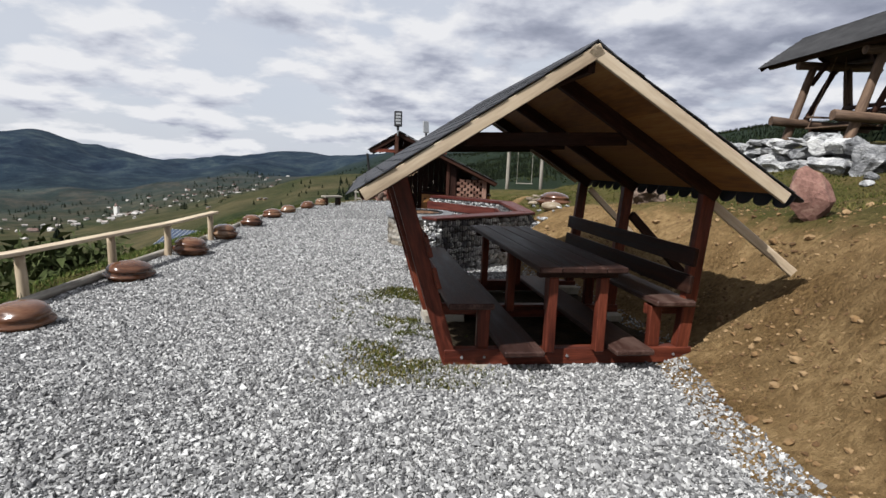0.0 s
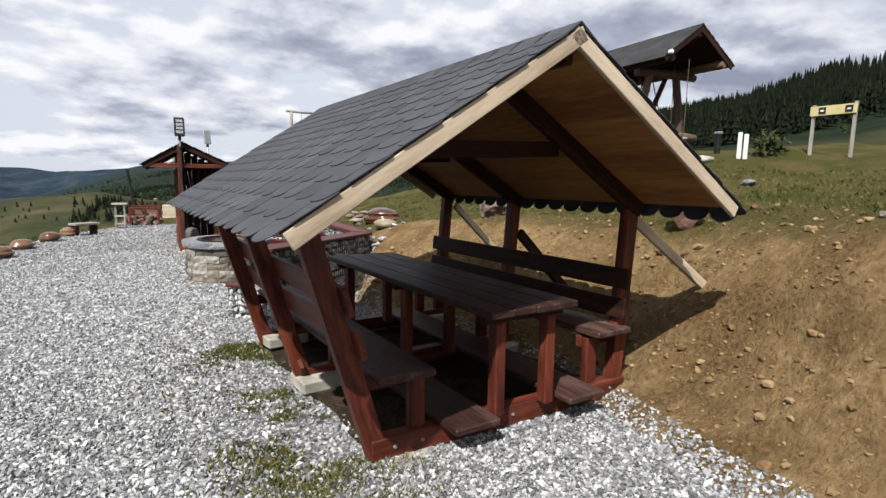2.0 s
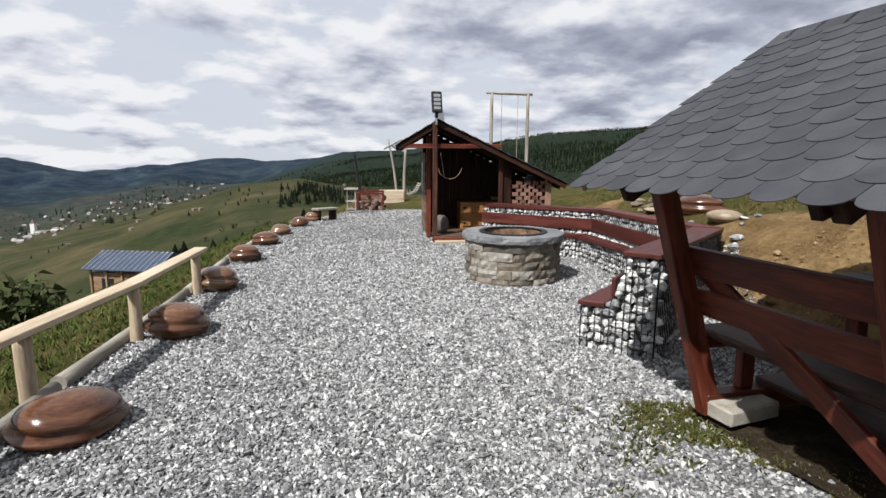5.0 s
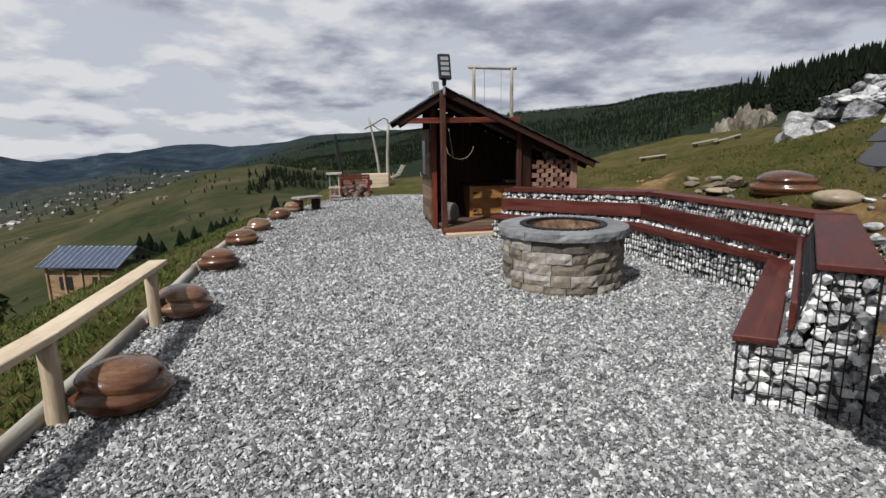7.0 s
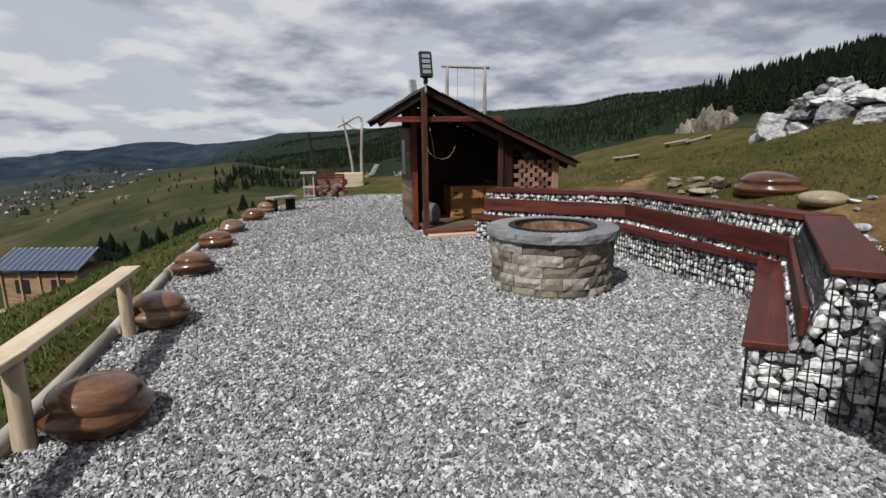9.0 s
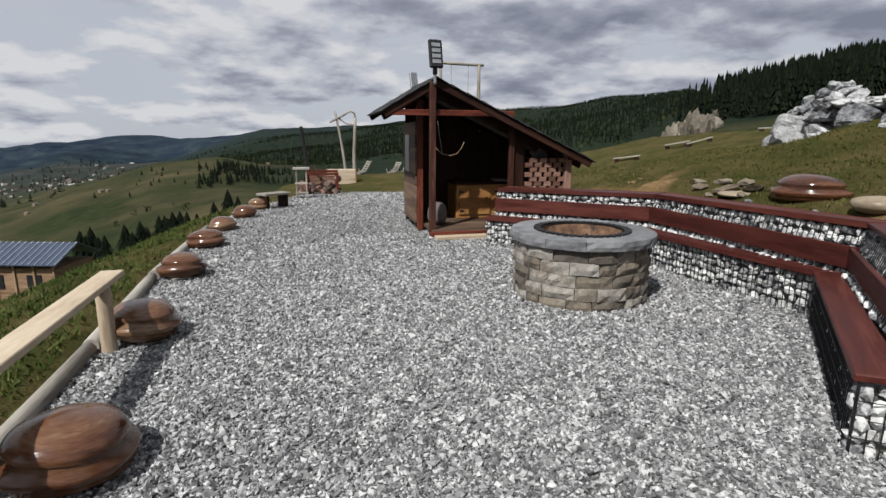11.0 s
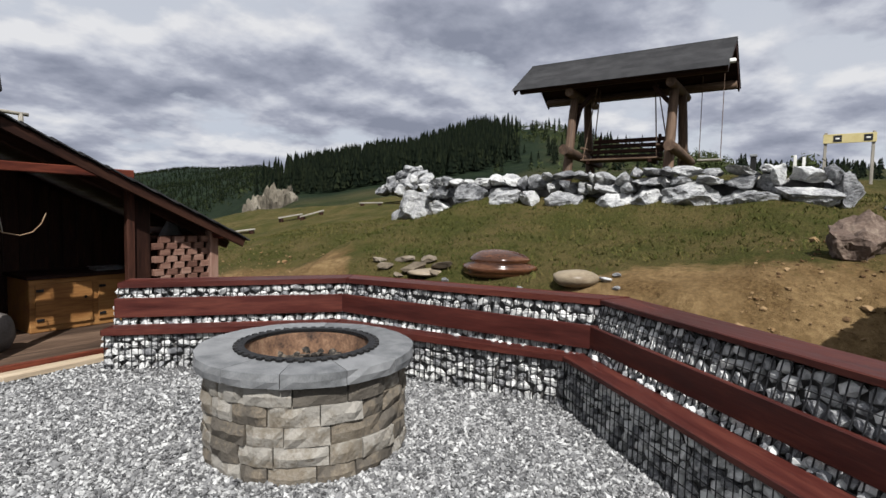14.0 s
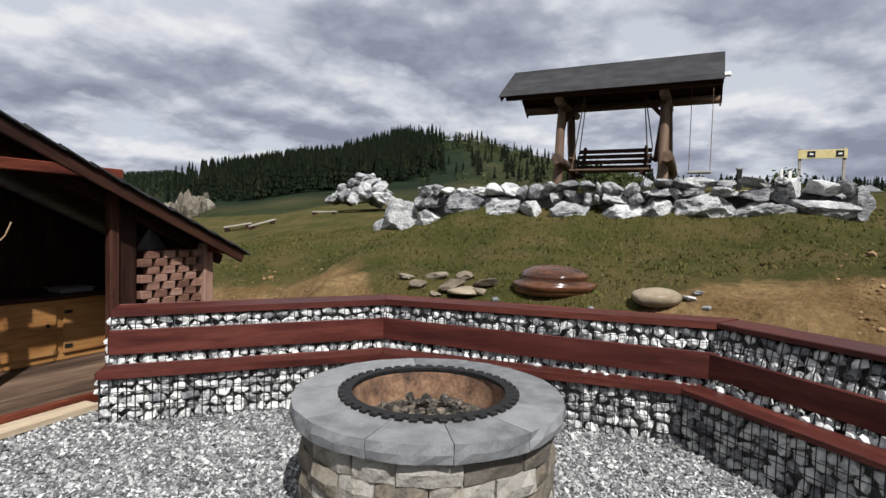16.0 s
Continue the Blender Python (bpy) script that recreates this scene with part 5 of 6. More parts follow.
    for r in range(8):
        z = 0.335 + 0.075 * r
        for c in range(5):
            x = 0.30 + 0.165 * c + 0.0825 * (r % 2)
            x0, x1 = max(x, 0.31), min(x + 0.118, 0.975)
            if x1 - x0 > 0.03:
                board("lattice_block", (x0, 14.34 + 0.006 * ((r + c) % 2), z), (x1, 14.34 + 0.006 * ((r + c) % 2), z), 0.075, 0.072, M_REDLOG, g, bevel=0.004)
        if r % 2:
            board("lattice_rail", (0.31, 14.375, z + 0.0375), (0.975, 14.375, z + 0.0375), 0.03, 0.012, M_OLDSTAIN, g, bevel=0.002)
    board("lattice_back", (0.3, 14.50, 0.6), (1.0, 14.50, 0.6), 0.01, 0.60, M_DARKWOOD, g)
    # deck
    for k in range(6):
        y = 14.02 + 0.29 * k
        board("deck_plank", (-1.3, y, z0 + 0.075), (1.1, y, z0 + 0.075), 0.285, 0.04, M_OLDLOG, g, bevel=0.004)
    board("deck_edge", (-1.35, 13.87, z0 + 0.05), (-0.35, 13.87, z0 + 0.05), 0.05, 0.08, M_STAIN, g)
    board("deck_step", (-1.3, 13.74, z0 + 0.02), (-0.45, 13.78, z0 + 0.02), 0.16, 0.05, M_PINE, g)
    return g


build_shed()


def build_counter():
    g = thing("kitchen_counter", pose(0.30, 15.33, -0.155), "orange pine counter cabinet with dark worktop inside shed", "cabinet")
    part("body", box(1.9, 0.62, 0.58, 0.008, (0.0, 0, 0.29)), M_PLY, g)
    part("worktop", box(1.96, 0.68, 0.04, 0.008, (0, 0, 0.602)), M_DARKWOOD, g)
    for k in range(3):
        d = part("door", box(0.56, 0.02, 0.46, 0.004, (-0.62 + 0.62 * k, -0.322, 0.30)), M_PLY, g)
        part("handle", box(0.03, 0.03, 0.03, 0.008, (-0.42 + 0.62 * k, -0.345, 0.35)), M_IRON, d, "black knob")
        for z in (0.14, 0.46):
            part("hinge", box(0.07, 0.012, 0.03, 0.003, (-0.86 + 0.62 * k, -0.338, z)), M_IRON, d, "black iron hinge")
    tray = thing("grill_tray", pose(0.2, 15.2, 0.467), "shallow steel tray on the counter", "tray")
    part("dish", box(0.3, 0.22, 0.035, 0.008, (0, 0, 0.018)), M_STEEL, tray)
    part("rim", box(0.34, 0.26, 0.008, 0.003, (0, 0, 0.039)), M_STEEL, tray)
    hood = thing("smoke_hood", pose(0.80, 14.85, 0.45), "grey sheet-metal grill hood behind lattice", "hood")
    bm = bmesh.new()
    bmesh.ops.create_cone(bm, cap_ends=True, segments=4, radius1=0.26, radius2=0.03, depth=0.44, matrix=pose(0, 0, 0.42, 0, 0, 45))
    part("funnel", bm, M_STEEL, hood)
    part("pedestal", box(0.44, 0.44, 0.2, 0.01, (0, 0, 0.10)), M_CONC, hood)
    sack = part("sack", rock_bm(0.32, 0.28, 0.40, 7, 0.35, 3, False), M_CLOTH, m=pose(-1.12, 14.42, 0.03), smooth=True)
    tagged(sack, "grey cloth sack standing on the deck", "sack")
    an = thing("antlers", pose(-0.95, 14.3, 0.95), "pale curved antlers hung beside the post", "antlers")
    rope("antler", [(-0.24, 0, 0.20), (-0.22, 0, 0.10), (-0.13, -0.02, 0.02), (0, -0.02, -0.01), (0.10, -0.02, 0.02), (0.18, 0, 0.10), (0.22, 0, 0.2)], 0.006, M_LOG, an)
    rope("cord", [(-0.13, -0.02, 0.02), (-0.2, 0, 0.5)], 0.004, M_GREYLOG, an)


build_counter()


def street_lamp(x, y, z0, ztop, turn, label, tilt=-12, shell=M_BLACK):
    g = thing("solar_lamp", pose(x, y, z0, 0, 0, turn), label, "lamp", "solar lamps")
    log("pole", (0, 0, 0), (0, 0, ztop - 0.42 - z0), 0.022, 0.022, M_STEEL, g, 3)
    h = part("head", box(0.20, 0.06, 0.40, 0.02, (0, 0, 0)), shell, g, m=pose(0, -0.02, ztop - 0.20 - z0, tilt, 0, 0))
    for k in range(4):
        part("led_panel", box(0.13, 0.006, 0.055, 0.003, (0, -0.033, -0.115 + 0.078 * k)), M_STEEL, h, "pale grey led panel")
    part("bracket", box(0.06, 0.06, 0.10, 0.01, (0, 0.0, ztop - 0.43 - z0)), M_BLACK, g)


street_lamp(-1.26, 14.0, 1.95, 2.57, 8, "black solar flood lamp on pole above the shed")
street_lamp(-0.72, 18.5, -0.25, 2.62, 205, "grey-backed solar lamp on a pole behind the shed", 10, M_STEEL)


# ---- drystone retaining wall and rock pile ----
def build_rock_wall():
    """Big boulders along the foot, smaller stones laid on them up to an even top, dark gaps between."""
    g = thing("boulder_wall", pose(0, 0, 0), "retaining wall of big grey-white limestone boulders on grass", "wall")
    rng = random.Random(77)
    X, y, k = 5.84, 7.82, 0
    while y < 14.75:
        w = rng.uniform(0.42, 0.86) * (1 if y < 13.4 else 0.75)
        f = (y + w / 2 - 7.8) / 7.2
        zb, top = land1(X - 0.38, y + w / 2) - 0.07, 2.01 - 0.12 * f + rng.uniform(-0.03, 0.03)
        if y > 13.9:
            top -= 0.20 * (y - 13.9)
        h = (top - zb) * rng.choice((0.52, 0.62, 0.72, 0.98))
        part("boulder", rock_bm(0.66, w * 1.30, h * 1.36, 1000 + k, 0.5, 4), M_BOULDER, g, m=pose(X + rng.uniform(-0.04, 0.04), y + w / 2, zb + h * 0.46, rng.uniform(-9, 9), rng.uniform(-6, 6), rng.uniform(-10, 10)))
        zz = zb + h
        while top - zz > 0.06:
            h2 = min(top - zz + 0.02, rng.uniform(0.13, 0.24))
            s = 0.0
            while s < w - 0.05:
                w2 = min(rng.uniform(0.18, 0.44), w - s + 0.05)
                part("boulder", rock_bm(0.5, w2 * 1.34, h2 * 1.42, 3000 + k, 0.5, 3), M_BOULDER, g, m=pose(X + 0.03 + rng.uniform(-0.05, 0.05), y + s + w2 / 2, zz + h2 * 0.46, rng.uniform(-14, 14), rng.uniform(-8, 8), rng.uniform(-14, 14)))
                s += w2
                k += 1
            zz += h2
        y += w
        k += 1
    for (x, y, sx, sy, sz, sd, roll) in ((5.82, 15.02, 0.55, 0.85, 0.36, 5001, -22), (6.0, 7.80, 0.7, 0.5, 0.62, 5002, 6), (6.35, 7.95, 0.6, 0.6, 0.5, 5003, 4), (6.75, 8.1, 0.55, 0.55, 0.42, 5004, 0)):
        part("boulder", rock_bm(sx, sy, sz, sd, 0.5, 3), M_BOULDER, g, m=pose(x, y, land1(x, y) + sz * 0.36, roll, -8, 10))
    # Block behind the boulders, in the same gap-shade colour as the gabion cores.
    part("earth_fill", box(0.5, 6.5, 0.75, 0.05, (6.25, 11.3, 1.44)), M_GAPSHADE, g)


build_rock_wall()


def build_rock_pile():
    g = thing("rock_pile", pose(14.7, 21.7, 2.0), "heap of grey-white limestone boulders on the grass", "rocks")
    rng = random.Random(78)
    for k in range(120):
        a, r = rng.random() * 6.28, math.sqrt(rng.random())
        x, y = 1.2 * r * math.cos(a), 1.2 * r * math.sin(a)
        top = 1.12 * (1 - r) ** 0.7
        s = rng.uniform(0.25, 0.6)
        z = rng.uniform(0, 1) ** 0.5 * top
        part("boulder", rock_bm(s * 1.4, s * 1.2, s * 0.95, 7000 + k % 40, 0.6, 2), M_BOULDER, g, m=pose(x, y, z + 0.05, rng.uniform(-30, 30), rng.uniform(-30, 30), rng.random() * 360))


build_rock_pile()

rock = part("standing_rock", rock_bm(0.56, 0.66, 0.68, 4242, 0.7, 4), M_REDROCK, m=pose(2.92, 7.86, land1(2.92, 7.86) + 0.10, 8, 12, 40))
tagged(rock, "rough grey-brown rock standing on grass above the bank", "rock")
bm = rock_bm(0.28, 0.44, 0.68, 4250, 0.35, 3)
for v in bm.verts:
    v.co.x *= 1 - 0.5 * max(0.0, v.co.z)
    v.co.y += 0.25 * v.co.z
red = part("red_slab", bm, M_PINKROCK, m=pose(3.36, 4.97, land1(3.36, 4.97) + 0.19, 0, -10, 70))
tagged(red, "upright pointed slab of pinkish-red rock in grass", "rock")
for k, (x, y, s) in enumerate(((7.05, 8.35, 0.3), (7.5, 8.5, 0.3), (7.35, 8.9, 0.4))):
    ob = part("stone_step", rock_bm(0.9 * s * 2, 0.45, 0.16, 610 + k, 0.3, 2), M_CONC, m=pose(x, y, land1(x, y) + 0.04, 0, 0, 20 * k))
    tagged(ob, "pale flat stone step set in grass", "step", "stone steps")
for k, (x, y, s) in enumerate(((5.75, 7.35, 0.28), (5.5, 7.1, 0.22), (6.4, 6.7, 0.3), (1.75, 9.35, 0.2), (1.55, 9.1, 0.16), (1.62, 9.22, 0.14), (-0.05, 7.25, 0.3), (3.55, 3.3, 0.16), (3.75, 3.55, 0.14), (1.72, 9.75, 0.12), (1.9, 11.4, 0.13), (1.85, 10.5, 0.12), (1.95, 9.6, 0.1), (2.15, 11.6, 0.34), (2.05, 11.95, 0.4), (2.2, 12.2, 0.3), (1.95, 12.3, 0.26), (2.3, 11.9, 0.3), (2.0, 11.65, 0.2), (1.9, 12.05, 0.16), (2.1, 12.5, 0.2), (2.08, 9.72, 0.16), (2.2, 9.66, 0.13))):
    ob = part("loose_stone", rock_bm(s, s * 0.8, s * (0.55 if k < 13 else 0.36), 640 + k, 0.5, 2), M_BOULDER if k < 7 or 8 < k < 13 or k > 20 else M_RUBBLE, m=pose(x, y, land1(x, y) + s * 0.12, 0, 10, 33 * k))
    tagged(ob, "loose pale stone lying on the ground", "stone", "loose stones")


# ---- roofed garden swing ----
def build_swing():
    g = thing("garden_swing", pose(0, 0, 0), "log-framed garden swing under a dark shingled gable roof", "swing")
    XR, XW, XE, ZR, ZE, Y0, Y1 = 8.34, 7.38, 9.30, 4.54, 3.84, 9.48, 13.45
    for xe in (XW, XE):
        p0, p1 = Vector((XR, Y0, ZR)), Vector((xe, Y0, ZE))
        d = p1 - p0
        nrm = Vector((-d.z, 0, d.x))
        nrm = (nrm if nrm.z > 0 else -nrm).normalized()
        for k in range(7):
            c = p0.lerp(p1, (k + 0.5) / 7)
            board("roof_course", c + Vector((0, -0.04, 0)), c + Vector((0, Y1 - Y0 + 0.04, 0)), d.length / 7 + 0.035, 0.012, M_DARKROOF, g, nrm + d.normalized() * 0.09, bevel=0.002)
        for k in range(5):
            c = p0.lerp(p1, (k + 0.5) / 5) - nrm * 0.03
            board("roof_board", c, c + Vector((0, Y1 - Y0, 0)), d.length / 5 - 0.004, 0.02, M_DARKWOOD, g, nrm, bevel=0.002)
        for y in (Y0 - 0.01, Y1):
            board("bargeboard", p0 - nrm * 0.06 + Vector((0, y - Y0, 0)), p1 - nrm * 0.06 + Vector((0, y - Y0, 0)), 0.03, 0.11, M_DARKWOOD, g, nrm)
    log("ridge_log", (XR, Y0 + 0.02, ZR - 0.17), (XR, Y1 - 0.02, ZR - 0.17), 0.07, 0.065, M_OLDLOG, g, 1)
    for x in (XW + 0.25, XE - 0.25):
        log("plate_log", (x, Y0 + 0.0, ZE + 0.02), (x, Y1 - 0.05, ZE + 0.02), 0.08, 0.075, M_OLDLOG if x > 9 else M_DARKWOOD, g, int(x * 10))
    for k, y in enumerate((10.40, 12.32)):
        log("cross_log", (XW + 0.22, y, ZE - 0.12), (XE - 0.05, y, ZE - 0.12), 0.09, 0.08, M_OLDLOG, g, 30 + k)
        for x0, x1 in ((7.45, 7.95), (8.95, 8.70)):
            log("leg", (x0, y - 0.05, land1(x0, y) - 0.1), (x1, y, ZE - 0.14), 0.10, 0.08, M_OLDLOG, g, int(x0 * 7 + k))
        log("leg_brace", (8.0, y + 0.12, 2.55), (8.45, y + 0.05, ZE - 0.2), 0.06, 0.055, M_DARKWOOD, g, 60 + k)
        log("stretcher_log", (7.1, y - 0.13, 2.52), (9.25, y - 0.13, 2.40), 0.10, 0.085, M_OLDLOG, g, 50 + k)
        s = 1 if k == 0 else -1
        board("knee_brace", (7.95, y, 3.32), (8.0, y + 0.38 * s, ZE - 0.08), 0.07, 0.08, M_DARKWOOD, g)
    b = thing("swing_bench", pose(8.15, 11.36, 2.36), "dark slatted swing bench hanging on ropes", "bench")
    for k in range(4):
        board("seat_slat", (-0.28 + 0.13 * k, -0.76, 0.02), (-0.28 + 0.13 * k, 0.76, 0.02), 0.11, 0.035, M_OLDLOG, b)
    for k in range(4):
        board("back_slat", (0.24 + 0.05 * k, -0.72, 0.12 + 0.115 * k), (0.24 + 0.05 * k, 0.72, 0.12 + 0.115 * k), 0.03, 0.085, M_DARKWOOD, b, (0.4, 0, 1))
    for y in (-0.6, 0.6):
        board("back_upright", (0.24, y, -0.03), (0.44, y, 0.56), 0.06, 0.05, M_DARKWOOD, b)
        board("seat_bearer", (-0.33, y, -0.03), (0.28, y, -0.03), 0.07, 0.06, M_DARKWOOD, b)
        board("arm_rest", (-0.33, y * 1.22, 0.26), (0.3, y * 1.22, 0.26), 0.07, 0.04, M_OLDLOG, b)
        rope("rope", [(-0.3, y * 1.2, 0.0), (0.0, y * 0.95, 1.5)], 0.012, M_OLDLOG, b)
        rope("rope", [(0.42, y * 1.2, 0.5), (0.2, y * 0.95, 1.5)], 0.012, M_OLDLOG, b)
    sw = thing("rope_swing", pose(8.2, 9.78, 2.33), "plain plank swing seat hanging on two ropes", "swing")
    board("seat", (0, -0.2, 0.0), (0, 0.2, 0.0), 0.2, 0.035, M_GREYLOG, sw)
    for y in (-0.18, 0.18):
        rope("rope", [(0, y, 0), (0, y, 1.55)], 0.007, M_OLDLOG, sw)
    lamp = part("floodlight", box(0.06, 0.10, 0.07, 0.01), M_WHITE, m=pose(7.5, 9.40, 3.92, 0, 20, 0))
    tagged(lamp, "small white floodlight under the swing roof gable", "lamp")


build_swing()


def build_signs():
    s = thing("yellow_sign", pose(9.75, 7.65, land1(9.75, 7.65)), "yellow direction sign board on two wooden posts", "sign")
    for y in (-0.36, 0.36):
        board("post", (0, y, -0.1), (0, y, 2.92 - land1(9.75, 7.65)), 0.05, 0.05, M_GREYLOG, s)
    zt = 2.80 - land1(9.75, 7.65)
    panel = part("panel", box(0.02, 0.80, 0.17, 0.003, (-0.04, 0, zt)), M_YELLOW, s)
    for y in (-0.28, 0.18):
        part("pictogram", box(0.006, 0.13, 0.12, 0.001, (-0.053, y, zt)), M_BLACK, panel, "dark pictogram square")
        part("arrow", box(0.006, 0.06, 0.03, 0.001, (-0.058, y, zt)), M_WHITE, panel, "white arrow bar")
    p = thing("white_post", pose(8.4, 8.45, land1(8.4, 8.45) - 0.02), "pair of short white painted posts in grass", "post")
    part("upright", box(0.07, 0.05, 0.5, 0.006, (0, 0, 0.25)), M_WHITE, p)
    part("upright", box(0.07, 0.05, 0.46, 0.006, (0, -0.13, 0.23)), M_WHITE, p)
    l = thing("bollard", pose(8.6, 9.1, land1(8.6, 9.1) - 0.02), "dark grey post lantern standing behind boulder wall", "lamp")
    part("column", box(0.09, 0.09, 0.42, 0.01, (0, 0, 0.21)), M_IRON, l)
    part("head", box(0.12, 0.12, 0.05, 0.01, (0, 0, 0.445)), M_STEEL, l)


build_signs()


def plank_bench(x0, y0, x1, y1):
    z = min(land1(x0, y0), land1(x1, y1))
    g = thing("plank_bench", pose(0, 0, 0), "low rough plank bench on log stumps in grass", "bench", "plank benches")
    board("plank", (x0, y0, land1(x0, y0) + 0.13), (x1, y1, land1(x1, y1) + 0.13), 0.17, 0.045, M_GREYLOG, g)
    for f in (0.12, 0.88):
        x, y = x0 + (x1 - x0) * f, y0 + (y1 - y0) * f
        log("stump", (x, y, land1(x, y) - 0.05), (x, y, land1(x, y) + 0.11), 0.08, 0.075, M_DARKWOOD, g, int(x * 9 + y))


for q in ((7.0, 22.9, 7.6, 22.3), (8.8, 22.7, 9.4, 22.2), (9.1, 22.0, 9.7, 21.5), (11.5, 21.6, 12.2, 21.1)):
    plank_bench(*q)


# ---- far end of the terrace ----
def build_terrace_end():
    g = thing("garden_bench", pose(-3.85, 18.35, -0.315, 0, 0, 38) @ Matrix.Diagonal((0.75, 0.85, 1, 1)), "small dark weathered bench at gravel edge", "bench")
    board("seat", (-0.42, 0, 0.30), (0.42, 0, 0.30), 0.42, 0.05, M_GREYLOG, g)
    for x in (-0.32, 0.3):
        board("support", (x, -0.17, 0.13), (x, 0.17, 0.13), 0.09, 0.28, M_DARKWOOD, g)
    ht = thing("bird_table", pose(-3.3, 20.7, land1(-3.3, 20.7) - 0.02) @ Matrix.Diagonal((0.62, 0.7, 1, 1)), "rough wooden shelf stand with pale flat roof", "stand")
    for x in (-0.2, 0.2):
        for y in (-0.15, 0.15):
            board("leg", (x, y, 0), (x, y, 0.78), 0.05, 0.05, M_GREYLOG, ht)
    board("roof", (-0.34, 0, 0.83), (0.34, 0, 0.83), 0.5, 0.05, M_GREYLOG, ht)
    for z in (0.2, 0.45):
        board("shelf", (-0.26, 0, z), (0.26, 0, z), 0.36, 0.04, M_GREYLOG, ht)
    cart = thing("log_store", pose(-2.75, 22.2, land1(-2.75, 22.2)), "rusty brown wood store with heaped red stones", "store")
    for x in (-0.42, 0.42):
        for y in (-0.3, 0.3):
            board("post", (x, y, 0), (x, y, 0.66), 0.07, 0.07, M_STAIN, cart)
    board("rail", (-0.46, -0.3, 0.62), (0.46, -0.3, 0.62), 0.05, 0.07, M_STAIN, cart)
    board("rail", (-0.46, 0.3, 0.66), (0.46, 0.3, 0.66), 0.05, 0.07, M_STAIN, cart)
    for z in (0.14, 0.30, 0.46):
        board("side", (-0.44, 0.32, z), (0.44, 0.32, z), 0.03, 0.14, M_REDLOG, cart)
    board("prop_pole", (0.2, -0.5, 0.0), (-0.25, 0.1, 0.85), 0.05, 0.05, M_OLDSTAIN, cart)
    rng = random.Random(3)
    for k in range(30):
        part("stone", rock_bm(0.26, 0.22, 0.2, 4300 + k, 0.5, 2), M_PINKROCK if k % 2 else M_REDROCK, cart, m=pose(rng.uniform(-0.62, 0.5), rng.uniform(-0.55, 0.1), 0.07 + 0.40 * rng.random() * (1 - abs(k % 5 - 2) / 4), 20 * k, 10 * k, 40 * k))
    fl = part("flue_pipe", log_bm(1.9, 0.055, 0.05, 2), M_IRON, m=along((-3.05, 22.6, land1(-3.05, 22.6) - 0.05), (-3.30, 22.7, 1.55)))
    tagged(fl, "tall black iron flue pipe leaning slightly", "pipe")
    cr = thing("wooden_crate", pose(-2.0, 26.2, land1(-2.0, 26.2) - 0.02), "pale plywood crate standing on grass", "crate")
    part("box", box(1.0, 0.6, 0.52, 0.01, (0, 0, 0.26)), M_PINE, cr)
    part("end_board", box(0.02, 0.62, 0.54, 0.004, (0.52, 0, 0.27)), M_PLY, cr)
    t = thing("driftwood_arch", pose(-1.55, 27.2, land1(-1.55, 27.2)) @ Matrix.Diagonal((0.75, 0.75, 0.84, 1)), "tall pale crooked tree trunks set as arch", "sculpture")
    log("trunk", (-0.25, 0, -0.1), (-0.75, 0.1, 3.05), 0.075, 0.05, M_GREYLOG, t, 5, bend=0.06)
    log("trunk", (0.15, 0, -0.1), (0.25, 0.05, 2.75), 0.10, 0.07, M_GREYLOG, t, 6, bend=-0.04)
    rope("branch", [(0.25, 0.05, 2.72), (0.22, 0.05, 2.95), (0.02, 0.05, 3.05), (-0.35, 0.05, 2.85), (-1.0, 0.05, 2.55)], 0.05, M_GREYLOG, t)
    rope("branch", [(-0.6, 0.1, 2.75), (-0.2, 0.1, 2.5), (0.2, 0.05, 2.45)], 0.04, M_GREYLOG, t)
    for k, (x, y) in enumerate(((-0.95, 29.5), (0.60, 31.0), (1.15, 31.3))):
        c = thing("deck_chair", pose(x, y, land1(x, y), 0, 0, -65 + 8 * k) @ Matrix.Scale(0.62, 4), "whitish wooden reclining garden chair on grass", "chair", "deck chairs")
        for s in (-0.25, 0.25):
            board("side_rail", (s, -0.5, 0.05), (s, 0.25, 0.32), 0.04, 0.08, M_GREYLOG, c)
            board("back_rail", (s, 0.1, 0.18), (s, 0.62, 0.95), 0.04, 0.07, M_GREYLOG, c)
            board("front_leg", (s, -0.3, 0.0), (s, -0.42, 0.45), 0.04, 0.06, M_GREYLOG, c)
        for k2 in range(5):
            board("slat", (-0.28, 0.16 + 0.1 * k2, 0.27 + 0.15 * k2), (0.28, 0.16 + 0.1 * k2, 0.27 + 0.15 * k2), 0.09, 0.02, M_GREYLOG, c, (0, -0.8, 0.6))
            board("slat", (-0.28, -0.42 + 0.12 * k2, 0.10 + 0.042 * k2), (0.28, -0.42 + 0.12 * k2, 0.10 + 0.042 * k2), 0.10, 0.02, M_GREYLOG, c)
    sf = thing("tall_swing_frame", pose(5.35, 37, land1(5.35, 37)), "tall weathered pole frame with hanging ropes", "frame")
    zt = 5.2 - land1(5.35, 37)
    log("pole", (-1.15, 0, -0.2), (-1.12, 0, zt), 0.12, 0.10, M_GREYLOG, sf, 1)
    log("pole", (1.15, 0, -0.2), (1.12, 0, zt), 0.12, 0.10, M_GREYLOG, sf, 2)
    log("cross_pole", (-1.45, 0, zt + 0.06), (1.4, 0, zt - 0.02), 0.09, 0.08, M_GREYLOG, sf, 3)
    for x in (-0.5, 0.5):
        rope("rope", [(x, 0, zt), (x, 0, 0.7)], 0.015, M_GREYLOG, sf)
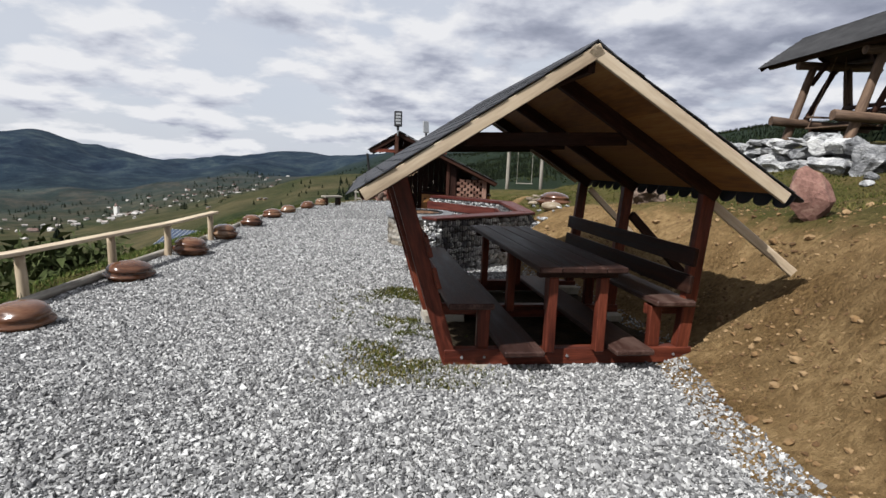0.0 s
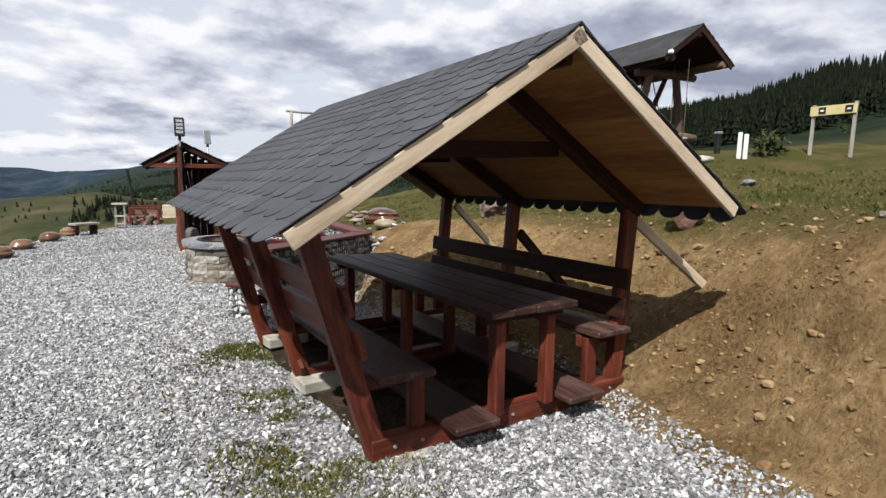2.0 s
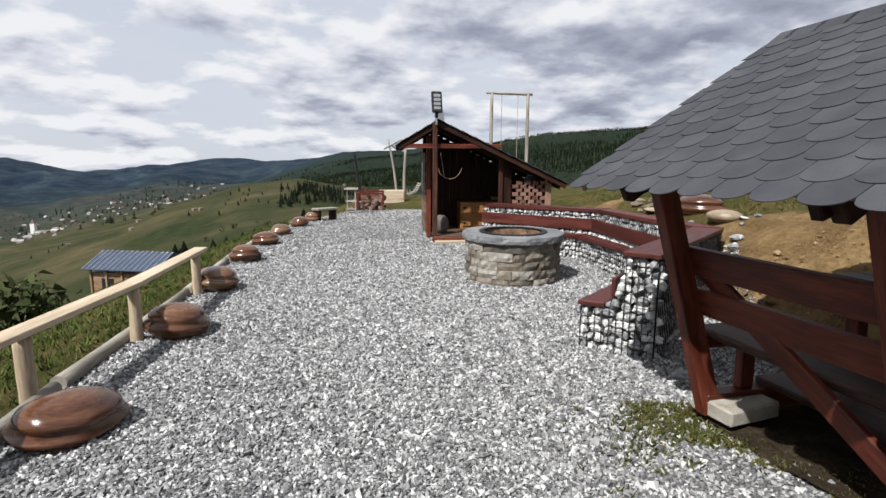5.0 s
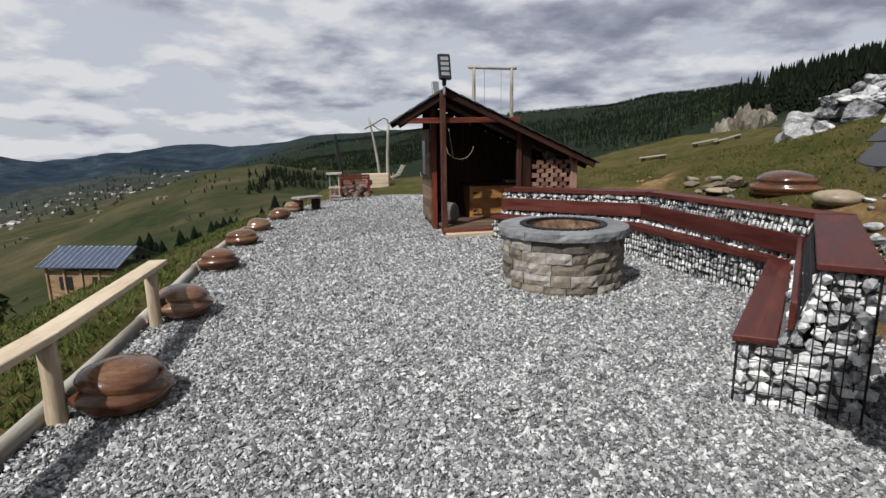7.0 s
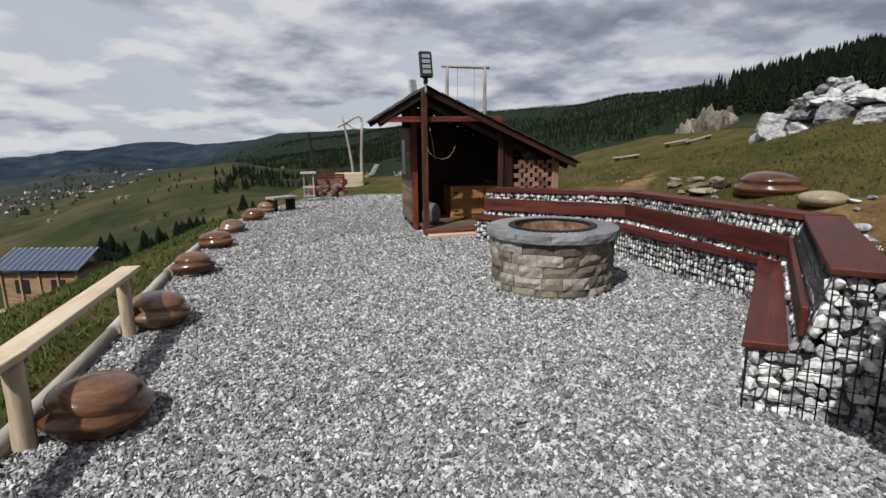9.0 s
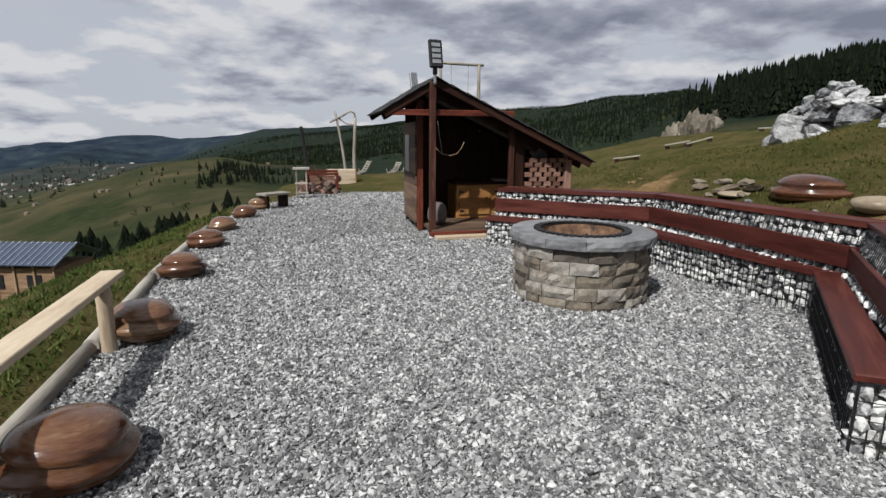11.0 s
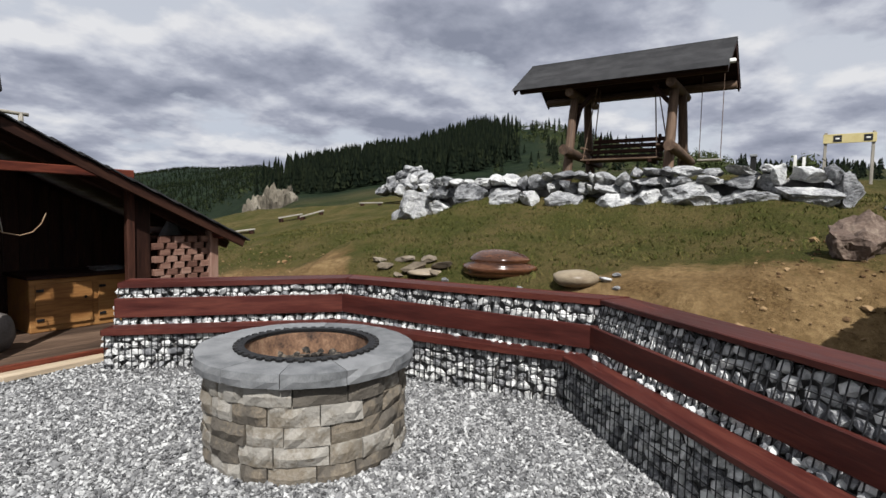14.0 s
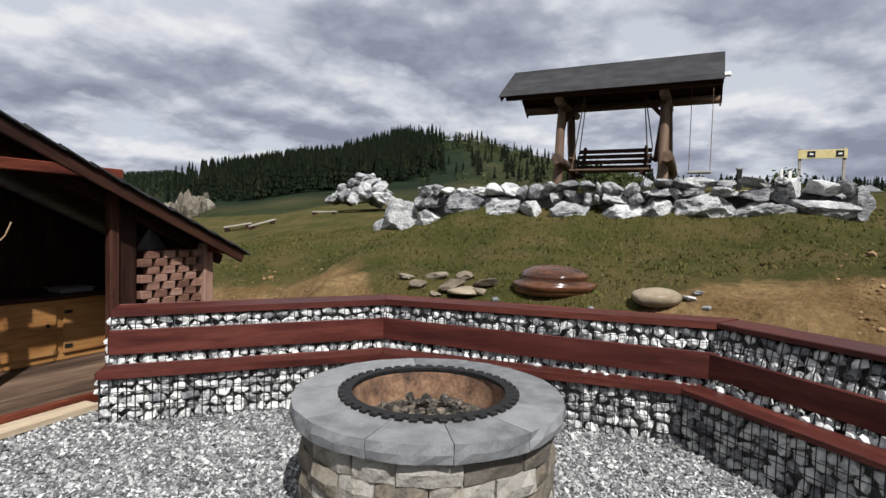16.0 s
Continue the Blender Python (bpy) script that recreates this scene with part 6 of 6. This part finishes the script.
    board("seat", (-0.55, 0, 0.68), (0.55, 0, 0.68), 0.25, 0.05, M_GREYLOG, sf)


build_terrace_end()


# ---- trees ----
def spruce_arrays(h, r, seed, tiers=7, n=9):
    """Ragged tiers of drooping boughs round a pole."""
    rng = np.random.default_rng(seed)
    vs, fs = [], []
    for t in range(tiers):
        f = t / tiers
        z0, z1 = h * (0.10 + 0.86 * f), h * (0.10 + 0.86 * f) + h * 0.26
        rr = r * (1 - f) ** 0.85 + 0.02 * h * 0.3
        for k in range(n):
            a = 2 * math.pi * (k + rng.uniform(-0.3, 0.3)) / n + t
            q = rr * rng.uniform(0.65, 1.2)
            d = 0.42 * 2 * math.pi / n
            b = len(vs)
            vs += [(0, 0, min(z1, h)), (q * 0.75 * math.cos(a - d), q * 0.75 * math.sin(a - d), z0 + h * 0.03), (q * math.cos(a), q * math.sin(a), z0 - h * 0.02 * rng.random()), (q * 0.75 * math.cos(a + d), q * 0.75 * math.sin(a + d), z0 + h * 0.03)]
            fs += [(b, b + 1, b + 2), (b, b + 2, b + 3)]
    return np.array(vs, float), np.array(fs)


def leafy_arrays(h, r, seed, n=70):
    """An uneven crown of many small clumps of leaves."""
    rng = np.random.default_rng(seed)
    p = rng.normal(size=(n, 3))
    p /= np.linalg.norm(p, axis=1)[:, None]
    p *= (rng.random(n) ** 0.4)[:, None] * np.array([r, r, h * 0.42]) * rng.uniform(0.7, 1.15, n)[:, None]
    p[:, 2] += h * 0.56
    s = r * 0.26
    v = p[:, None] + rng.normal(size=(n, 3, 3)) * s
    return v.reshape(-1, 3), np.arange(n * 3).reshape(-1, 3)


def scatter(name, x, y, hmin, hmax, kind, mat, label, seed, slim=0.2, tiers=5, n=6):
    rng = np.random.default_rng(seed)
    z = land(x, y)
    forms = [spruce_arrays(1, slim, seed + k, tiers, n) if kind == "spruce" else leafy_arrays(1, slim, seed + k, n) for k in range(8)]
    vs, fs, base = [], [], 0
    for i in range(len(x)):
        v, f = forms[i % 8]
        h = rng.uniform(hmin, hmax)
        a = rng.random() * 6.28
        c, s = math.cos(a), math.sin(a)
        w = np.stack([v[:, 0] * c - v[:, 1] * s, v[:, 0] * s + v[:, 1] * c, v[:, 2]], 1) * h
        vs.append(w + np.array([x[i], y[i], z[i] - 0.03 * h]))
        fs.append(f + base)
        base += len(v)
    me = mesh_from(name, np.concatenate(vs), np.concatenate(fs), mat, smooth=False)
    return tagged(link_mesh(name, me, None), label, "trees", kind="stuff")


def polar(az, r):
    return CX + r * np.sin(np.radians(az)), CY + r * np.cos(np.radians(az))


def build_forests():
    rng = np.random.default_rng(8)
    az, r = 36 + 28 * rng.random(2700) ** 1.05, np.sqrt(rng.uniform(190 ** 2, 470 ** 2, 2700))
    k = (rng.random(2700) < np.clip((64 - az) / 5, 0, 1) * np.clip((az - 36) / 6, 0.05, 1)) & (r > np.interp(az, [36, 45, 62], [240, 200, 230])) & (r < np.interp(az, [36, 40, 44, 62], [300, 360, 430, 470]))
    x, y = polar(az[k], r[k])
    scatter("spruce_forest", x, y, 9, 19, "spruce", M_NEEDLE, "dense dark spruce forest covering the ridge", 20, 0.15, 7, 7)
    az, r = rng.uniform(58, 84, 900), np.sqrt(rng.uniform(190 ** 2, 470 ** 2, 900))
    k = fbm(az * 10, r, 60, 3, 4.0) > -0.02
    x, y = polar(az[k], r[k])
    scatter("young_wood", x, y, 3.5, 7, "leafy", M_LEAFY, "pale green young trees over the hillside", 40, 0.32, n=26)
    az, r = rng.uniform(60, 80, 160), np.sqrt(rng.uniform(200 ** 2, 460 ** 2, 160))
    x, y = polar(az, r)
    scatter("spruce_group", x, y, 5, 11, "spruce", M_NEEDLE, "scattered dark spruces on the hillside", 60, 0.2)
    az, r = rng.uniform(-14, 39, 16000), np.sqrt(rng.uniform(300 ** 2, 1300 ** 2, 16000))
    x, y = polar(az, r)
    k = (fbm(x, y, 150, 4, 2.0) > -0.07) & (r > np.interp(az, [-14, -9, 0, 15, 39], [800, 620, 430, 380, 420]))
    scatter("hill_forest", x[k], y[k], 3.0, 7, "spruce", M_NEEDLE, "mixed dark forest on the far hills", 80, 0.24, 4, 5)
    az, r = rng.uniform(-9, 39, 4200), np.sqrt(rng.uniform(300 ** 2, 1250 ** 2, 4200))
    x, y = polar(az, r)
    scatter("hill_broadleaf", x, y, 3, 6, "leafy", M_SHADELEAF, "broadleaf trees on the far hills, greens darkened as in cloud shadow", 90, 0.4, n=14)
    az, r = rng.uniform(-45, 0, 700), np.exp(rng.uniform(math.log(150), math.log(620), 700))
    x, y = polar(az, r)
    k = (fbm(x, y, 60, 3, 7.0) > 0.16) & (rng.random(700) < 0.6)
    scatter("meadow_trees", x[k], y[k], 1.2, 3.0, "spruce", M_NEEDLE, "small dark spruces dotted over the meadow", 120, 0.32)
    k = (fbm(x, y, 60, 3, 11.0) > 0.14) & (rng.random(700) < 0.6)
    scatter("meadow_shrubs", x[k], y[k], 1.0, 2.4, "leafy", M_SHADELEAF, "low shrubs dotted over the meadow", 130, 0.55, n=24)
    az, r = rng.uniform(-11, 1, 420), np.sqrt(rng.uniform(170 ** 2, 310 ** 2, 420))
    x, y = polar(az, r)
    k = fbm(x, y, 34, 3, 15.0) > 0.10
    scatter("hillside_grove", x[k], y[k], 2.2, 4.6, "spruce", M_NEEDLE, "dark groups of spruces on the flank of the meadow hill", 125, 0.3)
    az, r = rng.uniform(-55, -12, 1500), np.sqrt(rng.uniform(750 ** 2, 2300 ** 2, 1500))
    x, y = polar(az, r)
    k = fbm(x, y, 200, 3, 9.0) > 0.03
    scatter("valley_trees", x[k], y[k], 6, 14, "spruce", M_NEEDLE, "dark tree lines in the valley", 140, 0.35, 3, 5)
    az = rng.uniform(84, 106, 300)
    x, y = polar(az, rng.uniform(320, 700, 300))
    scatter("skyline_trees", x, y, 6, 11, "spruce", M_NEEDLE, "distant dark trees along the skyline", 150, 0.3, 4, 5)


build_forests()


def build_cliff():
    g = thing("limestone_cliff", pose(0, 0, 0), "pale tan limestone cliff at the forest edge", "cliff")
    rng = random.Random(52)
    for k in range(22):
        a = 35.7 + 4.2 * (k / 21) + rng.uniform(-0.25, 0.25)
        x, y = polar(a, 186 + rng.uniform(-6, 6))
        h = 4.0 + 4.8 * math.sin(math.pi * (k + 3) / 26) * rng.uniform(0.7, 1.1)
        part("crag", rock_bm(4.2, 4.2, h * 1.5, 5200 + k, 0.8, 3), M_CLIFF, g, m=pose(float(x), float(y), land1(float(x), float(y)) + h * 0.25, rng.uniform(-8, 8), rng.uniform(-8, 8), rng.random() * 360))


build_cliff()


def single_tree(x, y, h, seed, kind="spruce"):
    g = thing("spruce" if kind == "spruce" else "bush", pose(x, y, land1(x, y) - 0.1), "dark green spruce standing below the terrace" if kind == "spruce" else "fresh green leafy bush below the terrace", "tree" if kind == "spruce" else "bush", "spruces" if kind == "spruce" else "bushes")
    v, f = spruce_arrays(h, h * 0.33, seed, 12, 15) if kind == "spruce" else leafy_arrays(h, h * 0.55, seed, 420)
    if kind != "spruce":
        c = v.reshape(-1, 3, 3).mean(1, keepdims=True)
        v = (c + (v.reshape(-1, 3, 3) - c) * 0.45).reshape(-1, 3)
    link_mesh("crown", mesh_from("crown", v, f, M_NEEDLE if kind == "spruce" else M_LEAFY, smooth=False), None, g)
    log("trunk", (0, 0, -0.2), (0, 0, h * 0.9), h * 0.022, h * 0.004, M_DARKWOOD, g, seed, n=7)


rt = random.Random(12)
for k in range(26):
    a, r = rt.uniform(-22, -7.5), rt.uniform(70, 100)
    x, y = polar(a, r)
    single_tree(float(x), float(y), rt.uniform(3.4, 5.8), 200 + k)
for x, y, h, kd in ((-24, 33, 5.2, "spruce"), (-27, 35, 4.5, "spruce"), (-14.5, 19.5, 2.6, "leafy"), (-16.0, 20.5, 2.8, "leafy"), (-13, 20.5, 2.0, "leafy"), (9.0, 8.3, 0.55, "leafy")):
    single_tree(x, y, h, int(abs(x * 10)), kd)


# ---- houses ----
def house(x, y, w, d, h, rot, wall, roof, label="small white-walled house with a pitched roof", name="house", windows=True):
    g = thing(name, pose(x, y, land1(x, y) - 0.3, 0, 0, rot), label, "house", "village houses")
    part("wall_shell", box(w, d, h + 0.6, 0.0, (0, 0, h / 2)), wall, g)
    bm = bmesh.new()
    o = 0.06 * w
    zr = h + 0.32 * d
    vs = [bm.verts.new(c) for c in ((-w / 2 - o, -d / 2 - o, h - 0.05 * d), (w / 2 + o, -d / 2 - o, h - 0.05 * d), (w / 2 + o, d / 2 + o, h - 0.05 * d), (-w / 2 - o, d / 2 + o, h - 0.05 * d), (-w / 2 - o, 0, zr), (w / 2 + o, 0, zr))]
    for q in ((0, 1, 5, 4), (2, 3, 4, 5), (0, 4, 3), (1, 2, 5), (0, 3, 2, 1)):
        bm.faces.new([vs[i] for i in q])
    bmesh.ops.recalc_face_normals(bm, faces=bm.faces[:])
    part("roof", bm, roof, g)
    return g


def build_village():
    rng = random.Random(9)
    for k in range(110):
        f = rng.random()
        a = -40 + 22 * f + rng.gauss(0, 1.6)
        r = 1100 + 750 * f + rng.gauss(0, 200)
        x, y = polar(a, r)
        w = rng.uniform(6, 11)
        house(float(x), float(y), w, w * rng.uniform(0.6, 0.9), rng.uniform(2.4, 4.2), rng.random() * 180, M_PLASTER, M_TILE_RED)
    x, y = polar(-31.3, 1380)
    g = thing("church", pose(float(x), float(y), land1(float(x), float(y)) - 1), "white village church with a tall square tower", "church")
    part("nave", box(26, 12, 11, 0, (8, 0, 5.5)), M_PLASTER, g)
    part("tower", box(8, 8, 26, 0, (-8, 0, 13)), M_WHITE, g)
    bm = bmesh.new()
    bmesh.ops.create_cone(bm, cap_ends=True, segments=8, radius1=5, radius2=0.2, depth=9, matrix=Matrix.Translation((-8, 0, 30)))
    part("spire", bm, M_TILE_RED, g)
    for k in range(7):
        a, r = rng.uniform(-30, -4), rng.uniform(260, 480)
        x, y = polar(a, r)
        house(float(x), float(y), rng.uniform(1.6, 2.4), 1.4, 1.0, rng.random() * 180, M_LOG, M_STEEL, "small grey-roofed hay barn on the meadow", "barn")


build_village()
bx, by = polar(101.0, 120.0)
house(float(bx), float(by), 6.0, 3, 0.7, 10, M_WHITE, M_STEEL, "long low white building on the skyline", "white_building")


def build_blue_house():
    x, y = -20.9, 45.8
    g = thing("blue_roofed_house", pose(x, y, -9.6, 0, 0, -14), "unfinished timber house with a ribbed blue metal roof", "house")
    part("wall_shell", box(5.2, 3.6, 2.55, 0, (0, 0, 1.275)), M_LOG, g)
    a = math.radians(24)
    for s in (-1, 1):
        part("roof_sheet", box(5.9, 2.5, 0.05, 0, (0, 0, 0)), M_TINBLUE, g, m=pose(0, s * 1.08, 3.35, -s * 24, 0, 0))
        for k in range(15):
            part("roof_rib", box(0.06, 2.5, 0.06, 0, (0, 0, 0)), M_STEEL, g, m=pose(-2.87 + 0.41 * k, s * 1.08, 3.39, -s * 24, 0, 0))
    for k in range(5):
        board("wall_post", (-2.5 + 1.25 * k, -1.84, 0), (-2.5 + 1.25 * k, -1.84, 2.9), 0.14, 0.14, M_LOG, g)
    for k in range(2):
        part("window", box(0.9, 0.06, 0.9, 0, (-1.2 + 2.4 * k, -1.83, 1.7)), M_BLACK, g, "dark window opening")
    yard = part("bare_yard", rock_bm(11, 8, 0.6, 3, 0.2, 3, False), M_CONC, m=pose(x + 1.5, y - 1.5, -9.7))
    tagged(yard, "bare pale earth yard around the house", "yard")


build_blue_house()


# ---- grass and clods ----
def build_grass():
    rng = np.random.default_rng(15)
    n = 60000
    x, y = rng.uniform(-9, 9, n), rng.uniform(0.5, 20, n)
    s, d = x - gravel_right(y), gravel_left(y) - x
    width = np.interp(y, [-2, 3, 5, 7, 8.6, 9.7, 10.3, 12.5, 13.5, 15, 17], [2.6, 2.3, 1.75, 2.0, 2.1, 1.2, 0.12, 0.1, 1.6, 1.7, 0.6])
    k = ((s > width * 0.9 + 0.1) & (x < 8)) | ((d > 0.12) & (d < 4))
    k &= (fbm(x, y, 0.8, 3, 6.0) > -0.25)
    px, py = rng.normal(-0.36, 0.27, 7000), rng.uniform(3.5, 6.9, 7000)
    px = px - (py - 5.4) * 0.14
    wk = fbm(px, py, 0.45, 3, 4.0) + 0.25 * fbm(px, py, 0.08, 2, 1.0) > 0.0
    x, y = np.concatenate([x[k], px[wk]]), np.concatenate([y[k], py[wk]])
    n = len(x)
    gravelly = (x < gravel_right(y)) & (x > gravel_left(y))
    z = np.where(gravelly, level(y), land(x, y)) - 0.005
    h = rng.uniform(0.015, 0.05, n) * np.where(x < -4, 1.8, 1.0)
    blades = []
    for b in range(3):
        a = rng.uniform(0, 6.28, n)
        w = rng.uniform(0.006, 0.012, n)
        ox, oy = rng.normal(0, 0.02, n), rng.normal(0, 0.02, n)
        lx, ly = rng.normal(0, 0.6, n) * h, rng.normal(0, 0.6, n) * h
        base = np.stack([x + ox, y + oy, z], 1)
        side = np.stack([np.cos(a) * w, np.sin(a) * w, 0 * a], 1)
        blades.append(np.stack([base - side, base + side, base + np.stack([lx, ly, h], 1)], 1))
    slope = np.tile(x < -4, 3)
    v = np.concatenate(blades)
    for pick, mat, label in ((~slope, M_BLADE, "short patchy olive-green grass and weeds"), (slope, M_BLADEGREEN, "fresh green grass on the slope below the terrace")):
        w = v[pick].reshape(-1, 3)
        me = mesh_from("grass", w, np.arange(len(w)).reshape(-1, 3), mat, smooth=False)
        tagged(link_mesh("grass", me, None), label, "grass", kind="stuff")
    # clods and stones in the bare bank
    shapes = [rock_bm(1, 1, 0.7, 800 + i, 0.5, 1) for i in range(6)]
    forms = []
    for bm in shapes:
        bm.verts.ensure_lookup_table()
        forms.append((np.array([v.co[:] for v in bm.verts]), np.array([[q.index for q in f.verts] for f in bm.faces])))
        bm.free()
    vs, fs, base = [], [], 0
    for i in range(4600):
        yy = rng.uniform(0.5, 8.6) if i < 4100 else rng.uniform(13.6, 17)
        e = float(gravel_right(yy))
        xx = e + abs(rng.normal(0, 1.1)) + 0.05
        sz = min(0.12, rng.lognormal(math.log(0.021), 0.62))
        v, f = forms[i % 6]
        a = rng.random() * 6.28
        c, s2 = math.cos(a), math.sin(a)
        vs.append(np.stack([v[:, 0] * c - v[:, 1] * s2, v[:, 0] * s2 + v[:, 1] * c, v[:, 2]], 1) * sz + np.array([xx, yy, land1(xx, yy) + sz * 0.15]))
        fs.append(f + base)
        base += len(v)
    m = material("earth_clod", [(0.09, 0.05, 0.022), (0.18, 0.108, 0.048), (0.25, 0.165, 0.085)], 6, (1, 1, 1), 0.95, 0.4, 40, island=0.6)
    me = mesh_from("earth_clods", np.concatenate(vs), np.concatenate(fs), m, smooth=False)
    tagged(link_mesh("earth_clods", me, None), "brown earth clods and small stones on the bank", "earth", kind="stuff")


build_grass()
